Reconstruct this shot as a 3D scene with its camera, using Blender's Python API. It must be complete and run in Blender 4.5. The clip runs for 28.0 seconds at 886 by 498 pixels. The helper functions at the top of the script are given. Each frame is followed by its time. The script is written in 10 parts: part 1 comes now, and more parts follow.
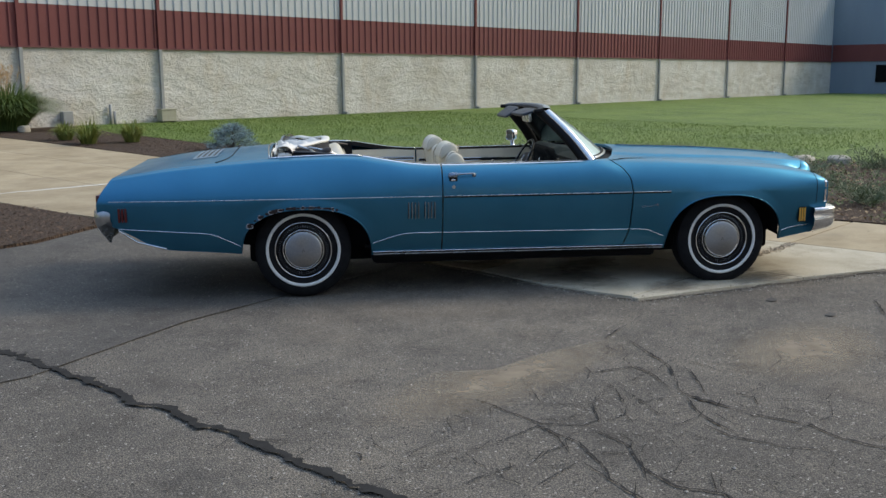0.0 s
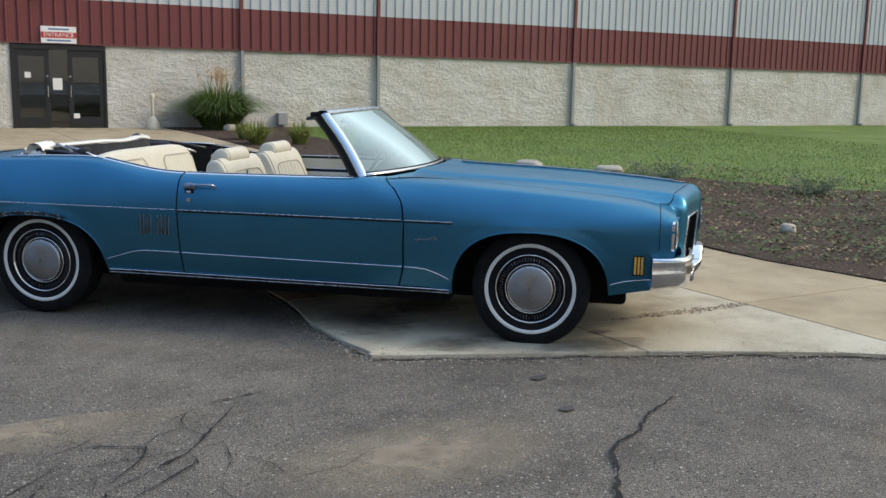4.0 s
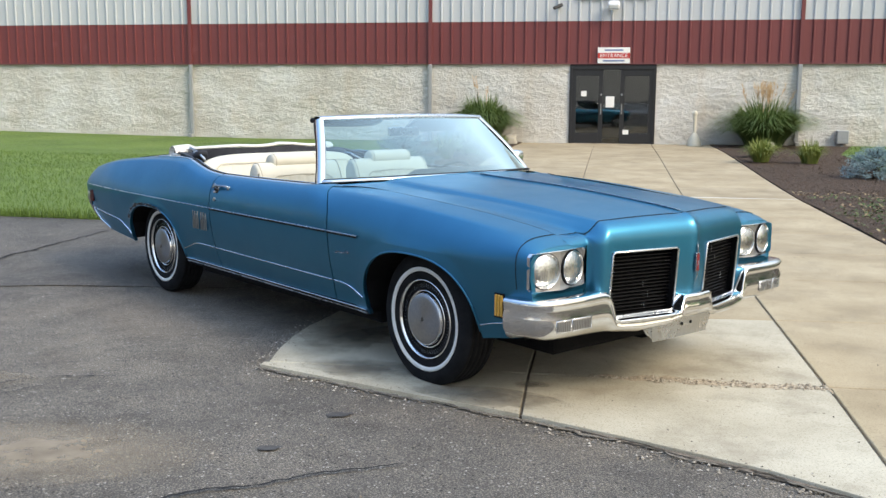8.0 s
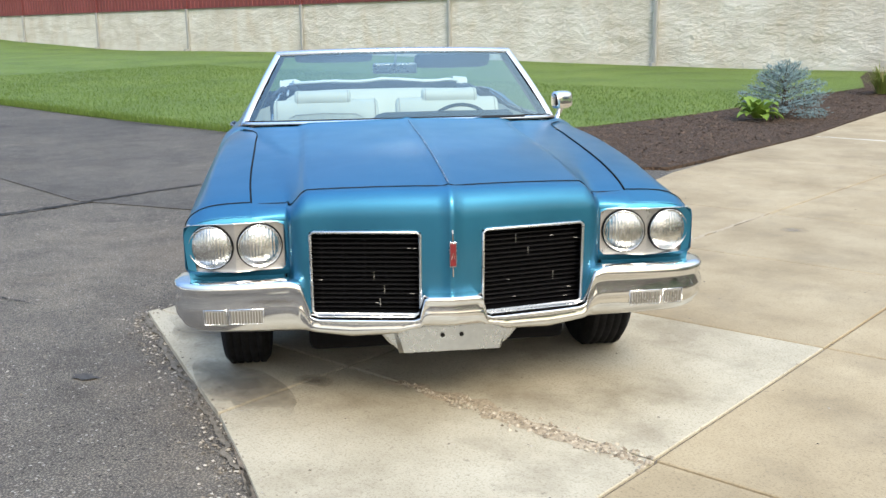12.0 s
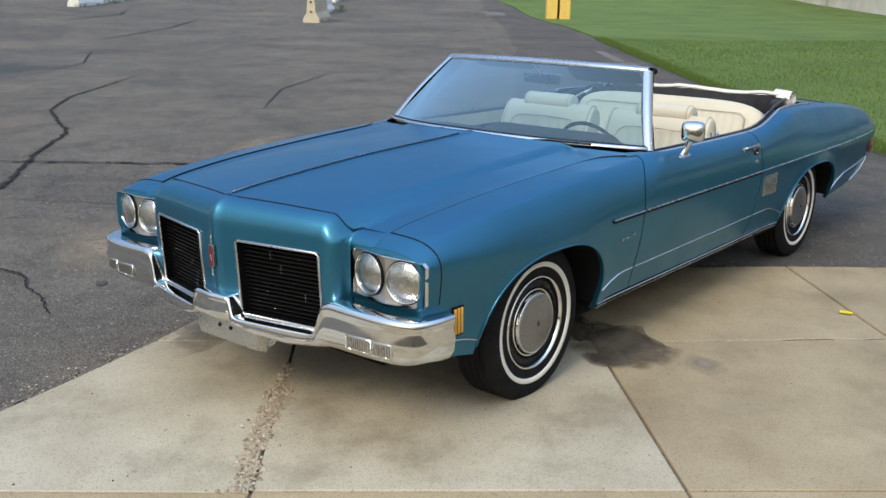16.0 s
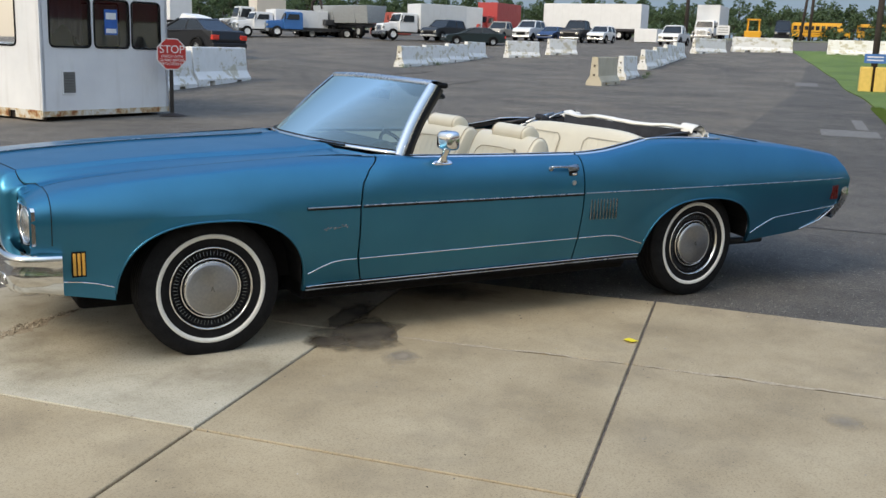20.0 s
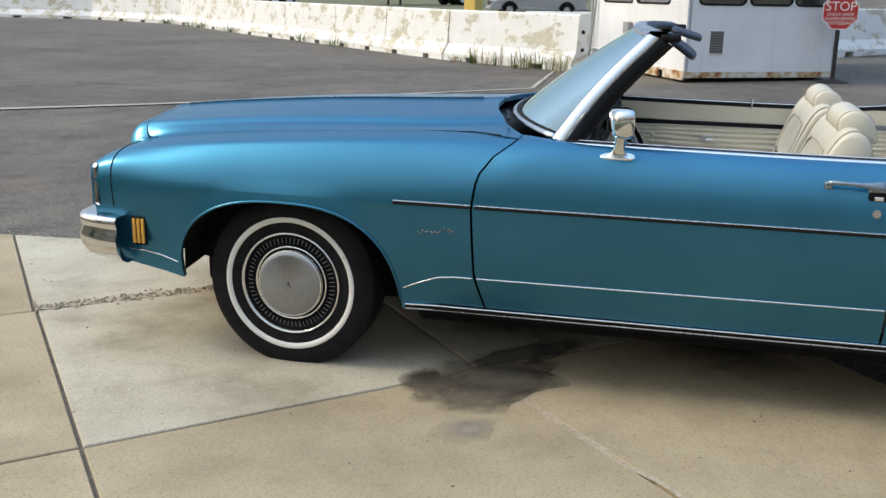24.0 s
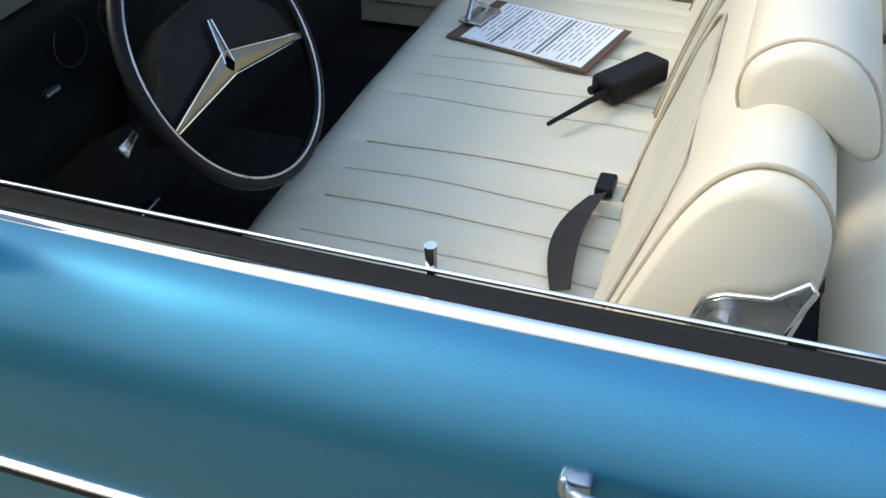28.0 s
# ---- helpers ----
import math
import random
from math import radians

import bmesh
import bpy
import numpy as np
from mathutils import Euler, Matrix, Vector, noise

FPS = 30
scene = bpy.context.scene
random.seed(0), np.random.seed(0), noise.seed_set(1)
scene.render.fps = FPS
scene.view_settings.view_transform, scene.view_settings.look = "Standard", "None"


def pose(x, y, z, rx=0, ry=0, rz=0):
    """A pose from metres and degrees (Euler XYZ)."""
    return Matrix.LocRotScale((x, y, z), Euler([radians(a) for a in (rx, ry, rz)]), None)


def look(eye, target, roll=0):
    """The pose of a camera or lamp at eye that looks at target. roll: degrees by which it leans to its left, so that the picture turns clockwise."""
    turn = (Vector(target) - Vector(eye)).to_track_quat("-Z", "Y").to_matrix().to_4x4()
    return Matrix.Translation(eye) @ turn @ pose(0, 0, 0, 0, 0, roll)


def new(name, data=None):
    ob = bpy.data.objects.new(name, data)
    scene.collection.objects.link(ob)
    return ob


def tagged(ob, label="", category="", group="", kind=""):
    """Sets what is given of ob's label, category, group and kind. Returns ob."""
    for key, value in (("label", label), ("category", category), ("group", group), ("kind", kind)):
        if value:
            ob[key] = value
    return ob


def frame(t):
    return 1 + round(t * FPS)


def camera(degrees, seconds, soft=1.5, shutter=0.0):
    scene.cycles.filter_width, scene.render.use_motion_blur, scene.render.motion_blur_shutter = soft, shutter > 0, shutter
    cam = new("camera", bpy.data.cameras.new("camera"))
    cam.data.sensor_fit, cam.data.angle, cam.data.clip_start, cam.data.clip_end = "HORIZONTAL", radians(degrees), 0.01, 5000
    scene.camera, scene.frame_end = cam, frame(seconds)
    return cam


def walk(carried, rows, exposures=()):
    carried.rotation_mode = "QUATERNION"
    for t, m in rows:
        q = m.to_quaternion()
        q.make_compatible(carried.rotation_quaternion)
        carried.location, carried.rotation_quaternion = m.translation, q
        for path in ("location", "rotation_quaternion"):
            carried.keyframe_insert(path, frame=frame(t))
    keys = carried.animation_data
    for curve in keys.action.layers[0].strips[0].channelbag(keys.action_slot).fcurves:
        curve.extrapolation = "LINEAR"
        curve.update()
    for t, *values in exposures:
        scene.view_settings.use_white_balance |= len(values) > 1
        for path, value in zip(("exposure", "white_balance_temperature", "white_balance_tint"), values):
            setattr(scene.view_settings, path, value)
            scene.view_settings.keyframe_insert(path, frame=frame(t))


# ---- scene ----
cam = camera(48.6, 28.0)
PATH = [
    (0, (-4.524, -5.42, 1.573), (-3.057, -4.106, 1.226), -0.3),
    (0.5, (-4.105, -5.606, 1.563), (-2.722, -4.202, 1.222), -0.3),
    (1, (-3.692, -5.776, 1.555), (-2.398, -4.288, 1.223), -0.3),
    (1.5, (-3.286, -6.031, 1.56), (-2.094, -4.458, 1.24), -0.6),
    (2, (-2.932, -6.29, 1.537), (-1.809, -4.663, 1.238), -0.5),
    (2.5, (-2.425, -6.421, 1.557), (-1.29, -4.802, 1.259), 0.2),
    (3, (-1.918, -6.516, 1.548), (-0.798, -4.888, 1.24), 0.8),
    (3.5, (-1.374, -6.614, 1.515), (-0.298, -4.958, 1.2), 1.1),
    (5.5, (0.824, -6.885, 1.471), (1.242, -4.957, 1.141), 0.1),
    (6, (1.324, -6.895, 1.454), (1.567, -4.934, 1.142), -0.3),
    (6.5, (1.881, -6.892, 1.466), (1.942, -4.916, 1.165), 0.1),
    (7, (2.372, -6.833, 1.475), (2.285, -4.856, 1.181), 0.1),
    (7.5, (2.836, -6.863, 1.455), (2.621, -4.895, 1.17), 0.7),
    (8, (3.285, -6.859, 1.452), (2.952, -4.91, 1.148), 0.3),
    (8.5, (3.724, -6.689, 1.459), (3.266, -4.771, 1.125), 0.2),
    (9, (4.121, -6.581, 1.473), (3.56, -4.696, 1.111), 0.2),
    (9.5, (4.565, -6.471, 1.465), (3.881, -4.63, 1.089), 0.3),
    (10, (4.93, -6.218, 1.447), (4.136, -4.425, 1.052), 0.4),
    (10.5, (5.25, -5.856, 1.478), (4.335, -4.132, 1.045), 0.1),
    (11, (5.498, -5.421, 1.452), (4.456, -3.769, 1.022), -0.6),
    (11.5, (5.727, -4.967, 1.433), (4.543, -3.413, 1.004), -0.6),
    (12, (5.947, -4.555, 1.458), (4.631, -3.114, 1.017), -0.8),
    (12.5, (6.157, -4.127, 1.548), (4.715, -2.826, 1.072), -0.6),
    (13, (6.389, -3.7, 1.629), (4.817, -2.574, 1.117), -0.5),
    (13.5, (6.684, -3.313, 1.659), (5.003, -2.359, 1.146), -0.7),
    (15.5, (7.357, -1.618, 1.725), (5.435, -1.401, 1.213), 0.3),
    (16, (7.477, -1.213, 1.725), (5.546, -1.173, 1.208), 0.9),
    (16.5, (7.588, -0.792, 1.738), (5.666, -0.925, 1.199), 0.2),
    (17, (7.646, -0.364, 1.73), (5.752, -0.674, 1.168), -0.1),
    (17.5, (7.765, 0.067, 1.77), (5.907, -0.407, 1.201), -0.5),
    (18, (7.752, 0.496, 1.743), (5.929, -0.121, 1.2), -0.7),
    (18.5, (7.625, 0.843, 1.69), (5.824, 0.145, 1.172), -0.4),
    (19, (7.561, 1.131, 1.676), (5.757, 0.423, 1.182), 0.9),
    (19.5, (7.487, 1.436, 1.532), (5.657, 0.747, 1.11), 1.8),
    (20, (7.472, 1.82, 1.509), (5.622, 1.172, 1.11), 2.0),
    (20.5, (7.269, 2.16, 1.508), (5.402, 1.555, 1.124), 2.3),
    (22.5, (5.86, 2.777, 1.446), (4.117, 1.909, 0.99), 2.0),
    (23, (5.399, 2.774, 1.407), (3.851, 1.589, 0.96), 2.0),
    (23.5, (5.019, 2.825, 1.406), (3.795, 1.31, 0.95), 1.5),
    (24, (4.615, 2.828, 1.461), (3.759, 1.094, 0.953), 1.0),
    (24.5, (4.182, 2.793, 1.442), (3.514, 0.987, 0.902), 1.8),
    (25, (3.749, 2.646, 1.421), (3.096, 0.843, 0.855), 1.9),
    (25.5, (3.378, 2.527, 1.438), (2.662, 0.746, 0.877), 2.2),
    (26, (3.0, 2.259, 1.518), (2.309, 0.481, 0.916), 2.1),
    (26.5, (2.751, 1.952, 1.508), (2.134, 0.155, 0.884), 2.0),
    (27, (2.544, 1.637, 1.545), (2.03, -0.116, 0.731), 2.0),
    (27.5, (2.462, 1.283, 1.522), (1.93, -0.33, 0.466), -0.1),
    (28, (2.355, 0.986, 1.478), (1.822, -0.506, 0.258), -2.2),
]
walk(cam, [(t, look(eye, target, roll)) for t, eye, target, roll in PATH], exposures=[(0.0, 0.12, 6900, 10), (1.0, 0.19, 6900, 10), (2.0, 0.18, 6900, 10), (3.5, 0.2, 6900, 10), (6.0, 0.54, 6900, 10), (7.0, 0.70, 6900, 10), (9.0, 0.8, 6900, 10), (11.0, 0.85, 6900, 10), (12.0, 0.9, 6900, 10), (13.0, 0.66, 6900, 10), (14.0, 0.55, 6900, 10), (16.0, 0.30, 6900, 10), (17.0, 0.45, 6900, 10), (18.0, 0.22, 6900, 10), (19.0, 0.38, 6900, 10), (20.5, 0.2, 6900, 10), (23.0, 0.49, 6900, 10), (24.0, 0.37, 6900, 10), (25.0, 0.29, 6900, 10), (26.5, 0.8, 6900, 10), (27.2, 0.88, 6900, 10), (28.0, 0.7, 6900, 10)])

# ---- light ----
SUN_AZ, SUN_EL = radians(-30.0), radians(38.0)
world = bpy.data.worlds.new("sky")
scene.world = world
world.use_nodes = True
wn = world.node_tree.nodes
sky = wn.new("ShaderNodeTexSky")
sky.sky_type, sky.sun_disc = "NISHITA", False
sky.sun_elevation, sky.sun_rotation = SUN_EL, radians(90.0) - SUN_AZ
sky.air_density, sky.dust_density, sky.ozone_density = 1.0, 2.2, 1.0
wn["Background"].inputs[1].default_value = 0.15
haze = wn.new("ShaderNodeMix")  # thin even cloud over the whole sky
haze.data_type, haze.blend_type = "RGBA", "ADD"
haze.inputs[0].default_value = 1.0
wtc = wn.new("ShaderNodeTexCoord")
wsep = wn.new("ShaderNodeSeparateXYZ")
world.node_tree.links.new(wtc.outputs["Generated"], wsep.inputs[0])
veil = wn.new("ShaderNodeValToRGB")  # an overcast sky grows brighter from the horizon to the zenith
ve = veil.color_ramp.elements
ve[0].position, ve[0].color = 0.0, (2.5, 2.4, 2.25, 1)
ve[1].position, ve[1].color = 1.0, (5.0, 6.0, 7.6, 1)
for vp, vc in ((0.08, (1.6, 1.7, 1.75, 1)), (0.20, (1.5, 1.7, 1.9, 1)), (0.45, (2.6, 3.0, 3.5, 1))):
    ve.new(vp).color = vc
world.node_tree.links.new(wsep.outputs["Z"], veil.inputs[0])
wdot = wn.new("ShaderNodeVectorMath")
wdot.operation = "DOT_PRODUCT"
wdot.inputs[1].default_value = (0.5 * math.cos(SUN_AZ + 0.45), 0.5 * math.sin(SUN_AZ + 0.45), 0.0)
world.node_tree.links.new(wtc.outputs["Generated"], wdot.inputs[0])
wadd = wn.new("ShaderNodeMath")
wadd.inputs[1].default_value = 0.5
world.node_tree.links.new(wdot.outputs["Value"], wadd.inputs[0])
side = wn.new("ShaderNodeValToRGB")  # whiter on the sun's side, bluer away from it
se = side.color_ramp.elements
se[0].position, se[0].color = 0.0, (0.34, 0.58, 1.0, 1)
se[1].position, se[1].color = 1.0, (2.1, 1.9, 1.6, 1)
sm = se.new(0.5)
sm.color = (0.80, 0.92, 1.06, 1)
world.node_tree.links.new(wadd.outputs[0], side.inputs[0])
tinted = wn.new("ShaderNodeMix")
tinted.data_type, tinted.blend_type = "RGBA", "MULTIPLY"
tinted.inputs[0].default_value = 1.0
world.node_tree.links.new(veil.outputs[0], tinted.inputs[6])
world.node_tree.links.new(side.outputs[0], tinted.inputs[7])
world.node_tree.links.new(tinted.outputs[2], haze.inputs[7])
thin = wn.new("ShaderNodeMix")  # the clear sky seen through the veil
thin.data_type, thin.blend_type = "RGBA", "MULTIPLY"
thin.inputs[0].default_value = 1.0
thin.inputs[7].default_value = (0.26, 0.26, 0.26, 1.0)
world.node_tree.links.new(sky.outputs[0], thin.inputs[6])
world.node_tree.links.new(thin.outputs[2], haze.inputs[6])
world.node_tree.links.new(haze.outputs[2], wn["Background"].inputs[0])
sun_data = bpy.data.lights.new("sun", "SUN")
sun_data.energy, sun_data.angle, sun_data.color = 1.7, radians(20.0), (1.0, 0.90, 0.75)
sun = new("sun", sun_data)
sun.rotation_euler = (Vector((math.cos(SUN_AZ) * math.cos(SUN_EL), math.sin(SUN_AZ) * math.cos(SUN_EL), math.sin(SUN_EL)))).to_track_quat("Z", "Y").to_euler()


# ---- materials ----
class Mat:
    """A small builder of node materials; coordinates are the object's own, in metres."""

    def __init__(self, name, color=(0.5, 0.5, 0.5), rough=0.6, metal=0.0):
        self.m = bpy.data.materials.new(name)
        self.m.use_nodes = True
        self.t = self.m.node_tree
        self.b = self.t.nodes["Principled BSDF"]
        self.b.inputs["Base Color"].default_value = (*color, 1)
        self.b.inputs["Roughness"].default_value = rough
        self.b.inputs["Metallic"].default_value = metal
        self.co = None

    def node(self, kind, **inputs):
        n = self.t.nodes.new(kind)
        for k, v in inputs.items():
            n.inputs[k.replace("_", " ")].default_value = v
        return n

    def link(self, a, b):
        self.t.links.new(a, b)

    def coords(self, scale=(1, 1, 1), rot=(0, 0, 0)):
        if self.co is None:
            self.co = self.t.nodes.new("ShaderNodeTexCoord")
        mp = self.t.nodes.new("ShaderNodeMapping")
        mp.inputs["Scale"].default_value = scale
        mp.inputs["Rotation"].default_value = rot
        self.link(self.co.outputs["Object"], mp.inputs[0])
        return mp.outputs[0]

    def noise(self, scale, detail=3.0, rough=0.55, stretch=(1, 1, 1)):
        n = self.node("ShaderNodeTexNoise", Scale=scale, Detail=detail, Roughness=rough)
        self.link(self.coords(stretch), n.inputs["Vector"])
        return n.outputs["Fac"]

    def voronoi(self, scale, feature="F1", stretch=(1, 1, 1), rnd=1.0):
        n = self.node("ShaderNodeTexVoronoi", Scale=scale, Randomness=rnd)
        n.feature = feature
        self.link(self.coords(stretch), n.inputs["Vector"])
        return n.outputs["Distance"]

    def ramp(self, fac, stops):
        r = self.t.nodes.new("ShaderNodeValToRGB")
        e = r.color_ramp.elements
        e[0].position, e[-1].position = stops[0][0], stops[-1][0]
        for p, c in stops[1:-1]:
            e.new(p)
        for el, (p, c) in zip(sorted(e, key=lambda k: k.position), stops):
            el.color = (*c, 1) if len(c) == 3 else c
        self.link(fac, r.inputs[0])
        return r.outputs[0]

    def mix(self, fac, a, b, kind="MIX"):
        n = self.t.nodes.new("ShaderNodeMix")
        n.data_type, n.blend_type = "RGBA", kind
        for sock, v in ((n.inputs[0], fac), (n.inputs[6], a), (n.inputs[7], b)):
            if hasattr(v, "is_linked"):
                self.link(v, sock)
            elif isinstance(v, (int, float)):
                sock.default_value = v
            else:
                sock.default_value = (*v, 1)
        return n.outputs[2]

    def math(self, op, a, b=0.0):
        n = self.t.nodes.new("ShaderNodeMath")
        n.operation = op
        for sock, v in ((n.inputs[0], a), (n.inputs[1], b)):
            if hasattr(v, "is_linked"):
                self.link(v, sock)
            else:
                sock.default_value = v
        return n.outputs[0]

    def random(self):
        return self.t.nodes.new("ShaderNodeObjectInfo").outputs["Random"]

    def island(self):
        return self.t.nodes.new("ShaderNodeNewGeometry").outputs["Random Per Island"]

    def color(self, sock):
        self.link(sock, self.b.inputs["Base Color"])
        return self

    def rough(self, sock):
        self.link(sock, self.b.inputs["Roughness"])
        return self

    def bump(self, height, strength=0.3, distance=0.01):
        n = self.node("ShaderNodeBump", Strength=strength, Distance=distance)
        if self.b.inputs["Normal"].is_linked:
            self.link(self.b.inputs["Normal"].links[0].from_socket, n.inputs["Normal"])
        self.link(height, n.inputs["Height"])
        self.link(n.outputs[0], self.b.inputs["Normal"])
        return self

    def set(self, **kw):
        for k, v in kw.items():
            self.b.inputs[k.replace("_", " ")].default_value = v
        return self


def simple(name, color, rough=0.6, metal=0.0, vary=0.12, scale=6.0, bump=0.0, bscale=60.0):
    """A plain surface with two scales of uneven tone and some fine relief."""
    m = Mat(name, color, rough, metal)
    big, small = m.noise(scale, 3), m.noise(scale * 9, 2)
    f = m.math("ADD", m.math("MULTIPLY", big, 0.6), m.math("MULTIPLY", small, 0.4))
    lo = tuple(c * (1 - vary) for c in color)
    hi = tuple(min(1, c * (1 + vary)) for c in color)
    m.color(m.ramp(f, [(0.3, lo), (0.7, hi)]))
    m.rough(m.ramp(f, [(0.3, (min(1, rough * 1.15),) * 3), (0.7, (rough * 0.85,) * 3)]))
    if bump:
        m.bump(m.noise(bscale, 2), bump, 0.004)
    return m.m


def asphalt_like(name, lo, mid, hi, stones_lo, fleck_amount, dark_amount, tan_amount):
    """Worn asphalt: dark binder, grey stones, scattered pale chips, oily and dusty areas."""
    m = Mat(name, rough=0.92)
    base = m.ramp(m.noise(0.30, 6, 0.6), [(0.32, lo), (0.50, mid), (0.68, hi)])
    blotch = m.ramp(m.noise(2.6, 6, 0.7), [(0.30, (0.62, 0.61, 0.60)), (0.52, (1.0, 1.0, 1.0)), (0.75, (1.22, 1.20, 1.16))])
    c = m.mix(1.0, base, blotch, "MULTIPLY")
    stones = m.voronoi(118.0)
    grit = m.ramp(stones, [(0.0, (1.35, 1.33, 1.28)), (0.28, (0.95, 0.94, 0.92)), (0.55, (stones_lo,) * 3)])
    c = m.mix(1.0, c, grit, "MULTIPLY")
    sel = m.t.nodes.new("ShaderNodeTexVoronoi")
    sel.inputs["Scale"].default_value = 62.0
    m.link(m.coords((1, 1, 1)), sel.inputs["Vector"])
    sep = m.t.nodes.new("ShaderNodeSeparateColor")
    m.link(sel.outputs["Color"], sep.inputs[0])
    chip = m.math("MULTIPLY", m.math("GREATER_THAN", sep.outputs[0], 1.0 - 0.16 * fleck_amount), m.math("LESS_THAN", sel.outputs["Distance"], 0.36))
    c = m.mix(m.math("MULTIPLY", chip, 0.75), c, m.ramp(sep.outputs[1], [(0.0, (0.20, 0.165, 0.125)), (0.5, (0.30, 0.27, 0.235)), (1.0, (0.46, 0.43, 0.39))]))
    pit = m.math("MULTIPLY", m.math("LESS_THAN", sep.outputs[0], 0.10), m.math("LESS_THAN", sel.outputs["Distance"], 0.40))
    c = m.mix(m.math("MULTIPLY", pit, 0.8), c, (0.012, 0.012, 0.012))
    dark = m.ramp(m.noise(1.1, 6, 0.68), [(0.52, (0, 0, 0)), (0.72, (1, 1, 1))])
    c = m.mix(m.math("MULTIPLY", dark, dark_amount), c, (0.040, 0.038, 0.037))
    tan = m.ramp(m.noise(0.5, 5, 0.6), [(0.53, (0, 0, 0)), (0.75, (1, 1, 1))])
    c = m.mix(m.math("MULTIPLY", tan, tan_amount), c, (0.26, 0.205, 0.15))
    m.color(c)
    m.bump(stones, 0.8, 0.006).bump(m.noise(6.0, 4), 0.25, 0.02)
    return m.m


def asphalt_mat():
    return asphalt_like("asphalt", (0.168, 0.151, 0.130), (0.232, 0.206, 0.174), (0.305, 0.268, 0.218), 0.38, 1.0, 0.45, 0.35)


def fresh_asphalt_mat():
    return asphalt_like("newer asphalt", (0.112, 0.104, 0.095), (0.154, 0.141, 0.126), (0.206, 0.186, 0.161), 0.45, 0.6, 0.3, 0.15)


def concrete_mat(name, lo, mid, hi, stain=0.4):
    m = Mat(name, rough=0.85)
    c = m.ramp(m.noise(1.3, 7, 0.62), [(0.28, lo), (0.5, mid), (0.74, hi)])
    sand = m.ramp(m.noise(110.0, 3, 0.7), [(0.32, (0.55, 0.53, 0.50)), (0.5, (1, 1, 1)), (0.7, (1.0, 1.0, 1.0))])
    c = m.mix(0.7, c, sand, "MULTIPLY")
    s = m.ramp(m.noise(2.3, 6, 0.68), [(0.50, (0, 0, 0)), (0.72, (1, 1, 1))])
    c = m.mix(m.math("MULTIPLY", s, stain), c, (0.22, 0.18, 0.125))
    pits = m.ramp(m.noise(38.0, 3, 0.6), [(0.66, (0, 0, 0)), (0.72, (1, 1, 1))])
    c = m.mix(m.math("MULTIPLY", pits, 0.45), c, (0.13, 0.105, 0.08))
    tone = m.ramp(m.random(), [(0.0, (0.90, 0.90, 0.90)), (1.0, (1.0, 0.99, 0.97))])
    c = m.mix(0.9, c, tone, "MULTIPLY")
    m.color(c)
    m.bump(m.noise(160.0, 2), 0.35, 0.003).bump(m.noise(9.0, 4), 0.2, 0.01)
    return m.m


def grass_mat(name, a, b, c):
    m = Mat(name, rough=0.75)
    col = m.ramp(m.noise(0.5, 4), [(0.3, a), (0.52, b), (0.75, c)])
    fine = m.ramp(m.noise(35.0, 3), [(0.3, (0.3, 0.3, 0.3)), (0.7, (0.7, 0.7, 0.7))])
    m.color(m.mix(0.6, col, fine, "OVERLAY"))
    m.bump(m.noise(45.0, 3), 0.9, 0.03)
    return m.m


def leaf_mat(name, a, b, trans=0.25):
    m = Mat(name, rough=0.6)
    m.color(m.ramp(m.island(), [(0.0, a), (1.0, b)]))
    m.set(Transmission_Weight=0.0)
    tr = m.t.nodes.new("ShaderNodeBsdfTranslucent")
    m.link(m.b.inputs["Base Color"].links[0].from_socket, tr.inputs[0])
    mx = m.t.nodes.new("ShaderNodeMixShader")
    mx.inputs[0].default_value = trans
    m.link(m.b.outputs[0], mx.inputs[1])
    m.link(tr.outputs[0], mx.inputs[2])
    m.link(mx.outputs[0], m.t.nodes["Material Output"].inputs[0])
    return m.m


def mulch_mat():
    m = Mat("mulch", rough=0.95)
    c = m.ramp(m.voronoi(26.0, stretch=(1, 2.2, 1)), [(0.0, (0.055, 0.033, 0.020)), (0.4, (0.100, 0.060, 0.036)), (0.8, (0.026, 0.017, 0.012))])
    m.color(m.mix(0.5, c, m.ramp(m.noise(3, 4), [(0.3, (0.35,) * 3), (0.7, (0.65,) * 3)]), "OVERLAY"))
    m.bump(m.voronoi(26.0, stretch=(1, 2.2, 1)), 1.0, 0.03)
    return m.m


def block_mat():
    m = Mat("painted split-face block", rough=0.9)
    c = m.ramp(m.noise(0.9, 5), [(0.3, (0.50, 0.47, 0.41)), (0.55, (0.60, 0.58, 0.53)), (0.75, (0.66, 0.65, 0.61))])
    tan = m.ramp(m.noise(1.5, 4, stretch=(1, 1, 0.35)), [(0.55, (0, 0, 0)), (0.72, (1, 1, 1))])
    c = m.mix(m.math("MULTIPLY", tan, 0.35), c, (0.50, 0.40, 0.28))
    chip = m.ramp(m.noise(5.0, 4, 0.7), [(0.68, (0, 0, 0)), (0.74, (1, 1, 1))])
    c = m.mix(m.math("MULTIPLY", chip, 0.5), c, (0.27, 0.25, 0.22))
    m.color(c)
    m.bump(m.noise(7.0, 5, 0.6, stretch=(1, 1, 1.6)), 1.0, 0.06).bump(m.noise(40.0, 3), 0.5, 0.01)
    return m.m


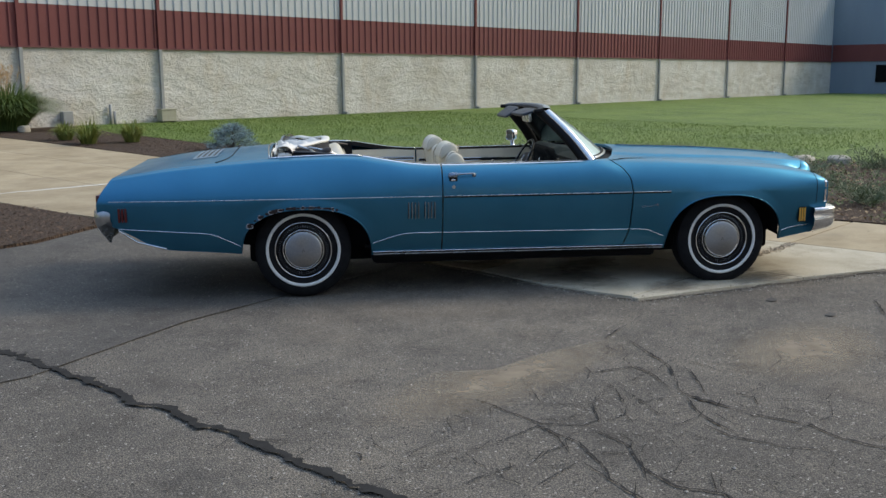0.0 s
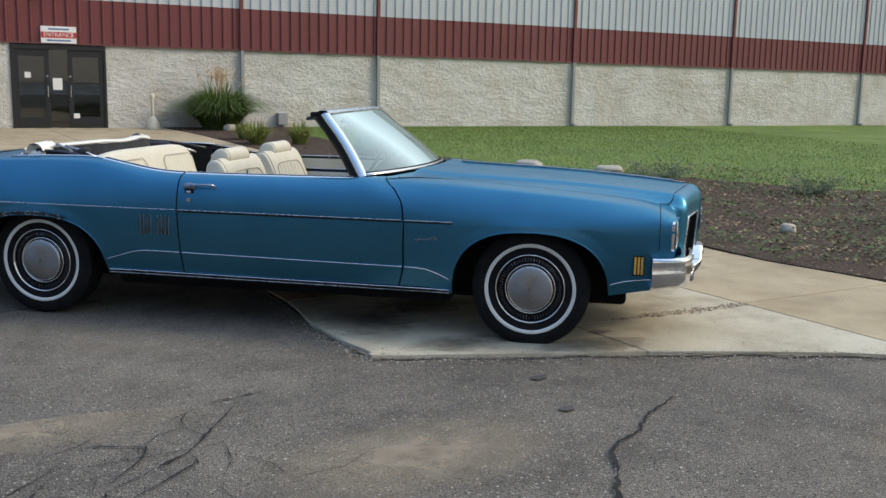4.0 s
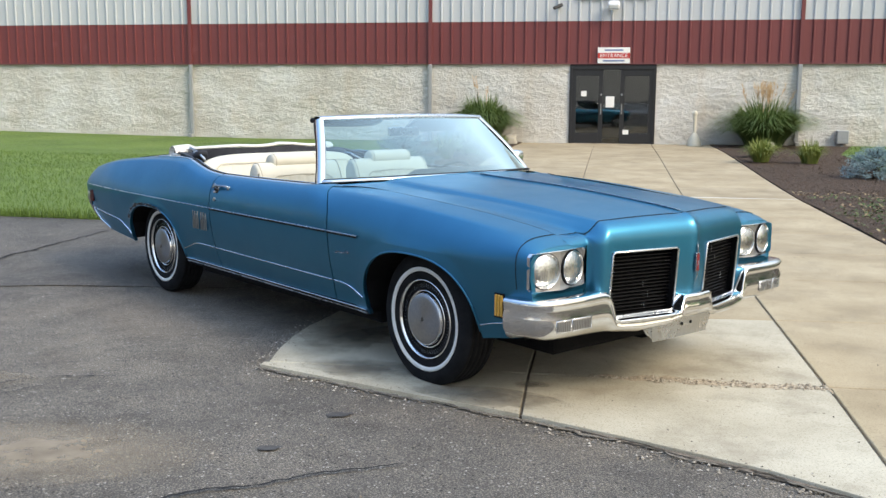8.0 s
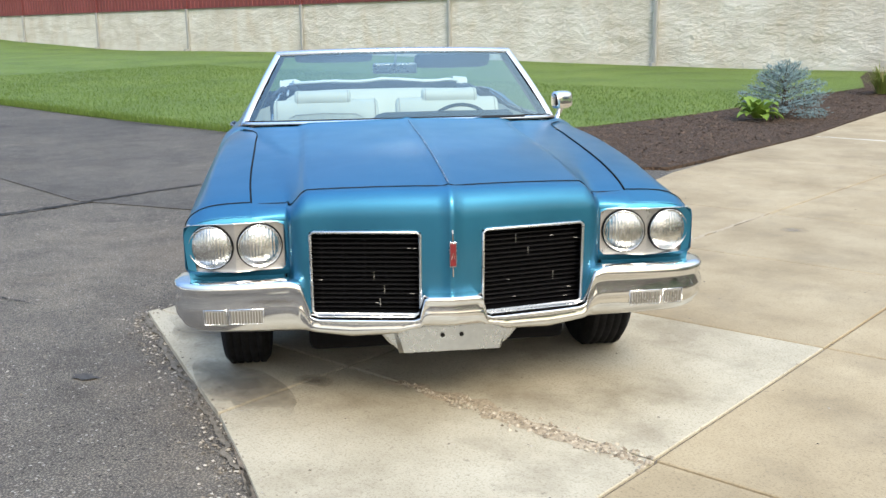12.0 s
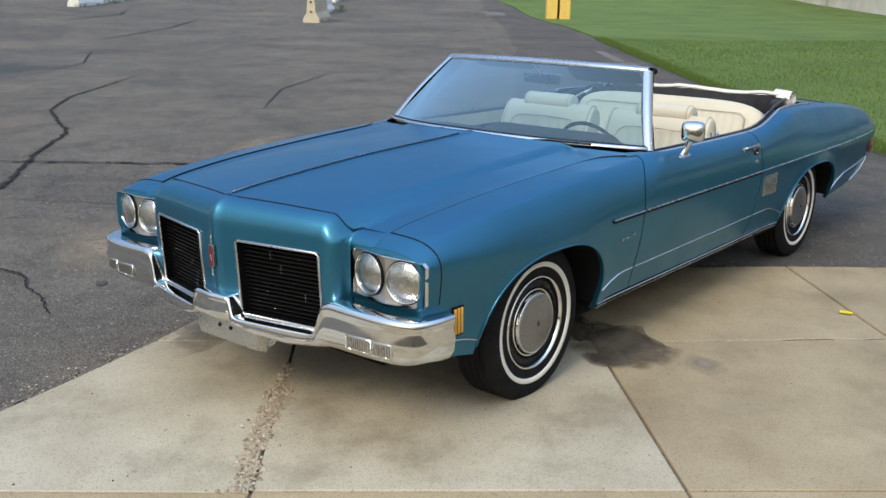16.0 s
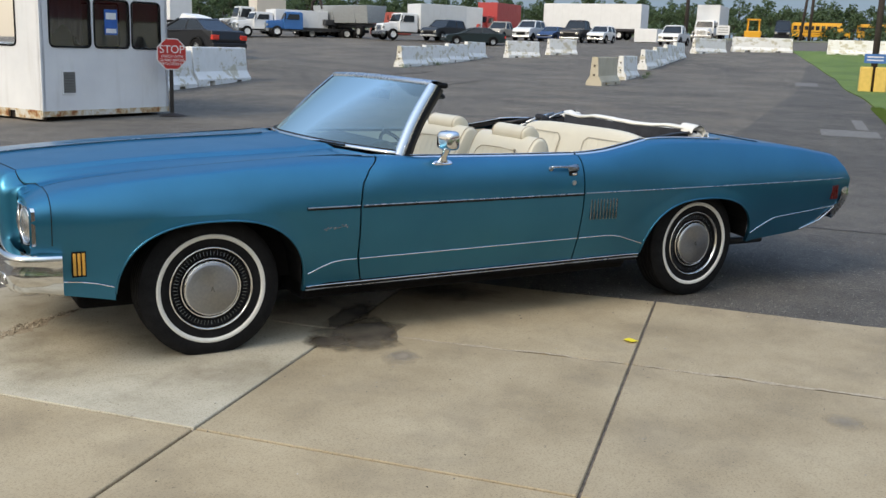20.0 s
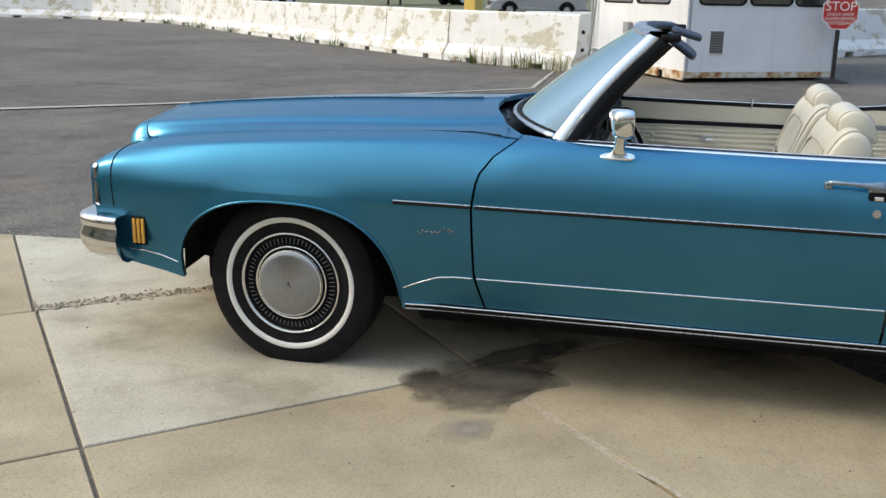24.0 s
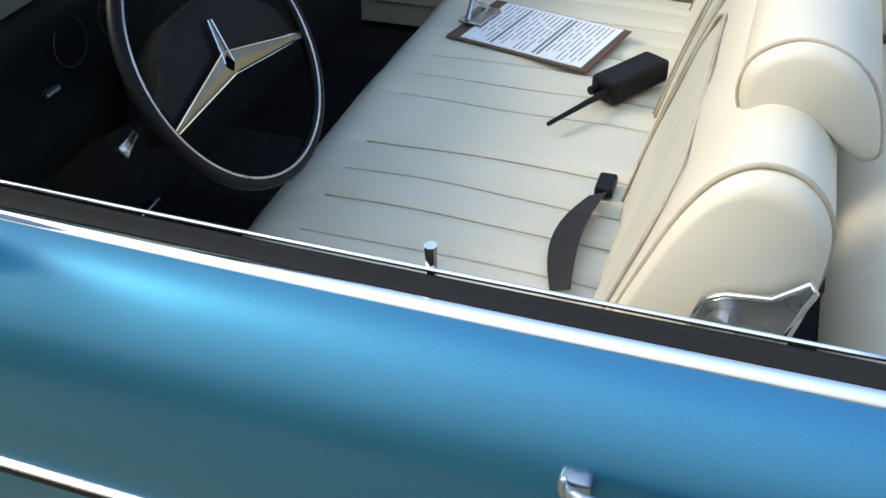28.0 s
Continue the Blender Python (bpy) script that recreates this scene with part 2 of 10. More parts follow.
def metal_sheet_mat(name, color, vary=0.1):
    m = Mat(name, rough=0.55)
    f = m.noise(0.7, 4, stretch=(1, 1, 0.25))
    lo, hi = tuple(c * (1 - vary) for c in color), tuple(c * (1 + vary) for c in color)
    c = m.ramp(f, [(0.3, lo), (0.7, hi)])
    scuff = m.ramp(m.noise(2.2, 5), [(0.64, (0, 0, 0)), (0.78, (1, 1, 1))])
    c = m.mix(m.math("MULTIPLY", scuff, 0.25), c, tuple(min(1, v * 1.5 + 0.05) for v in color))
    m.color(c)
    return m.m


def car_paint():
    m = Mat("aged metallic blue paint", rough=0.40, metal=0.88)
    f = m.noise(2.2, 4)
    fine = m.noise(900.0, 1)
    c = m.ramp(f, [(0.3, (0.025, 0.158, 0.262)), (0.7, (0.033, 0.186, 0.300))])
    c = m.mix(0.18, c, m.ramp(fine, [(0.3, (0.2, 0.3, 0.4)), (0.7, (0.8, 0.85, 0.9))]), "OVERLAY")
    m.color(c)
    m.rough(m.ramp(m.noise(3.5, 5), [(0.3, (0.35,) * 3), (0.75, (0.46,) * 3)]))
    m.set(Coat_Weight=0.55, Coat_Roughness=0.16, Specular_Tint=(0.48, 0.80, 1.0, 1.0))
    return m.m


def glass_mat(name, tint, rough=0.0, gloss=2.0, base=0.0, sheen=(1, 1, 1), power=1.0):
    m = Mat(name, tint, rough)
    m.set(Transmission_Weight=1.0, IOR=1.05, Specular_IOR_Level=0.5, Alpha=1.0)
    g = m.t.nodes.new("ShaderNodeBsdfGlossy")
    g.inputs["Roughness"].default_value = 0.02
    g.inputs[0].default_value = (*sheen, 1)
    t = m.t.nodes.new("ShaderNodeBsdfTransparent")
    t.inputs[0].default_value = (*tint, 1)
    fr = m.node("ShaderNodeFresnel", IOR=1.5)
    mx = m.t.nodes.new("ShaderNodeMixShader")
    m.link(m.math("MINIMUM", m.math("ADD", m.math("MULTIPLY", m.math("POWER", fr.outputs[0], power), gloss), base), 1.0), mx.inputs[0])
    m.link(t.outputs[0], mx.inputs[1])
    m.link(g.outputs[0], mx.inputs[2])
    m.link(mx.outputs[0], m.t.nodes["Material Output"].inputs[0])
    return m.m


def vinyl_mat(name, color):
    m = Mat(name, rough=0.48)
    lo, hi = tuple(c * 0.93 for c in color), tuple(min(1, c * 1.04) for c in color)
    c = m.ramp(m.noise(4.0, 4), [(0.3, lo), (0.7, hi)])
    soil = m.ramp(m.noise(9.0, 5), [(0.6, (0, 0, 0)), (0.8, (1, 1, 1))])
    m.color(m.mix(m.math("MULTIPLY", soil, 0.18), c, tuple(v * 0.7 for v in color)))
    m.bump(m.noise(260.0, 2), 0.12, 0.002).bump(m.noise(14.0, 3), 0.12, 0.012)
    return m.m


ASPHALT, FRESH = asphalt_mat(), fresh_asphalt_mat()
CONCRETE = concrete_mat("walk concrete", (0.285, 0.222, 0.135), (0.400, 0.322, 0.207), (0.485, 0.402, 0.270), 0.5)
CONCRETE_PALE = concrete_mat("newer concrete", (0.36, 0.315, 0.225), (0.49, 0.44, 0.335), (0.60, 0.555, 0.44), 0.6)
CONCRETE_GREY = concrete_mat("barrier concrete", (0.34, 0.32, 0.27), (0.44, 0.41, 0.34), (0.52, 0.49, 0.42), 0.3)
GRIT = simple("joint grit", (0.16, 0.13, 0.10), 0.95, vary=0.5, scale=30, bump=0.8)
TAR = simple("crack tar", (0.030, 0.029, 0.028), 0.85, vary=0.3, scale=12)
GRASS = grass_mat("lawn", (0.080, 0.130, 0.016), (0.112, 0.175, 0.022), (0.150, 0.205, 0.034))
BLADE = leaf_mat("grass blades", (0.060, 0.115, 0.014), (0.14, 0.21, 0.034))
MULCH = mulch_mat()
BLOCK = block_mat()
RED = metal_sheet_mat("red steel cladding", (0.165, 0.040, 0.040))
GREY = metal_sheet_mat("grey steel cladding", (0.50, 0.52, 0.54), 0.06)
BLUEGREY = metal_sheet_mat("blue-grey cladding", (0.20, 0.26, 0.33), 0.06)
PIPE = simple("weathered grey pipe", (0.30, 0.31, 0.31), 0.6)
WHITE_PAINT = simple("white paint", (0.74, 0.75, 0.76), 0.55, vary=0.06, scale=1.5)
BLACK_METAL = simple("black metal", (0.016, 0.016, 0.018), 0.4, vary=0.2)
# near black: the shade of unlit recesses is put into the colour
DARK = simple("unlit recess black", (0.006, 0.006, 0.007), 0.9)
PAINT = car_paint()
SATIN = simple("satin grey metal", (0.26, 0.30, 0.35), 0.26, 0.85, vary=0.12)
CHROME = simple("chrome", (0.78, 0.79, 0.80), 0.10, 1.0, vary=0.05, scale=9)
DULL_CHROME = simple("dull chrome", (0.55, 0.56, 0.57), 0.28, 1.0, vary=0.1)
RUBBER = simple("tyre rubber", (0.011, 0.011, 0.012), 0.85, vary=0.3, scale=14, bump=0.3)
WHITEWALL = simple("whitewall", (0.72, 0.71, 0.67), 0.6, vary=0.06)
VINYL = vinyl_mat("cream vinyl", (0.60, 0.565, 0.465))
# pad colour raised to carry the pale sheen under the windscreen
DASH_PAD = simple("sheen-lightened dash pad", (0.022, 0.032, 0.036), 0.5, vary=0.25, scale=10)
DASH = simple("dark dash vinyl", (0.003, 0.005, 0.007), 0.6, vary=0.2)
PLASTIC = simple("black plastic", (0.005, 0.005, 0.006), 0.45, vary=0.2)
BLUE_TRIM = simple("dark blue vinyl", (0.010, 0.020, 0.034), 0.5, vary=0.2)
RUBBER_SEAL = simple("rubber seal", (0.012, 0.012, 0.012), 0.65)
WS_GLASS = glass_mat("tinted windscreen glass", (0.47, 0.64, 0.70), gloss=23.0, base=0.03, sheen=(0.84, 1.0, 1.0), power=1.8)
WINDOW = glass_mat("window glass", (0.55, 0.58, 0.58))
BEZEL = simple("satin bright bezel", (0.50, 0.50, 0.50), 0.30, 0.85, vary=0.12, scale=18)
LAMP_GLASS = simple("lamp glass", (0.50, 0.51, 0.50), 0.12, 0.9, vary=0.5, scale=14)
lg = LAMP_GLASS.node_tree
lg_co, lg_wave, lg_bump = lg.nodes.new("ShaderNodeTexCoord"), lg.nodes.new("ShaderNodeTexWave"), lg.nodes.new("ShaderNodeBump")
lg_wave.bands_direction, lg_wave.inputs["Scale"].default_value, lg_wave.inputs["Distortion"].default_value = "Y", 28.0, 2.5
lg_wave.inputs["Detail Scale"].default_value = 6.0
lg_bump.inputs["Strength"].default_value, lg_bump.inputs["Distance"].default_value = 0.16, 0.01
lg.links.new(lg_co.outputs["Object"], lg_wave.inputs["Vector"])
lg.links.new(lg_wave.outputs["Fac"], lg_bump.inputs["Height"])
lg.links.new(lg_bump.outputs[0], lg.nodes["Principled BSDF"].inputs["Normal"])
AMBER = simple("amber lens", (0.72, 0.38, 0.07), 0.3)
TAIL_RED = simple("red lens", (0.085, 0.006, 0.007), 0.3)
for dull in (RUBBER, DARK, DASH, RUBBER_SEAL, TAR):
    dull.node_tree.nodes["Principled BSDF"].inputs["Specular IOR Level"].default_value = 0.12
for dark_mat in (RUBBER, DARK, RUBBER_SEAL):
    dark_mat.node_tree.nodes["Principled BSDF"].inputs["Specular IOR Level"].default_value = 0.15
PLASTIC.node_tree.nodes["Principled BSDF"].inputs["Specular IOR Level"].default_value = 0.2


# ---- helpers for meshes ----
def smooth01(a, b, v):
    u = min(1.0, max(0.0, (v - a) / (b - a)))
    return u * u * (3 - 2 * u)


def curve(points, v):
    """Smooth value through (key, value) pairs."""
    if v <= points[0][0]:
        return points[0][1]
    for i in range(len(points) - 1):
        (a, p), (b, q) = points[i], points[i + 1]
        if v <= b:
            pa = points[i - 1] if i else points[0]
            pb = points[i + 2] if i + 2 < len(points) else points[-1]
            h = b - a
            m0 = (q - pa[1]) / (b - pa[0]) * h if b > pa[0] else 0
            m1 = (pb[1] - p) / (pb[0] - a) * h if pb[0] > a else 0
            u = (v - a) / h
            return (2 * u**3 - 3 * u**2 + 1) * p + (u**3 - 2 * u**2 + u) * m0 + (3 * u**2 - 2 * u**3) * q + (u**3 - u**2) * m1
    return points[-1][1]


def linear(points, v):
    if v <= points[0][0]:
        return points[0][1]
    for (a, p), (b, q) in zip(points, points[1:]):
        if v <= b:
            return p + (q - p) * (v - a) / (b - a)
    return points[-1][1]


def mesh_of(name, verts, faces, material=None, smooth=False):
    me = bpy.data.meshes.new(name)
    me.from_pydata([tuple(v) for v in verts], [], faces)
    if material:
        me.materials.append(material)
    if smooth:
        me.polygons.foreach_set("use_smooth", [True] * len(me.polygons))
    me.update()
    return me


def add(name, verts, faces, material, parent=None, label="", smooth=False):
    """ONE mesh object from vertices and faces, under a thing or a part if one is given."""
    ob = new(name, mesh_of(name, verts, faces, material, smooth))
    if parent:
        ob.parent = parent
    return tagged(ob, label)


def part(name, bm, material, parent=None, label="", smooth=False):
    me = bpy.data.meshes.new(name)
    bm.to_mesh(me)
    bm.free()
    me.materials.append(material)
    if smooth:
        me.polygons.foreach_set("use_smooth", [True] * len(me.polygons))
    ob = new(name, me)
    if parent:
        ob.parent = parent
    return tagged(ob, label)


def thing(name, m, label, category, group="", kind=""):
    ob = new(name)
    ob.empty_display_size = 0.1
    ob.matrix_basis = m
    return tagged(ob, label, category, group, kind)


def box_bm(x0, x1, y0, y1, z0, z1, bevel=0.0, segs=2):
    bm = bmesh.new()
    bmesh.ops.create_cube(bm, size=1, matrix=Matrix.LocRotScale(((x0 + x1) / 2, (y0 + y1) / 2, (z0 + z1) / 2), None, (x1 - x0, y1 - y0, z1 - z0)))
    if bevel:
        bmesh.ops.bevel(bm, geom=bm.edges[:], offset=bevel, segments=segs, affect="EDGES", profile=0.5)
    return bm


def box(name, x0, x1, y0, y1, z0, z1, material, parent=None, label="", bevel=0.0, segs=2):
    return part(name, box_bm(x0, x1, y0, y1, z0, z1, bevel, segs), material, parent, label)


def moved(bm, m):
    bmesh.ops.transform(bm, matrix=m, verts=bm.verts)
    return bm


def cyl_bm(r, h, n=24, r2=None, cap=True):
    bm = bmesh.new()
    bmesh.ops.create_cone(bm, cap_ends=cap, segments=n, radius1=r, radius2=r if r2 is None else r2, depth=h)
    return bm


def lathe(profile, n=48, axis="y", closed=False):
    """Verts and faces of (radius, along) pairs turned round an axis."""
    verts, faces = [], []
    for r, a in profile:
        for k in range(n):
            c, s = math.cos(2 * math.pi * k / n) * r, math.sin(2 * math.pi * k / n) * r
            verts.append((c, a, s) if axis == "y" else (c, s, a) if axis == "z" else (a, c, s))
    rows = len(profile)
    for i in range(rows - 1 if not closed else rows):
        j = (i + 1) % rows
        for k in range(n):
            l = (k + 1) % n
            f = (i * n + k, i * n + l, j * n + l, j * n + k)
            faces.append(f[::-1] if axis == "z" else f)
    return verts, faces


def grid_faces(rows, cols, wrap=False):
    out = []
    for i in range(rows - 1):
        for j in range(cols if wrap else cols - 1):
            k = (j + 1) % cols
            out.append((i * cols + j, i * cols + k, (i + 1) * cols + k, (i + 1) * cols + j))
    return out


def tube(points, r, n=8, closed=False):
    """Verts and faces of a round bar along points."""
    pts = [Vector(p) for p in points]
    verts, faces, up = [], [], None
    m = len(pts)
    for i, p in enumerate(pts):
        a = pts[(i - 1) % m] if closed or i else p
        b = pts[(i + 1) % m] if closed or i < m - 1 else p
        d = (b - a).normalized()
        if up is None:
            up = d.orthogonal().normalized()
        up = (up - d * up.dot(d)).normalized()
        side = d.cross(up)
        rr = r(i / (m - 1)) if callable(r) else r
        for k in range(n):
            t = 2 * math.pi * k / n
            verts.append(p + (up * math.cos(t) + side * math.sin(t)) * rr)
    faces = grid_faces(m, n, True)
    if closed:
        faces += [((m - 1) * n + k, (m - 1) * n + (k + 1) % n, (k + 1) % n, k) for k in range(n)]
    else:
        faces += [tuple(range(n))[::-1], tuple((m - 1) * n + k for k in range(n))]
    return verts, faces


def prism(outline, z0, z1):
    """Verts and faces of an upright prism over a plan outline, counter-clockwise."""
    n = len(outline)
    zz = z0 if callable(z0) else (lambda x, y: z0)
    zt = z1 if callable(z1) else (lambda x, y: z1)
    verts = [(x, y, zz(x, y)) for x, y in outline] + [(x, y, zt(x, y)) for x, y in outline]
    faces = [tuple(range(n))[::-1], tuple(range(n, 2 * n))]
    faces += [(i, (i + 1) % n, n + (i + 1) % n, n + i) for i in range(n)]
    return verts, faces


def pillow(a, b, c, e=0.45, nu=28, nv=16, pleats=0, depth=0.0, pin=None):
    """A soft rounded block: half sizes a, b, c; e from 0 (a box) to 1 (an egg). Pleats run over the +x side."""
    verts = []
    sg = lambda v, p: math.copysign(abs(v) ** p, v)
    for i in range(nv + 1):
        th = -math.pi / 2 + math.pi * i / nv
        for j in range(nu):
            ph = 2 * math.pi * j / nu
            x = a * sg(math.cos(th), e) * sg(math.cos(ph), e)
            y = b * sg(math.cos(th), e) * sg(math.sin(ph), e)
            z = c * sg(math.sin(th), e)
            if pleats and x > 0:
                x += depth * abs(math.sin(y / b * math.pi * pleats / 2)) ** 0.6
            verts.append((x, y, z))
    return verts, grid_faces(nv + 1, nu, True)


def soft(name, m, a, b, c, material, parent, label="", **kw):
    vv, ff = pillow(a, b, c, **kw)
    return add(name, [m @ Vector(p) for p in vv], ff, material, parent, label, smooth=True)


def rounded(pts, n=4, closed=False):
    """The points with n smooth steps between each two."""
    out, m = [], len(pts)
    last = m if closed else m - 1
    for i in range(last):
        p = [Vector(pts[(i + k) % m] if closed else pts[max(0, min(m - 1, i + k))]) for k in (-1, 0, 1, 2)]
        for k in range(n):
            t = k / n
            q = 0.5 * (2 * p[1] + (p[2] - p[0]) * t + (2 * p[0] - 5 * p[1] + 4 * p[2] - p[3]) * t**2 + (3 * p[1] - p[0] - 3 * p[2] + p[3]) * t**3)
            out.append(tuple(q))
    return out if closed else out + [tuple(pts[-1])]


def solid(name, verts, faces, material, parent, label=""):
    """A smooth mesh whose faces all look outwards."""
    bm = bmesh.new()
    vs = [bm.verts.new(v) for v in verts]
    for f in faces:
        bm.faces.new([vs[i] for i in f])
    bmesh.ops.recalc_face_normals(bm, faces=bm.faces[:])
    return part(name, bm, material, parent, label, smooth=True)


# ---- ground ----
RISE = [(40, 0), (52, 0.45), (68, 1.35), (75, 1.85), (88, 2.05), (102, 2.68), (112, 3.0), (150, 4.1), (200, 5.0)]


def gz(x, y):
    """Height of the ground: flat round the car, rising towards the building and across the lot."""
    z = 0.17 * smooth01(7.0, 20.0, y) + 0.34 * smooth01(4.0, 30.0, -x) + 0.12 * smooth01(30.0, 90.0, -x)
    return z + linear(RISE, -x) + 0.65 * math.exp(-((x + 30) ** 2 + (y + 22) ** 2) / 72)


def axis_steps(lo, hi, fine_lo, fine_hi, fine, coarse):
    v, out = lo, []
    while v < hi:
        out.append(v)
        v += fine if fine_lo <= v < fine_hi else coarse * (1 + max(fine_lo - v, v - fine_hi, 0) * 0.06)
    return out + [hi]


def sheet(name, xs, ys, zf, material, label, category):
    verts = [(x, y, zf(x, y)) for y in ys for x in xs]
    ob = add(name, verts, grid_faces(len(ys), len(xs)), material, smooth=True)
    return tagged(ob, label, category, kind="structure")


gx = axis_steps(-900.0, 500.0, -45.0, 15.0, 1.0, 3.0)
gy = axis_steps(-600.0, 400.0, -30.0, 24.0, 1.0, 3.0)
sheet("ground", gx, gy, lambda x, y: gz(x, y) + 0.004 * noise.noise(Vector((x * 0.7, y * 0.7, 0))) - 0.004, ASPHALT, "worn grey asphalt car park with cracks and stains", "asphalt")


def flat_patch(name, outline, lift, material, label, category, step=1.2, depth=0.10):
    """A lawn, bed or pad with the given plan outline, following the ground a little above it."""
    bm = bmesh.new()
    vs = [bm.verts.new((x, y, 0)) for x, y in outline]
    bm.faces.new(vs)
    xs, ys = [p[0] for p in outline], [p[1] for p in outline]
    for lo, hi, n in ((min(xs), max(xs), (1, 0, 0)), (min(ys), max(ys), (0, 1, 0))):
        cuts = int((hi - lo) / step)
        for k in range(1, min(cuts, 90)):
            c = lo + (hi - lo) * k / min(cuts, 90)
            bmesh.ops.bisect_plane(bm, geom=bm.verts[:] + bm.edges[:] + bm.faces[:], plane_co=[c * q for q in n], plane_no=n)
    rim = [e for e in bm.edges if len(e.link_faces) == 1]
    for v in bm.verts:
        v.co.z = gz(v.co.x, v.co.y) + lift + (0.012 * noise.noise(v.co * 0.9) if lift > 0.02 else 0)
    low = bmesh.ops.extrude_edge_only(bm, edges=rim)
    for v in low["geom"]:
        if isinstance(v, bmesh.types.BMVert):
            v.co.z -= depth + lift
    bmesh.ops.recalc_face_normals(bm, faces=bm.faces[:])
    ob = part(name, bm, material)
    return tagged(ob, label, category, kind="structure")


LAWN_W = [(-76, 1.0), (-70.3, 1.6), (-60.5, 2.6), (-48.3, 3.6), (-30, 3.95), (-10, 3.9), (-4.9, 4.05), (-2.6, 3.9), (-2.3, 5.0), (-2.1, 7.2), (-1.7, 9.5), (-1.2, 15.9), (-2.4, 19.0), (-3.2, 21.8), (-76, 21.8)]
LAWN_E = [(9.8, 21.8), (8.6, 17.5), (8.4, 13.0), (9.4, 9.9), (10.6, 7.4), (11.9, 4.0), (13.2, 1.8), (14.5, -6.0), (68, -6.0), (68, 21.8)]
flat_patch("lawn", LAWN_W, 0.035, GRASS, "mown green lawn beside the drive", "lawn", 1.5)
flat_patch("lawn", LAWN_E, 0.035, GRASS, "mown green lawn in front of the building", "lawn", 2.0)
BED_W = [(-2.6, 3.9), (-1.3, 3.6), (-0.2, 3.75), (0.95, 4.35), (0.95, 5.9), (0.9, 8.3), (0.66, 10.3), (0.56, 14.0), (0.70, 21.8), (-3.2, 21.8), (-2.4, 19.0), (-1.2, 15.9), (-1.7, 9.5), (-2.1, 7.2), (-2.3, 5.0)]
BED_E = [(6.0, 8.2), (6.0, 21.8), (9.8, 21.8), (8.6, 17.5), (8.4, 13.0), (9.4, 9.9)]
IVY_BED = [(6.2, -6.0), (14.5, -6.0), (13.2, 1.8), (11.9, 4.0), (10.6, 7.4), (9.4, 9.9), (6.0, 8.2), (6.06, 2.2), (5.98, 0.6), (5.92, -0.6), (6.1, -1.75)]
flat_patch("mulch_bed", BED_W, 0.03, MULCH, "dark brown bark mulch bed beside the walk", "planting bed", 1.0)
flat_patch("mulch_bed", BED_E, 0.03, MULCH, "dark brown bark mulch bed with shrubs", "planting bed", 1.0)
flat_patch("mulch_bed", IVY_BED, 0.03, MULCH, "mulch bed overgrown with low weeds", "planting bed", 1.0)
# carried on under the car, where its darker colour also stands for shade
flat_patch("newer_asphalt", [(-60, 2.2), (-30, 1.7), (-14, 0.9), (-8, 0.15), (-2.24, -0.4), (-1.0, 0.0), (0.2, 0.15), (1.40, 0.3), (1.40, 2.9), (1.15, 4.0), (0.93, 4.3), (-0.2, 3.72), (-1.3, 3.57), (-2.6, 3.86), (-10, 3.86), (-60, 3.9)], 0.004, FRESH, "smooth dark newer asphalt beside the lawn", "asphalt", 3.0, 0.0)

# the concrete walk and pad, slab by slab
walk_pad = tagged(new("pavement"), "tan concrete walk and pad in jointed slabs", "pavement", kind="structure")
GAP = 0.007
FRONT = [(1.47, -1.93), (1.9, -2.12), (2.34, -2.30), (2.93, -2.53), (3.39, -2.75), (3.93, -3.03), (4.36, -3.33), (5.2, -3.95), (6.15, -4.7)]
JY = [-1.84, -0.36, 1.18, 2.66, 4.18, 5.70, 7.99, 9.60, 11.2, 12.8, 14.4, 16.0, 17.6, 19.2, 20.8, 21.75]
SLANT = {0: 0.022, 1: 0.055, 2: 0.045, 3: 0.03, 4: 0.015}


def joint_x(k, y):
    """The two long joints, a little crooked."""
    return linear([(-2.6, 2.93), (-1.83, 2.89), (-0.36, 2.88), (1.17, 2.79), (3.0, 2.79), (22, 2.80)] if k == 1 else [(-3.4, 4.42), (-1.8, 4.39), (-0.27, 4.37), (1.24, 4.35), (22, 4.36)], y)


def joint_y(r, x):
    return JY[r] + SLANT.get(r, 0.0) * (x - 2.8)


def west(y):
    return linear([(-2, 1.48), (-1.5, 1.43), (-1.1, 1.42), (-0.6, 1.50), (0.5, 1.52), (1.15, 1.45), (2.43, 1.48), (3.3, 1.29), (4.2, 1.10), (5.7, 0.99), (8.3, 0.92), (10.3, 0.68), (14, 0.58), (21.8, 0.72)], y)


def east(y):
    return linear([(-5, 6.2), (-1.75, 6.08), (-0.6, 5.9), (0.6, 5.97), (2.2, 6.04), (8, 5.98), (22, 5.98)], y)


def slab(outline, material):
    n = len(outline)
    top = [(x, y, gz(x, y) + 0.016) for x, y in outline]
    c = Vector((sum(p[0] for p in outline) / n, sum(p[1] for p in outline) / n, 0))
    inner = [(c.x + (x - c.x) * 0.995, c.y + (y - c.y) * 0.995, gz(x, y) + 0.020) for x, y in outline]
    low = [(x, y, gz(x, y) - 0.08) for x, y in outline]
    faces = [tuple(range(2 * n, 3 * n))]
    for i in range(n):
        j = (i + 1) % n
        faces += [(i, j, n + j, n + i), (n + i, n + j, 2 * n + j, 2 * n + i)]
    return add("slab", low + top + inner, faces, material, walk_pad)


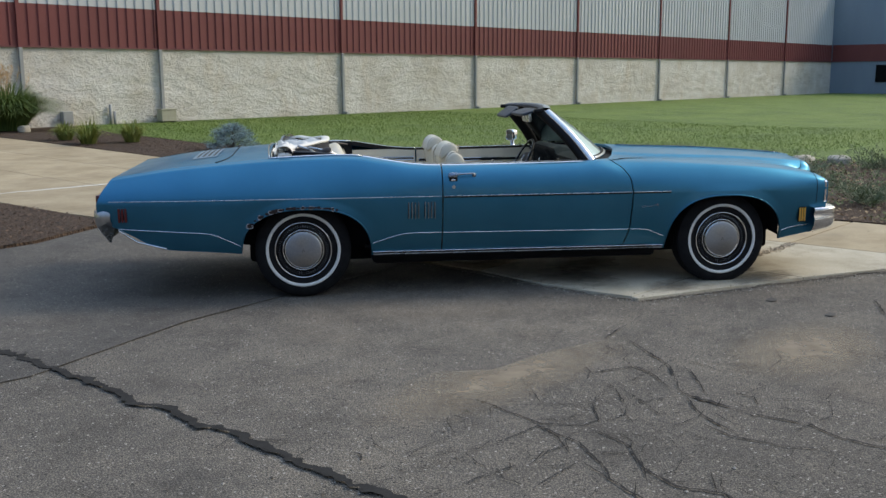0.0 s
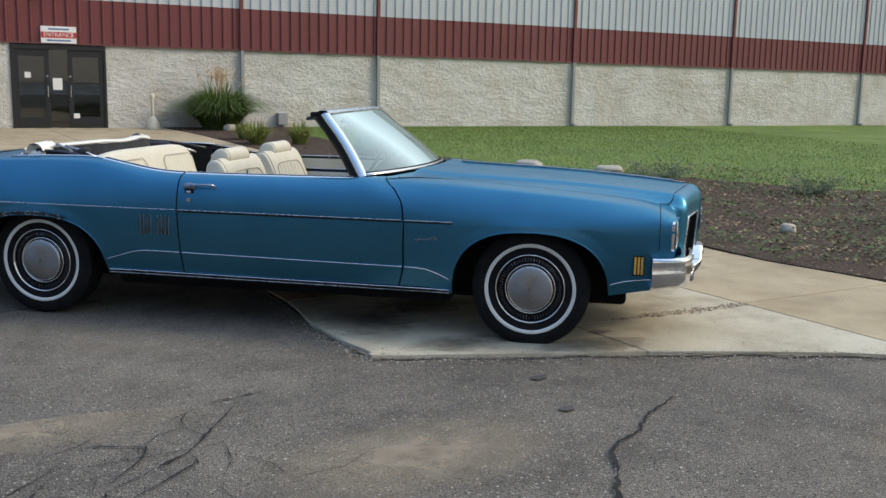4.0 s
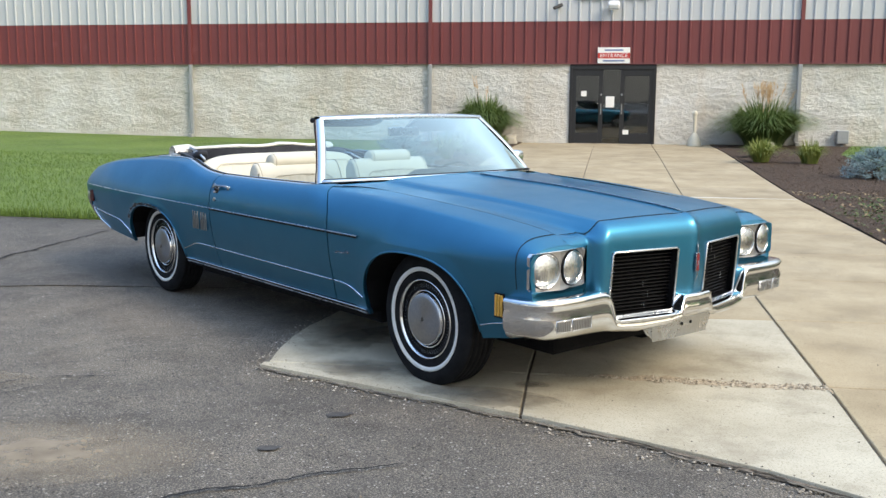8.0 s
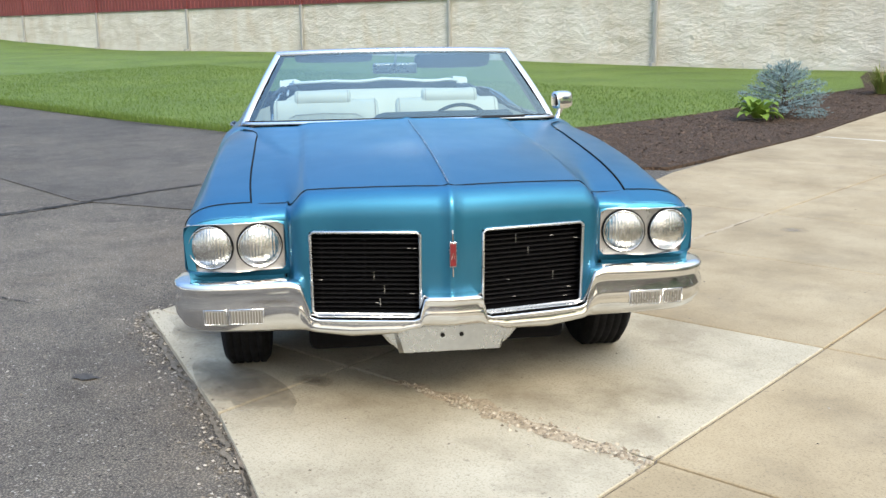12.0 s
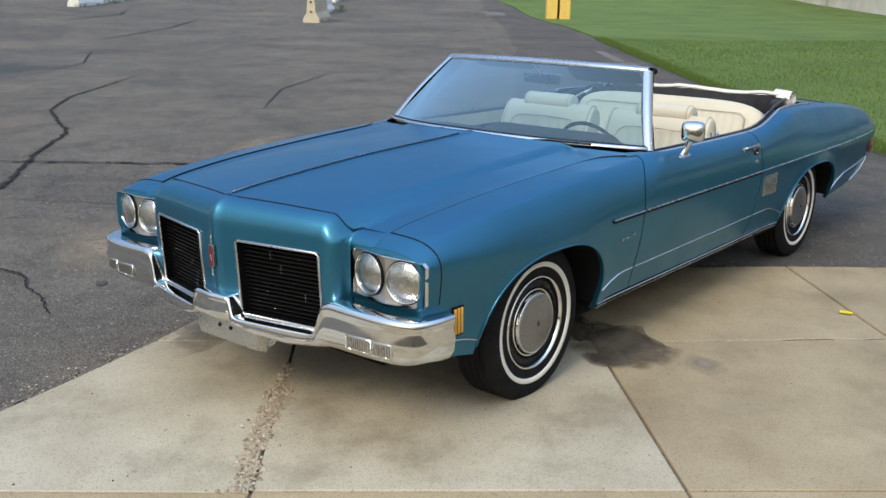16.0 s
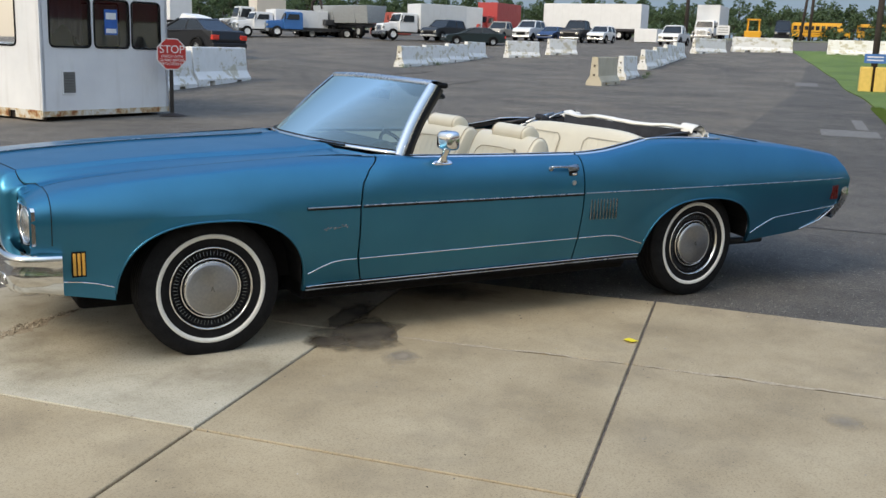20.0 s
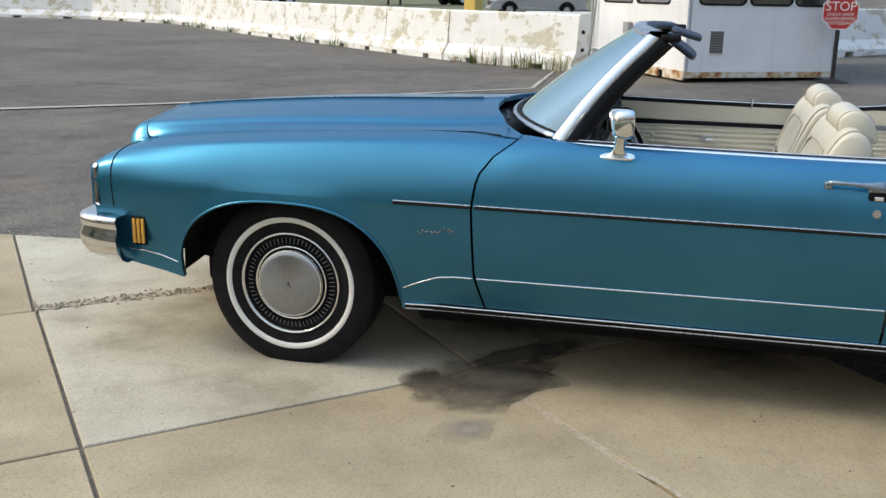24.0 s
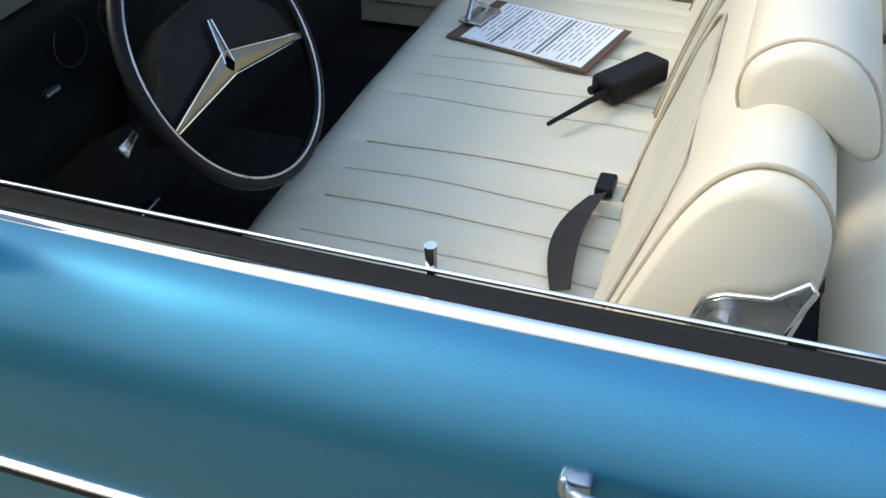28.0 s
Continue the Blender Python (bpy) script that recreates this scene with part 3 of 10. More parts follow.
for r in range(len(JY)):
    for c in range(3):
        if r == 0:
            lo, hi = [(1.44, joint_x(1, -2.2) - GAP), (joint_x(1, -2.2) + GAP, joint_x(2, -2.4) - GAP), (joint_x(2, -2.4) + GAP, 6.1)][c]
            edge = [(x, y) for x, y in FRONT if lo + 0.05 < x < hi - 0.05]
            edge = [(lo, linear(FRONT, lo))] + edge + [(hi, linear(FRONT, hi))]
            outline = edge + [(hi - 0.02 * (c == 0), joint_y(0, hi) - GAP), (lo - 0.02 * (c == 1), joint_y(0, lo) - GAP)]
        else:
            def corner(k, row, sx, sy):
                y = JY[row]
                for _ in range(3):
                    x = west(y) if k == 0 else east(y) if k == 3 else joint_x(k, y) + GAP * sx
                    y = joint_y(row, x)
                return x, y + GAP * sy

            outline = [corner(c, r - 1, 1, 1), corner(c + 1, r - 1, -1, 1), corner(c + 1, r, -1, -1), corner(c, r, 1, -1)]
            if c == 0 and r < 4:
                ya, yb = outline[3][1], outline[0][1]
                outline += [(west(ya + (yb - ya) * k / 5) + 0.012 * math.sin(31 * (r + k)), ya + (yb - ya) * k / 5) for k in range(1, 5)]
        slab(outline, CONCRETE_PALE if r < 2 and c < 2 else CONCRETE)
flat_patch("joint_bed", [(1.47, -1.9), (2.9, -2.50), (4.4, -3.33), (6.1, -4.6), (5.9, -0.6), (6.0, 2.2), (5.95, 8), (5.95, 21.8), (0.75, 21.8), (0.62, 14), (0.72, 10.3), (0.95, 8.3), (1.0, 5.7), (1.3, 3.3), (1.48, 2.4), (1.5, 0.6), (1.43, -1.1)], 0.007, GRIT, "sand and grit in the slab joints", "grit", 2.0, 0.0)


def ribbon(name, pts, width, material, parent, lift=0.006, jag=0.4, step=0.08, seed=1):
    """A ragged flat strip along a plan line."""
    rnd = random.Random(seed)
    dense = []
    for (a, b), (c, d) in zip(pts, pts[1:]):
        n = max(1, int(math.hypot(c - a, d - b) / step))
        dense += [(a + (c - a) * k / n, b + (d - b) * k / n) for k in range(n)]
    dense.append(pts[-1])
    verts = []
    run = rnd.uniform(0, 50)
    for i, (x, y) in enumerate(dense):
        a, b = dense[max(0, i - 1)], dense[min(len(dense) - 1, i + 1)]
        d = Vector((b[0] - a[0], b[1] - a[1]))
        run += d.length / 2
        nrm = Vector((-d.y, d.x)).normalized()
        end = min(1.0, 0.25 + 3.0 * min(i, len(dense) - 1 - i) / len(dense))
        off = nrm * width * jag * (1.6 * noise.noise(Vector((run * 4.0, seed, 0))) + 0.7 * noise.noise(Vector((run * 17.0, seed, 5))))
        for s in (-1, 1):
            w = width * end * max(0.12, 0.5 + jag * (0.8 * noise.noise(Vector((run * 7.0, seed, s * 3))) + 0.7 * noise.noise(Vector((run * 26.0, seed, s * 9)))))
            q = Vector((x, y)) + off + nrm * w * s
            verts.append((q.x, q.y, gz(q.x, q.y) + lift))
    return add(name, verts, grid_faces(len(dense), 2), material, parent)


# ---- the long building ----
WALL_Y = 21.8
SPOUTS = [-33.7, -25.6, -17.6, -9.4, -2.0, 8.3, 12.7, 20.3, 27.9, 35.5, 43.3, 51.4, 59.7]
Z_BLOCK, Z_RED, Z_TOP = 2.44, 3.62, 8.0
DOOR = (2.04, 4.46, 2.40)
wall = tagged(new("wall_south"), "long wall of pale painted block below red and grey steel cladding", "wall", kind="structure")


def block_run(x0, x1, z0, z1):
    """Rough-faced block wall with courses of uneven faces."""
    nx, nz = max(2, int((x1 - x0) / 0.20)), max(2, int((z1 - z0) / 0.10))
    verts = []
    for k in range(nz + 1):
        for i in range(nx + 1):
            x, z = x0 + (x1 - x0) * i / nx, z0 + (z1 - z0) * k / nz
            bulge = 0.035 * noise.noise(Vector((x * 2.3, z * 4.0, 3.1))) + 0.02 * noise.noise(Vector((x * 6.0, z * 8.0, 7.7)))
            edge = 0.0 if i in (0, nx) or k in (0, nz) else 1.0
            verts.append((x, WALL_Y - 0.02 - bulge * edge, z))
    n = len(verts)
    faces = grid_faces(nz + 1, nx + 1)
    verts += [(x0, WALL_Y + 0.3, z0), (x1, WALL_Y + 0.3, z0), (x1, WALL_Y + 0.3, z1), (x0, WALL_Y + 0.3, z1)]
    faces += [(n + 1, n, n + 3, n + 2)]
    return add("block_wall", verts, faces, BLOCK, wall, smooth=True)


bays = [-60.0, -50.0, -41.8] + SPOUTS + [68.0]
for a, b in zip(bays, bays[1:]):
    if a < DOOR[0] < b:
        block_run(a, DOOR[0], -0.1, Z_BLOCK)
        block_run(DOOR[1], b, -0.1, Z_BLOCK)
    else:
        block_run(a, b, -0.1, Z_BLOCK)


def cladding(name, x0, x1, z0, z1, material, pitch=0.305):
    """Ribbed steel sheet."""
    prof, x = [(x0, 0.0)], x0
    while x + pitch < x1:
        prof += [(x + pitch - 0.07, 0.0), (x + pitch - 0.045, 0.038), (x + pitch - 0.012, 0.038), (x + pitch, 0.0)]
        x += pitch
    prof.append((x1, 0.0))
    verts = [(px, WALL_Y - 0.04 - d, z) for z in (z0, z1) for px, d in prof]
    return add(name, verts, grid_faces(2, len(prof)), material, wall)


for a, b in zip(bays, bays[1:]):
    cladding("red_panel", a + 0.04, b - 0.04, Z_BLOCK + 0.03, Z_RED, RED)
    cladding("grey_panel", a + 0.04, b - 0.04, Z_RED + 0.004, Z_TOP, GREY)
    box("drip_flashing", a, b, WALL_Y - 0.085, WALL_Y, Z_BLOCK - 0.02, Z_BLOCK + 0.03, simple("flashing", (0.14, 0.045, 0.045), 0.5) if a == bays[0] else bpy.data.materials["flashing"], wall)
box("backing", -60, 68, WALL_Y + 0.005, WALL_Y + 0.3, Z_BLOCK, Z_TOP, DARK, wall)
box("roof", -60, 68, WALL_Y - 0.1, WALL_Y + 40, Z_TOP, Z_TOP + 0.3, GREY, wall)
for x in bays[1:-1]:
    d = tagged(new("downspout"), "grey vertical downspout fixed to the block wall", "downspout", "downspouts")
    d.location = (x, WALL_Y - 0.10, gz(x, WALL_Y))
    zt = Z_BLOCK - gz(x, WALL_Y)
    box("pipe", -0.055, 0.055, -0.045, 0.045, 0.12, zt - 0.02, PIPE, d, bevel=0.012)
    box("upper_trim", -0.05, 0.05, -0.02, 0.05, zt - 0.02, Z_TOP - 0.3, RED if x > -900 else GREY, d, "narrow joint cover")
    d.children[-1].scale = (1, 1, 1)
    elbow = moved(box_bm(-0.055, 0.055, -0.22, 0.045, 0.03, 0.13, 0.012), Matrix.Identity(4))
    part("elbow", elbow, PIPE, d)

# blue-grey wing at the far end
wing = tagged(new("wall_east"), "blue-grey steel-clad wing with a dark window", "building", kind="structure")
box("wing_wall", 68.0, 90.0, 4.0, WALL_Y + 10, -0.3, 7.6, BLUEGREY, wing)
box("wing_band", 67.96, 67.995, 4.0, WALL_Y - 0.1, 2.44, 3.62, RED, wing)
box("wing_window", 67.95, 67.995, 12.0, 18.6, 1.0, 2.2, DARK, wing)


# ---- entrance ----
def entrance():
    x0, x1, zt = DOOR
    y = WALL_Y - 0.03
    zb = gz(3, WALL_Y)
    d = tagged(new("door_1"), "black-framed glass entrance doors with paper notices", "door", kind="structure")
    fr = 0.07
    for a, b in ((x0, x0 + fr), (x1 - fr, x1)):
        box("jamb", a, b, y - 0.03, y + 0.12, zb, zt, BLACK_METAL, d, bevel=0.004)
    box("head", x0 + fr, x1 - fr, y - 0.03, y + 0.12, zt - 0.12, zt, BLACK_METAL, d, bevel=0.004)
    box("threshold", x0 + fr, x1 - fr, y - 0.05, y + 0.12, zb, zb + 0.02, DULL_CHROME, d)
    leafs = ((x0 + fr, x0 + fr + 0.88), (x1 - fr - 0.92, x1 - fr))
    for a, b in leafs:
        lf = new("door_leaf")
        lf.parent = d
        for n, q in (("stile", (a, a + 0.12, zb + 0.03, zt - 0.12)), ("stile", (b - 0.12, b, zb + 0.03, zt - 0.12)), ("rail", (a + 0.12, b - 0.12, zt - 0.30, zt - 0.12)), ("rail", (a + 0.12, b - 0.12, zb + 0.03, zb + 0.32))):
            box(n, q[0], q[1], y, y + 0.05, q[2], q[3], BLACK_METAL, lf, bevel=0.003)
        g = box("pane", a + 0.12, b - 0.12, y + 0.02, y + 0.03, zb + 0.32, zt - 0.30, WINDOW, lf)
        g.visible_shadow = False
    m0, m1 = leafs[0][1], leafs[1][0]
    g = box("pane", m0, m1, y + 0.03, y + 0.04, zb + 0.03, zt - 0.12, WINDOW, d)
    g.visible_shadow = False
    for xx in (m0 - 0.05, m1 + 0.05):
        box("pull_handle", xx - 0.012, xx + 0.012, y - 0.05, y - 0.025, zb + 0.85, zb + 1.15, DULL_CHROME, d, bevel=0.005)
        box("lock", xx - 0.02, xx + 0.02, y - 0.012, y, zb + 1.38, zb + 1.43, DULL_CHROME, d, bevel=0.005)
    # the lobby behind, its near-black walls carrying the shade of the unlit room
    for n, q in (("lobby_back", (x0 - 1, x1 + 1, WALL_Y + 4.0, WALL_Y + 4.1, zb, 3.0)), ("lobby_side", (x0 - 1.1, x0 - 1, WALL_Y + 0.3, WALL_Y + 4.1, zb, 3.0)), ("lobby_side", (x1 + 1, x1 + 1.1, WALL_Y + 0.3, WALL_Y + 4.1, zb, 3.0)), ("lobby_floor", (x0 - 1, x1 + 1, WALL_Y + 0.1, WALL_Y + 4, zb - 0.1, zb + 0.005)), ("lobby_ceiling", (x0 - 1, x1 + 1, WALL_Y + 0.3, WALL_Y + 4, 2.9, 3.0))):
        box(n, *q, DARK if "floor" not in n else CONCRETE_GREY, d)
    paper = simple("paper", (0.78, 0.77, 0.74), 0.8, vary=0.03)
    for cx, cz, w, h in ((2.45, 1.60, 0.15, 0.15), (3.19, 1.37, 0.24, 0.31), (3.65, 0.52, 0.16, 0.13)):
        nt = box("notice", cx - w / 2, cx + w / 2, y - 0.008, y - 0.002, cz - h / 2, cz + h / 2, paper)
        tagged(nt, "white paper notice taped to the glass door", "notice", "door notices")
    return d


entrance()


# ---- guard booth ----
BOOTH_A, BOOTH_B = Vector((-6.58, -10.66)), Vector((-9.47, -10.08))


# ---- the convertible ----
CAR_M = Matrix.Translation((0.5465, 0.6288, 0)) @ Matrix.Rotation(radians(-40.29), 4, "Z")
car = thing("convertible_car", CAR_M, "blue metallic full-size convertible with its white top folded down", "car")
Z_TRIM = 0.722
ARCH_R, ARCH_F = (0.03, 0.46, 0.655), (3.145, 0.455, 0.69)


def half_width(x):
    return curve([(-1.40, 0.895), (-1.2, 0.93), (-0.7, 0.965), (0.0, 0.978), (1.0, 0.982), (2.4, 0.983), (3.1, 0.982), (3.6, 0.968), (3.85, 0.952), (4.0, 0.94)], x)


def low_edge(x):
    """Lower edge of the body side, with the wheel openings."""
    z = linear([(-1.36, 0.61), (-1.28, 0.525), (-1.15, 0.43), (-0.95, 0.375), (-0.42, 0.335), (0.5, 0.302), (2.70, 0.292), (3.57, 0.33), (3.82, 0.375), (4.0, 0.42)], x)
    for xc, r, top in (ARCH_R, ARCH_F):
        u = abs(x - xc) / r
        if u < 1:
            z = max(z, z + (top - z) * (1 - u**2.5) ** (1 / 2.5))
    return z


def top_edge(x):
    """Inner upper edge of the body side: (y, z)."""
    y = curve([(-1.40, 0.79), (-0.9, 0.80), (-0.4, 0.79), (0.1, 0.795), (0.45, 0.825), (0.75, 0.862), (1.0, 0.868), (2.1, 0.868), (2.3, 0.85), (2.45, 0.765), (2.8, 0.745), (3.6, 0.725), (4.0, 0.70)], x)
    z = curve([(-1.40, 0.876), (-1.25, 0.900), (-0.9, 0.944), (-0.4, 0.988), (0.1, 1.012), (0.4, 1.012), (0.6, 0.982), (0.8, 0.952), (1.0, 0.940), (2.1, 0.950), (2.35, 0.962), (2.8, 0.945), (3.4, 0.905), (3.75, 0.866), (3.87, 0.842), (3.93, 0.820), (3.957, 0.803), (4.0, 0.775)], x)
    return y, z


def tuck(z):
    return curve([(0.25, 0.120), (0.35, 0.078), (0.45, 0.044), (0.55, 0.020), (0.64, 0.006), (0.72, 0.0), (0.80, 0.0)], z)


def side_point(x, f):
    """A point of the left body side: f from 0 at the lower edge over 0.5 at the moulding to 1 at the top."""
    w, zb = half_width(x), low_edge(x)
    if f <= 0.5:
        z = zb + (Z_TRIM - zb) * f * 2
        flare = 0.0
        for xc, r, top in (ARCH_R, ARCH_F):
            d = math.hypot((x - xc) / r, max(0.0, (z - 0.33)) / (top - 0.33))
            flare += 0.012 * max(0.0, 1 - abs(d - 1.0) / 0.22)
        return w - tuck(z) + flare, z
    yi, zi = top_edge(x)
    a = (f - 0.5) * math.pi
    p = curve([(-1.4, 0.60), (-0.6, 0.62), (0.3, 0.80), (1.0, 0.93), (2.3, 0.9), (2.6, 0.80), (4.0, 0.62)], x)
    ry, rz = yi + (w - yi) * max(0.0, math.cos(a)) ** p, Z_TRIM + (zi - Z_TRIM) * math.sin(a) ** p
    crisp = curve([(-1.4, 0.92), (-0.2, 0.92), (0.35, 0.7), (0.8, 0.15), (1.0, 0.0), (2.3, 0.0), (2.5, 0.3), (2.9, 0.75), (3.4, 0.85), (3.7, 0.6), (3.9, 0.05), (4.0, 0.0)], x)
    g = (f - 0.5) * 2
    ks = 0.30 if x < 1.7 else 0.66
    ys, zs = yi + (w - yi) * ks, zi - (0.012 if x < 1.7 else 0.016)
    if g <= 0.6:  # the flank, leaning inwards as it rises
        u = g / 0.6
        cy, cz = w - (w - ys) * (0.45 * u + 0.55 * u * u) * 0.94, Z_TRIM + (zs - 0.012 - Z_TRIM) * u
    elif g <= 0.85:  # the shoulder's small radius
        t = (g - 0.6) / 0.25 * math.pi / 2
        y0 = w - (w - ys) * 0.94
        cy, cz = y0 - (y0 - ys + 0.02) * (1 - math.cos(t)), zs - 0.012 + 0.012 * math.sin(t)
    else:
        u = (g - 0.85) / 0.15
        cy, cz = (ys - 0.02) + (yi - ys + 0.02) * u, zs + (zi - zs) * u
    return ry + (cy - ry) * crisp, rz + (cz - rz) * crisp


def door_front(z):
    return linear([(0.29, 2.345), (0.34, 2.37), (0.45, 2.40), (0.72, 2.408), (0.83, 2.392), (0.90, 2.34), (0.94, 2.285), (0.97, 2.25)], z)


def tail_end(z):
    return linear([(0.45, -1.27), (0.55, -1.365), (0.63, -1.405), (0.71, -1.410), (0.79, -1.375), (0.875, -1.315), (0.92, -1.29)], z)


def stations(a, b, step=0.05):
    xs = [a + (b - a) * k / max(1, round((b - a) / step)) for k in range(max(1, round((b - a) / step)) + 1)]
    for xc, r, _ in (ARCH_R, ARCH_F):
        xs += [xc - r * math.cos(math.pi * k / 40) for k in range(41) if a < xc - r * math.cos(math.pi * k / 40) < b]
        xs += [q for q in (xc - r - 0.003, xc + r + 0.003) if a < q < b]
    return sorted(set(round(v, 4) for v in xs))


FS = [k / 20 for k in range(21)]


def body_panel(name, a, b, s, label, shift=None):
    xs = stations(a, b)
    verts = []
    for x in xs:
        for f in FS:
            y, z = side_point(x, f)
            xx = shift(x, z) if shift else x
            verts.append((xx, s * y, z))
    n = len(FS)
    # folded edge below and at both ends
    rim = [i * n for i in range(len(xs))]
    base, m = len(verts), len(xs)
    verts += [verts[i] for i in rim] + [(verts[i][0], verts[i][1] - s * 0.022, verts[i][2] + 0.004) for i in rim]
    faces = grid_faces(len(xs), n)
    faces += [(base + i, base + i + 1, base + m + i + 1, base + m + i) for i in range(m - 1)]
    for col in (0, len(xs) - 1):
        e = len(verts)
        ids = [col * n + k for k in range(n)]
        verts += [verts[i] for i in ids] + [(verts[i][0] + (0.004 if col == 0 else -0.004), verts[i][1] - s * 0.03, verts[i][2] - 0.01) for i in ids]
        faces += [(e + k, e + k + 1, e + n + k + 1, e + n + k) for k in range(n - 1)]
    if s < 0:
        faces = [q[::-1] for q in faces]
    return add(name, verts, faces, PAINT, car, label, smooth=True)


def quarter_shift(x, z):
    return x + (tail_end(z) + 1.36) * smooth01(-0.9, -1.36, x) if x < -0.9 else x


def door_shift(x, z):
    u = (x - 1.004) / (2.40 - 1.004)
    return 1.004 + (door_front(z) - 1.004) * u


def fender_shift(x, z):
    return x + (door_front(z) + 0.009 - 2.409) * (1 - smooth01(2.409, 2.70, x))


for s, side in ((1, "left"), (-1, "right")):
    body_panel("rear_quarter_panel", -1.36, 0.995, s, "blue rear quarter panel with a worn wheel arch" if s < 0 else "blue rear quarter panel", quarter_shift)
    body_panel("door_skin", 1.004, 2.40, s, "long blue door panel", door_shift)
    body_panel("front_fender", 2.409, 3.955, s, "blue front fender", fender_shift)


def strip_on_side(name, a, b, s, zf, w, out, material, label="", step=0.06):
    """A bright moulding lying on the body side; zf gives its height."""
    n = max(2, int((b - a) / step))
    verts = []
    for k in range(n + 1):
        x = a + (b - a) * k / n
        z = zf(x)
        zb = low_edge(x)
        if z <= Z_TRIM:
            f = 0.5 * (z - zb) / (Z_TRIM - zb)
        else:
            lo, hi = 0.5, 1.0
            for _ in range(24):
                mid = (lo + hi) / 2
                lo, hi = (mid, hi) if side_point(x, mid)[1] < z else (lo, mid)
            f = lo
        y, _ = side_point(x, max(0.0, min(1.0, f)))
        for dy, dz in ((-0.004, -w / 2), (out * 0.8, -w / 2 + 0.001), (out, 0), (out * 0.8, w / 2 - 0.001), (-0.004, w / 2)):
            verts.append((x, s * (y + dy), z + dz))
    return add(name, verts, grid_faces(n + 1, 5), material, car, label, smooth=True)


for s in (1, -1):
    for a, b in ((-1.325, 0.992), (1.008, 2.40), (2.415, 2.70)):
        strip_on_side("body_moulding", a, b, s, lambda x: Z_TRIM + 0.006, 0.006, 0.009, DULL_CHROME, "thin bright moulding")
        if a > 0:
            strip_on_side("moulding_insert", a, b, s, lambda x: Z_TRIM - 0.002, 0.011, 0.0085, RUBBER_SEAL, "black moulding insert")
    low = [(-1.27, 0.535), (-0.70, 0.495), (-0.62, 0.485), (-0.44, 0.395)]
    strip_on_side("lower_moulding", -1.27, -0.44, s, lambda x: linear(low, x), 0.007, 0.006, CHROME)
    mid = [(0.49, 0.390), (0.70, 0.455), (0.78, 0.462), (2.50, 0.445), (2.56, 0.435), (2.675, 0.385)]
    for a, b in ((0.50, 0.992), (1.008, 2.396), (2.412, 2.675)):
        strip_on_side("lower_moulding", a, b, s, lambda x: linear(mid, x), 0.007, 0.006, CHROME)
    strip_on_side("lower_moulding", 3.61, 3.83, s, lambda x: linear([(3.58, 0.395), (3.72, 0.435), (3.85, 0.445)], x), 0.007, 0.006, CHROME)
    strip_on_side("rocker_moulding", 0.50, 2.675, s, lambda x: low_edge(x) + 0.022, 0.008, 0.012, CHROME, "satin bright rocker moulding")
    strip_on_side("rocker_lip", 0.50, 2.675, s, lambda x: low_edge(x) + 0.003, 0.008, 0.013, DULL_CHROME, "thin bright lower lip of the rocker")
    strip_on_side("rocker_strip", 0.50, 2.675, s, lambda x: low_edge(x) + 0.013, 0.010, 0.009, PLASTIC, "dark lower edge of the rocker")
    strip_on_side("tail_edge_moulding", -1.27, -0.95, s, lambda x: low_edge(x) + 0.008, 0.014, 0.008, CHROME)
    # wheel openings
    for xc, r, top in (ARCH_R, ARCH_F):
        verts = []
        us = [-1 + 2 * k / 36 for k in range(37)]
        for u in us:
            x = xc + r * u * 0.9995
            z = low_edge(x)
            y, _ = side_point(x, 0)
            verts += [(x, s * (y - 0.018), z + 0.003), (xc + r * u * 1.02, s * 0.70, z + 0.015)]
        faces = grid_faces(37, 2)
        c = len(verts)
        verts.append((xc, s * 0.70, 0.30))
        faces += [(2 * k + 1, 2 * k + 3, c) for k in range(36)]
        # near-black liner: the well's shade is in its colour
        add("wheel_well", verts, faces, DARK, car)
    # bright lip along the arch
    for xc, r, top in (ARCH_R, ARCH_F):
        pts = []
        for k in range(37):
            u = -math.cos(math.pi * k / 36) * 0.999
            x = xc + r * u
            y, z = side_point(x, 0)
            pts.append((x, s * (y + 0.001), z))
        add("arch_lip", *tube(pts, 0.005, 6), PAINT, car, smooth=True)

# rust and lost paint over the right rear wheel
rust = simple("rust", (0.030, 0.021, 0.018), 0.9, vary=0.6, scale=60, bump=0.8)
bare = simple("bare filler", (0.42, 0.44, 0.46), 0.7, vary=0.3, scale=40)
rnd = random.Random(5)
for k in range(26):
    u = -0.88 + 1.35 * k / 25 + rnd.uniform(-0.02, 0.02)
    x = ARCH_R[0] + ARCH_R[1] * u
    y, z = side_point(x, 0.0)
    w, h = rnd.uniform(0.008, 0.026), rnd.uniform(0.005, 0.018)
    pts = [(x + math.cos(a) * w * rnd.uniform(0.6, 1.2), z + 0.012 + math.sin(a) * h * rnd.uniform(0.6, 1.2)) for a in [2 * math.pi * j / 9 for j in range(9)]]
    if k % 3 == 0:
        add("bare_edge", [(x + (px - x) * 1.25, -(y + 0.0138), z + 0.014 + (pz - z - 0.014) * 1.35) for px, pz in pts], [tuple(range(9))], bare, car, "pale bare filler round the rust" if k == 0 else "")
    add("rust_patch", [(px, -(y + 0.0145), pz) for px, pz in pts], [tuple(range(9))], rust, car, "flaked rusty paint" if k == 0 else "")

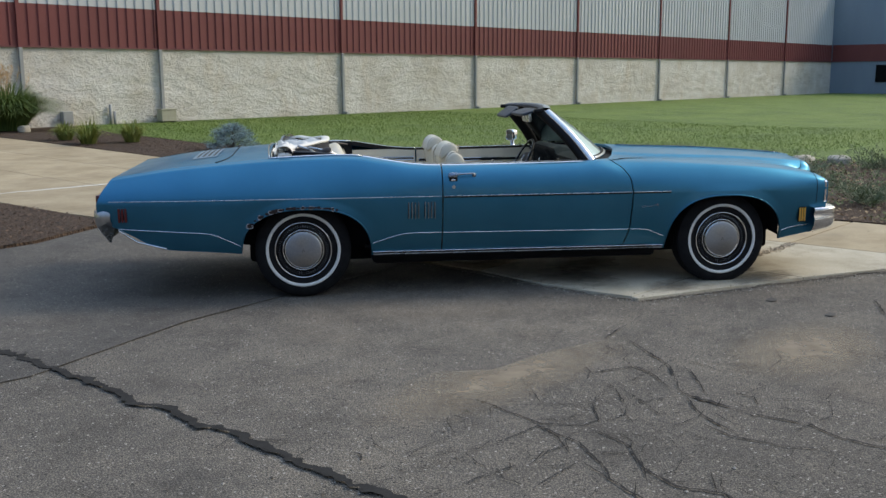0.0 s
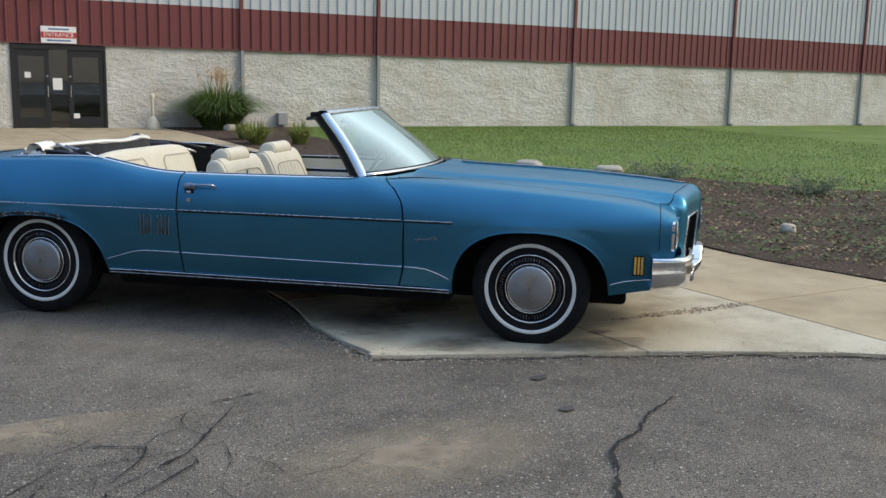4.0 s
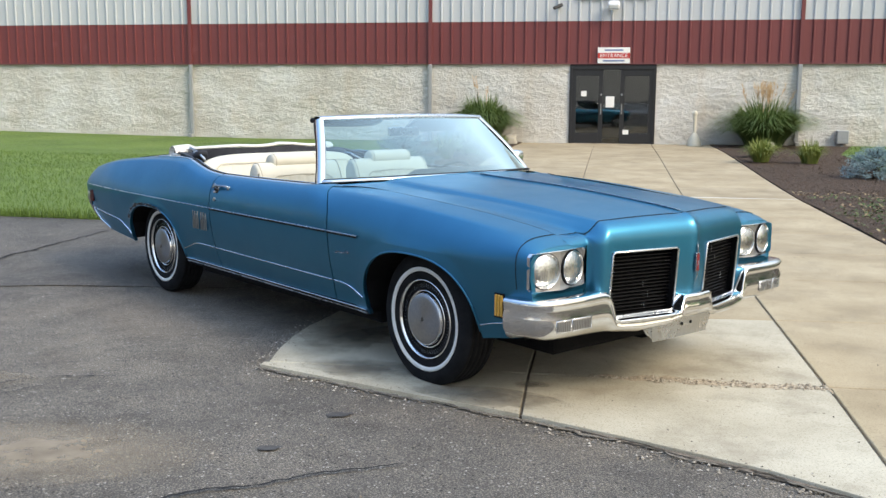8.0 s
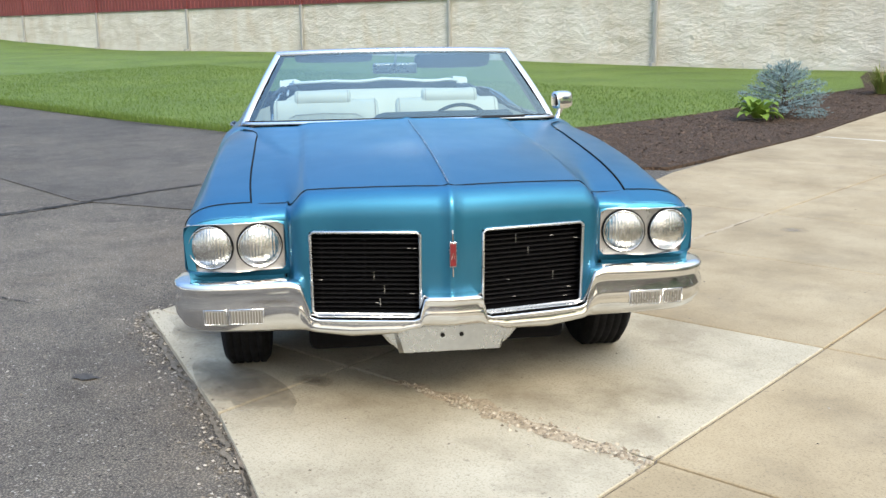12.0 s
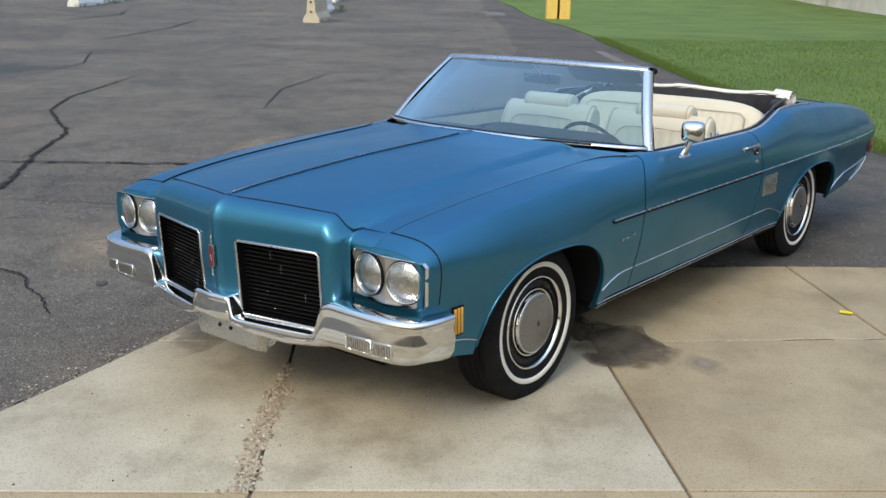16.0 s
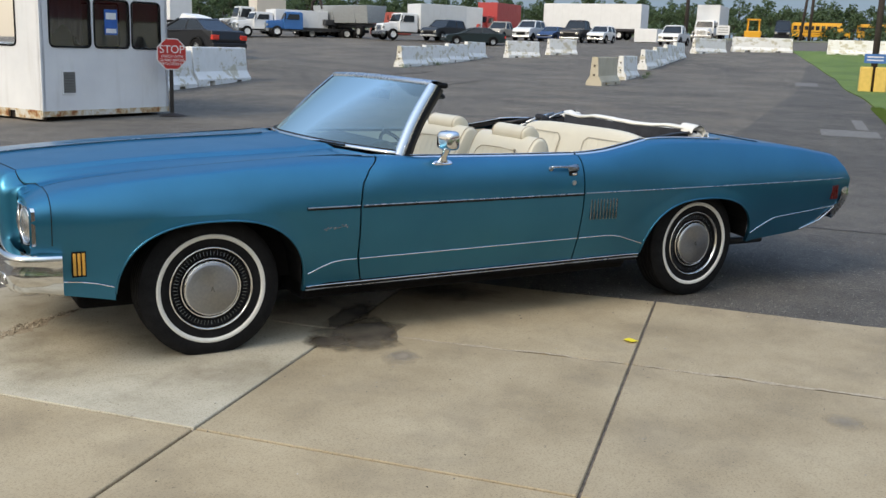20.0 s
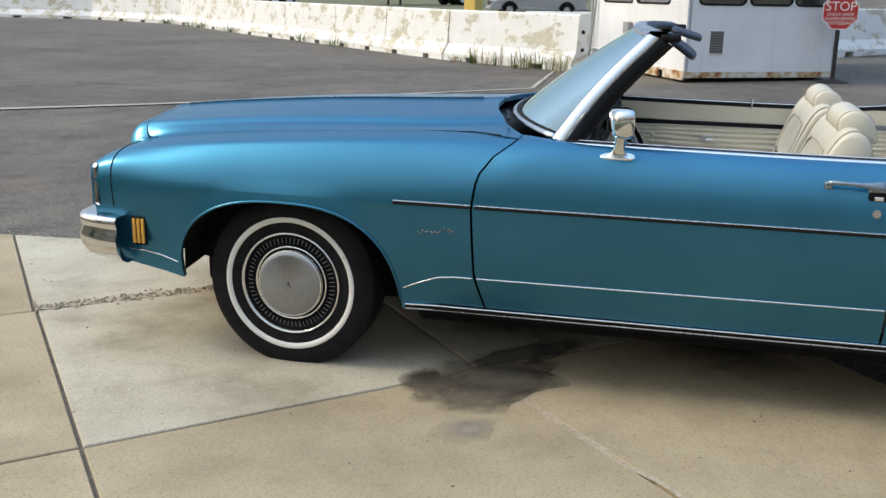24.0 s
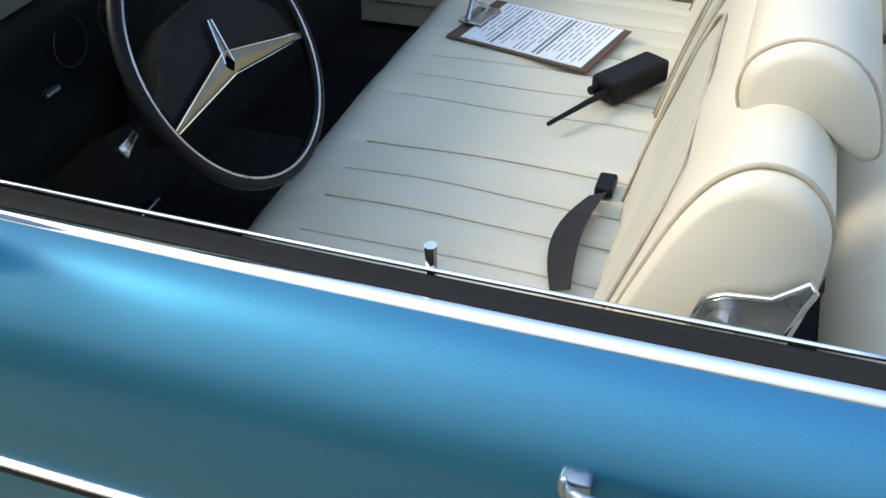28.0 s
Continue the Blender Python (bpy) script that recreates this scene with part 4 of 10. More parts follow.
# louvres behind the doors, side marker lamps, script badge, handles, locks
for s in (1, -1):
    for k in range(9):
        if k == 4 and s < 0:
            continue
        x = 0.755 + 0.0235 * k
        y, _ = side_point(x, 0.42)
        box("louvre", x - 0.0018, x + 0.0018, s * y - 0.005, s * y + 0.004, 0.568, 0.690, DULL_CHROME, car, bevel=0.002)
        box("louvre_slot", x - 0.007, x - 0.0025, s * y - 0.003, s * y + 0.0025, 0.572, 0.686, PLASTIC, car)
    y, _ = side_point(3.765, 0.3)
    mk = new("side_marker")
    mk.parent = car
    tagged(mk, "amber side marker lamp of three bars")
    for k in range(3):
        x = 3.742 + 0.019 * k
        box("bar", x - 0.0065, x + 0.0065, s * (y + 0.0015) - 0.008, s * (y + 0.0015) + 0.008, 0.475, 0.575, AMBER, mk, bevel=0.003)
    box("marker_frame", 3.731, 3.791, s * (y - 0.002) - 0.006, s * (y - 0.002) + 0.006, 0.468, 0.582, PLASTIC, mk)
    y, _ = side_point(-1.22, 0.4)
    mk = new("rear_side_marker")
    mk.parent = car
    tagged(mk, "dark red rear side marker lamp")
    for k in range(3):
        x = -1.255 + 0.022 * k
        box("bar", x - 0.008, x + 0.008, s * y - 0.008, s * y + 0.006, 0.585, 0.68, TAIL_RED, mk, bevel=0.002)
    # script badge: a run of small bright loops
    y, _ = side_point(2.54, 0.38)
    for x0, x1, zb_, hgt, beats in ((2.610, 2.568, 0.606, 0.020, 2.2), (2.560, 2.520, 0.612, 0.011, 3.5), (2.512, 2.478, 0.614, 0.022, 2.0)):
        pts = []
        for k in range(37):
            u = k / 36
            x = x0 + (x1 - x0) * u
            pts.append((x if s > 0 else 5.09 - x, s * (y + 0.004), zb_ + 0.5 * hgt * (1 + math.sin(u * 6.283 * beats + 0.6) * (0.55 + 0.45 * math.cos(u * 9 + x0 * 90))) + 0.004 * u))
        add("script_badge", *tube(pts, 0.0019, 5), SATIN, car, "small bright script badge", smooth=True)
    # door handle and lock
    h = new("door_handle")
    h.parent = car
    tagged(h, "chrome pull-up door handle")
    for f in [0.5 + 0.01 * k for k in range(50)]:
        yh, zh = side_point(1.08, f)
        if zh > 0.870:
            break
    ns = Vector((0, s * 0.93, 0.37))
    for n, x0, x1, out, hh in (("handle_foot", 1.216, 1.244, 0.004, 0.013), ("handle_base", 1.046, 1.108, 0.006, 0.020)):
        vv, ff = pillow((x1 - x0) / 2, out + 0.006, hh, e=0.5, nu=24, nv=10)
        add(n, [(p[0] + (x0 + x1) / 2, s * yh + p[1], zh + (0.002 if n == "handle_foot" else -0.004) + p[2]) for p in vv], ff, SATIN, h, smooth=True)
    sect = [(1.238, 0.004, 0.006, 0.003), (1.234, 0.020, 0.007, 0.005), (1.220, 0.027, 0.007, 0.005), (1.18, 0.031, 0.0065, 0.005), (1.14, 0.031, 0.007, 0.005), (1.105, 0.029, 0.011, 0.006), (1.075, 0.025, 0.018, 0.006), (1.048, 0.018, 0.018, 0.006), (1.042, 0.010, 0.014, 0.004)]
    v = []
    for x, out, hz, hy in sect:
        c = Vector((x, s * yh, zh + 0.006 * (x - 1.08) / 0.15)) + ns * out
        up = Vector((0, -s * 0.37, 0.93))
        for k in range(10):
            t = 2 * math.pi * k / 10
            v.append(c + up * hz * math.copysign(abs(math.sin(t)) ** 0.6, math.sin(t)) + ns * hy * math.cos(t))
    add("grip", v, grid_faces(len(sect), 10, True) + [tuple(range(10))[::-1]], SATIN, h, "satin grey pull", smooth=True)
    vv, ff = pillow(0.030, 0.004, 0.017, e=0.35, nu=28, nv=8)
    add("finger_recess", [(p[0] + 1.078, s * (yh + 0.010) + p[1], zh - 0.028 + p[2]) for p in vv], ff, PLASTIC, h, smooth=True)
    part("push_button", moved(box_bm(-0.015, 0.015, -0.008, 0.008, -0.007, 0.007, 0.003), Matrix.Translation((1.076, s * (yh + 0.016), zh - 0.030))), CHROME, h)
    yl = side_point(1.078, 0.595)
    part("door_lock", moved(cyl_bm(0.013, 0.012, 20), Matrix.Translation((1.078, s * (yl[0] + 0.002), yl[1])) @ Matrix.Rotation(radians(90), 4, "X")), DULL_CHROME, car, "round key lock")

# tail
def tail():
    ys = [-0.90 + 1.8 * k / 24 for k in range(25)]
    zs = [0.62, 0.66, 0.70, 0.74, 0.78, 0.81, 0.84, 0.858]
    verts = []
    for z in zs:
        for y in ys:
            u = y / 0.9
            lim = linear([side_point(-1.355, f)[::-1] for f in FS], z) - 0.004
            verts.append((tail_end(z) + 0.004 - 0.02 * (1 - u * u), u * lim, z))
    add("tail_panel", verts, grid_faces(len(zs), len(ys)), PAINT, car, smooth=True)
    path = [(-1.31, 0.908, 0.0), (-1.36, 0.908, 0.0), (-1.405, 0.89, 0), (-1.432, 0.83, 0), (-1.447, 0.6, 0), (-1.452, 0.3, 0), (-1.452, 0.0, 0)]
    path = path + [(x, -y, z) for x, y, z in path[-2::-1]]
    prof = [(0.0, 0.665), (0.008, 0.655), (0.012, 0.61), (-0.004, 0.55), (-0.04, 0.49), (-0.085, 0.43)]
    verts = []
    for i, (x, y, _) in enumerate(path):
        d = Vector((x + 0.3, y * 0.8)).normalized()
        lim = 0.0 if abs(y) < 0.9 else (0.055 if x > -1.3 else 0.0)
        for o, z in prof:
            zz = max(z, low_edge(max(-1.35, x)) - 0.02) if x > -1.38 else z
            verts.append((x + d.x * o, y + d.y * o * (1 if abs(y) > 0.8 else 0.2) - math.copysign(lim * 0.0, y), zz))
    add("rear_bumper", verts, grid_faces(len(path), len(prof)), DULL_CHROME, car, "dull chrome rear bumper", smooth=True)
    for s in (1, -1):
        box("tail_lamp", -1.435, -1.39, s * 0.58 - 0.20, s * 0.58 + 0.20, 0.69, 0.76, TAIL_RED, car, bevel=0.008)


tail()


# rear deck
def deck():
    xs = [-1.355 + 1.135 * k / 18 for k in range(19)]
    us = [-1 + 2 * k / 20 for k in range(21)]
    verts = []
    for x in xs:
        yi, zi = top_edge(x)
        yi -= 0.006
        for u in us:
            crown = curve([(-1.3, 0.008), (-0.9, 0.020), (-0.2, 0.035)], x)
            verts.append((quarter_shift(x, zi), u * yi, zi - 0.001 + crown * (1 - abs(u) ** 2.4) * smooth01(-1.40, -1.2, x)))
    add("boot_lid", verts, grid_faces(len(xs), len(us)), PAINT, car, "broad blue boot lid", smooth=True)
    v = []
    lim = linear([side_point(-1.355, f)[::-1] for f in FS], 0.858) - 0.004
    for k, u in enumerate(us):
        v += [verts[k], (tail_end(0.858) + 0.004 - 0.02 * (1 - u * u), u * lim, 0.858)]
    add("boot_lid_drop", v, grid_faces(len(us), 2), PAINT, car, smooth=True)
    vent = new("deck_vent")
    vent.parent = car
    tagged(vent, "pale panel with dark louvres on the deck")

    def on_deck(x, y, lift):
        yi, zi = top_edge(x)
        return (x, y, zi - 0.001 + curve([(-1.3, 0.008), (-0.9, 0.020), (-0.2, 0.035)], x) * (1 - (abs(y) / (yi - 0.006)) ** 2.4) + lift)

    for nm, x0, x1, w, lift, mat in [("vent_plate", -0.80, -0.62, 0.42, 0.004, simple("weathered paint", (0.22, 0.32, 0.40), 0.5, 0.3))] + [("vent_slot", -0.775 + 0.04 * k, -0.757 + 0.04 * k, 0.36, 0.006, PLASTIC) for k in range(4)]:
        add(nm, [on_deck(x, -w + 2 * w * k / 12, lift) for x in (x0, x1) for k in range(13)], grid_faces(2, 13), mat, vent)


deck()
seam_pts = []
for k in range(33):
    y = -0.76 + 1.52 * k / 32
    x = -0.50 - 0.10 * (abs(y) / 0.76) ** 6
    yi, zi = top_edge(x)
    seam_pts.append((x, y, zi + 0.0005 + curve([(-1.3, 0.008), (-0.9, 0.020), (-0.2, 0.035)], x) * (1 - (abs(y) / (yi - 0.006)) ** 2.4)))
add("boot_lid_seam", *tube(seam_pts, 0.0035, 5), RUBBER_SEAL, car, "dark gap in front of the boot lid", smooth=True)


# hood with creases and a centre spine
def hood_z(x, y):
    c = curve([(2.30, 1.016), (2.40, 1.013), (2.6, 0.999), (3.28, 0.972), (3.8, 0.935), (4.08, 0.905), (4.2, 0.885)], x)
    a = abs(y)
    yi, zi = top_edge(min(x, 3.97))
    crease = c - 0.030
    if a < 0.5:
        z = c - 0.024 * (a / 0.5) ** 1.5 + 0.007 * max(0.0, 1 - a / 0.02)
        return z
    edge = zi - 0.004
    u = (a - 0.5) / max(0.05, yi - 0.5)
    step = crease + 0.006 - 0.020 * smooth01(0.0, 0.18, u)
    spread = linear([(2.6, 1.0), (3.3, 0.75), (3.87, 0.42)], x)
    return step + (edge - (crease - 0.014)) * smooth01(0.1, spread, u)


def nose_x(y):
    a = abs(y)
    return 4.135 - 0.20 * a if a < 0.56 else 3.975


def face_x(y):
    """The front face in plan: the centre block, its rounded corner, then the lamp pods."""
    a = abs(y)
    if a <= 0.50:
        return nose_x(a)
    if a < 0.575:
        return 3.957 + 0.078 * max(0.0, 1 - ((a - 0.50) / 0.075) ** 2.4) ** (1 / 2.4)
    return 3.957


def hood_front(y):
    return face_x(y) - 0.086


def hood_back(y):
    return 2.49 - 0.262 * (abs(y) / 0.742) ** 2.4


def hood():
    corner = [0.705, 0.73, 0.75, 0.765, 0.78, 0.79, 0.798, 0.806, 0.815]
    us = sorted([-1 + 2 * k / 60 for k in range(61)] + corner + [-u for u in corner])
    rows = 34
    verts = []
    for r in range(rows + 1):
        for u in us:
            y0 = u * 0.742
            xa, xb = hood_back(y0), hood_front(u * 0.706)
            x = xa + (xb - xa) * r / rows
            yi = top_edge(min(x, 3.97))[0] - 0.007
            y = u * yi
            verts.append((x, y, hood_z(x, y)))
    n = len(us)
    e = len(verts)
    faces = grid_faces(rows + 1, n)
    for row in (0, rows):
        b = len(verts)
        verts += [verts[row * n + k] for k in range(n)] + [(verts[row * n + k][0] + (0.004 if row else -0.004), verts[row * n + k][1], verts[row * n + k][2] - 0.02) for k in range(n)]
        faces += [(b + k, b + k + 1, b + n + k + 1, b + n + k) for k in range(n - 1)]
    add("hood", verts, faces, PAINT, car, "long blue hood with two creases and a centre spine", smooth=True)
    pts = [(x, 0.0, hood_z(x, 0) + 0.002) for x in [2.58 + 1.45 * k / 20 for k in range(21)]]
    add("hood_spine", *tube(pts, 0.0026, 6), SATIN, car, smooth=True)
    # dark gaps beside the hood
    for s in (1, -1):
        v = []
        for k in range(31):
            x = 2.34 + 1.53 * k / 30
            yi, zi = top_edge(x)
            v += [(x, s * (yi + 0.004), zi - 0.012), (x, s * (yi - 0.012), zi - 0.012)]
        add("hood_gap", v, grid_faces(31, 2), RUBBER_SEAL, car)
        line = [(x, s * (top_edge(x)[0] - 0.003), top_edge(x)[1] - 0.0015) for x in [2.34 + 1.53 * k / 40 for k in range(41)]]
        add("hood_seam", *tube(line, 0.0020, 6), RUBBER_SEAL, car, "dark gap beside the hood", smooth=True)
        line = [(3.868, s * (side_point(3.868, f)[0] + 0.0004), side_point(3.868, f)[1]) for f in [0.34 + 0.66 * k / 20 for k in range(21)]]
        add("lamp_pod_seam", *tube(line, 0.0022, 5), RUBBER_SEAL, car, "fine seam behind the headlamps", smooth=True)
    line = [(hood_front(y), y, hood_z(hood_front(y), y) - 0.001) for y in [-0.704 + 1.408 * k / 120 for k in range(121)]]
    add("nose_seam", *tube(line, 0.0020, 6), RUBBER_SEAL, car, "dark gap at the front of the hood", smooth=True)
    line = [(hood_back(u * 0.742) - 0.002, u * (top_edge(hood_back(u * 0.742))[0] - 0.007), hood_z(hood_back(u * 0.742), u * (top_edge(hood_back(u * 0.742))[0] - 0.007)) - 0.003) for u in us]
    add("hood_lip", *tube(line, 0.006, 6), PAINT, car, "rolled rear edge of the hood", smooth=True)
    # cowl tray behind the hood
    v = []
    for k in range(25):
        y = -0.60 + 1.2 * k / 24
        v += [(hood_back(y) + 0.02, y, hood_z(hood_back(y), y) - 0.05), (hood_back(y) - 0.14, y, hood_z(2.4, min(abs(y), 0.7)) - 0.10)]
    add("cowl_tray", v, grid_faces(25, 2), PLASTIC, car, "dark recessed cowl with wipers")


hood()


# nose: centre panel with two grille openings
def nose():
    half = [0.0, 0.012, 0.05, 0.11, 0.20, 0.30, 0.40, 0.50, 0.52, 0.537, 0.55, 0.56, 0.567, 0.572, 0.575, 0.585]
    pod = [0.61, 0.64, 0.67, 0.695]
    ys = [-y for y in pod[::-1]] + [-y for y in half[:0:-1]] + half + pod
    low = [0.41, 0.452, 0.53, 0.60, 0.68, 0.757]
    turn = 9
    verts = []
    for z in low:
        for y in ys:
            verts.append((face_x(y) - 0.02 * smooth01(0.70, 0.45, z) + (0.007 if abs(y) < 0.001 else 0), y, z))
    for k in range(turn + 1):
        a = math.pi / 2 * k / turn
        for y in ys:
            xf = hood_front(y)
            zr = 0.800 - 0.012 * smooth01(0.50, 0.58, abs(y))
            zt = hood_z(xf, y) - 0.002
            x = xf + 0.086 * math.cos(a) ** 0.85 + (0.007 * math.cos(a) if abs(y) < 0.001 else 0)
            z = zr + (zt - zr) * math.sin(a) ** 0.85
            w = smooth01(0.60, 0.695, abs(y))
            edge_y, edge_z = top_edge(min(x, 3.955))
            verts.append((x, y + (math.copysign(edge_y + 0.002, y) - y) * w, z + (edge_z - 0.001 - z) * w))
    n = len(ys)
    faces = []
    for i in range(len(low) + turn):
        for j in range(n - 1):
            a, b = sorted((abs(ys[j]), abs(ys[j + 1])))
            hole = i >= 1 and i < len(low) - 1 and a >= 0.109 and b <= 0.501
            lamp = i < len(low) and b > 0.59
            if not hole and not lamp:
                faces.append((i * n + j, i * n + j + 1, (i + 1) * n + j + 1, (i + 1) * n + j))
    add("nose_panel", verts, faces, PAINT, car, "blue nose panel around the grilles and over the headlamps", smooth=True)
    for s in (1, -1):
        # grille
        g = new("grille")
        g.parent = car
        tagged(g, "black barred grille in a bright frame")
        yc = s * 0.305

        def gp(y, z, d):
            return (nose_x(y) - 0.02 * smooth01(0.70, 0.45, z) - d, y, z)

        a, b = s * 0.113, s * 0.497
        add("grille_back", [gp(a, 0.45, 0.10), gp(b, 0.45, 0.10), gp(b, 0.76, 0.10), gp(a, 0.76, 0.10)], [(0, 1, 2, 3)], DARK, g)
        for q0, q1, z0, z1 in ((a, b, 0.755, 0.755), (a, b, 0.455, 0.455), (a, a, 0.455, 0.755), (b, b, 0.455, 0.755)):
            add("opening_side", [gp(q0, z0, 0.0), gp(q1, z1, 0.0), gp(q1, z1, 0.10), gp(q0, z0, 0.10)], [(0, 1, 2, 3)], PLASTIC, g)
        for k in range(17):
            z = 0.468 + 0.0172 * k
            v = [gp(a, z - 0.0024, 0.034), gp(b, z - 0.0024, 0.034), gp(b, z + 0.0024, 0.034), gp(a, z + 0.0024, 0.034), gp(a, z + 0.004, 0.055), gp(b, z + 0.004, 0.055), gp(a, z - 0.004, 0.055), gp(b, z - 0.004, 0.055)]
            add("grille_bar", v, [(0, 1, 2, 3), (3, 2, 5, 4), (1, 0, 6, 7), (0, 3, 4, 6), (2, 1, 7, 5)], PLASTIC, g)
        for k in range(5):
            y = a + (b - a) * (k + 0.5) / 5
            add("grille_rib", *tube([gp(y, 0.46, 0.06), gp(y, 0.75, 0.06)], 0.003, 5), PLASTIC, g)
        rr = random.Random(8 + s)
        for k in range(9):
            y = a + (b - a) * rr.random()
            z = 0.468 + 0.0172 * rr.randrange(17)
            d = Vector((0, 0.006, 0)) if k % 3 else Vector((0, 0, 0.016))
            p = Vector(gp(y, z, 0.033))
            add("worn_spot", *tube([p - d, p + d], 0.0013, 5), DULL_CHROME, g)
        ring = [gp(a, 0.463, -0.004), gp(a, 0.747, -0.004), gp(a + s * 0.012, 0.757, -0.004), gp(b - s * 0.012, 0.757, -0.004), gp(b, 0.747, -0.004), gp(b, 0.463, -0.004), gp(b - s * 0.012, 0.452, -0.004), gp(a + s * 0.012, 0.452, -0.004)]
        add("grille_frame", *tube(ring, 0.0058, 8, closed=True), DULL_CHROME, g, "bright grille surround", smooth=True)
    # emblem
    em = new("emblem")
    em.parent = car
    tagged(em, "slim red and silver emblem")
    x = nose_x(0) + 0.008
    add("emblem_pin", *tube([(x, 0, 0.598), (x + 0.003, 0, 0.61), (x + 0.003, 0, 0.752), (x, 0, 0.765)], 0.0028, 6), CHROME, em)
    part("emblem_frame", box_bm(x - 0.006, x + 0.006, -0.0135, 0.0135, 0.632, 0.724, 0.003), SATIN, em)
    part("emblem_field", box_bm(x, x + 0.0075, -0.0105, 0.0105, 0.637, 0.719, 0.002), simple("emblem red", (0.16, 0.012, 0.016), 0.35), em)
    add("emblem_mark", *tube([(x + 0.008, -0.006, 0.662), (x + 0.008, 0, 0.685), (x + 0.008, 0.006, 0.662)], 0.0017, 5), CHROME, em)


nose()


# headlamps
def lamps():
    for s in (1, -1):
        hl = new("headlamp_unit")
        hl.parent = car
        tagged(hl, "paired round headlamps in a bright bezel")
        # pod cap round the bezel
        x0 = 3.955
        outer = [(0.586, 0.608), (0.765, 0.606), (0.934, 0.612), (0.945, 0.625), (0.945, 0.768), (0.932, 0.782), (0.765, 0.787), (0.598, 0.786), (0.586, 0.772)]
        cy, cz = 0.765, 0.70

        def ridge(y):
            return 0.014 - 0.030 * abs(y - cy) / 0.18

        v = []
        for d, k in ((-0.006, 1.0), (0.010, 0.995), (0.011, 0.975), (-0.006, 0.965)):
            v += [(x0 + d + ridge(y), s * (cy + (y - cy) * k), cz + (z - cz) * k) for y, z in outer]
        n = len(outer)
        add("bezel_rim", v, grid_faces(4, n, True), CHROME, hl, smooth=False)
        plate = [(x0 - 0.006 + ridge(y), s * (cy + (y - cy) * 0.97), cz + (z - cz) * 0.97) for y, z in outer]
        add("bezel_plate", plate, [(1, 2, 3, 4, 5, 6), (0, 1, 6, 7, 8)], BEZEL, hl, "satin bright plate folded between the lamps")
        for y, z in ((0.600, 0.622), (0.600, 0.773), (0.932, 0.628), (0.932, 0.768)):
            part("screw", moved(cyl_bm(0.0055, 0.004, 10), Matrix.Translation((x0 - 0.003 + ridge(y), s * y, z)) @ Matrix.Rotation(radians(90), 4, "Y")), DULL_CHROME, hl)
        box("pod_filler", 3.90, 3.9515, *sorted((s * 0.593, s * 0.925)), 0.555, 0.606, PAINT, hl, bevel=0.004)
        # painted face between the bezel and the fender's front edge
        rim_out = [(0.575, 0.585), (0.90, 0.585)] + [side_point(3.95, f) for f in [0.30 + 0.07 * k for k in range(11)]] + [(0.575, 0.792)]

        def reach(poly, ang):
            best, d = 0.0, Vector((math.cos(ang), math.sin(ang)))
            for (ay, az), (by, bz) in zip(poly, poly[1:] + poly[:1]):
                e, q = Vector((by - ay, bz - az)), Vector((ay - cy, az - cz))
                den = d.x * e.y - d.y * e.x
                if abs(den) > 1e-9:
                    t = (q.x * e.y - q.y * e.x) / den
                    w = (q.x * d.y - q.y * d.x) / den
                    if t > 0 and -0.001 <= w <= 1.001:
                        best = max(best, t)
            return cy + d.x * best, cz + d.y * best

        v = []
        for k in range(48):
            a, b = reach(outer, 2 * math.pi * k / 48), reach(rim_out, 2 * math.pi * k / 48)
            v += [(x0 + 0.003, s * a[0], a[1]), (x0 - 0.004, s * b[0], b[1])]
        add("pod_face", v, [(2 * k, 2 * k + 1, (2 * k + 3) % 96, (2 * k + 2) % 96) for k in range(48)], PAINT, hl, "blue surround of the headlamps", smooth=True)
        for yc in (0.852, 0.678):
            m = Matrix.Translation((x0 - 0.001, s * yc, 0.698)) @ Matrix.Rotation(s * math.copysign(radians(9), yc - cy), 4, "Z")
            for nm, prof, mat in (
                ("lamp_gap", [(0.0835, -0.012), (0.0830, 0.004), (0.0800, 0.008), (0.0785, 0.004)], PLASTIC),
                ("lamp_ring", [(0.0800, 0.003), (0.0785, 0.009), (0.0765, 0.011), (0.0745, 0.007), (0.0735, 0.002)], CHROME),
                ("lamp_lens", [(0.074, 0.003), (0.062, 0.011), (0.045, 0.017), (0.025, 0.021), (0.001, 0.0225)], LAMP_GLASS),
            ):
                vv, ff = lathe(prof, 36, "x")
                ob = add(nm, [m @ Vector(p) for p in vv], ff, mat, hl, "" if nm != "lamp_lens" else "ribbed clear headlamp lens", smooth=True)


lamps()


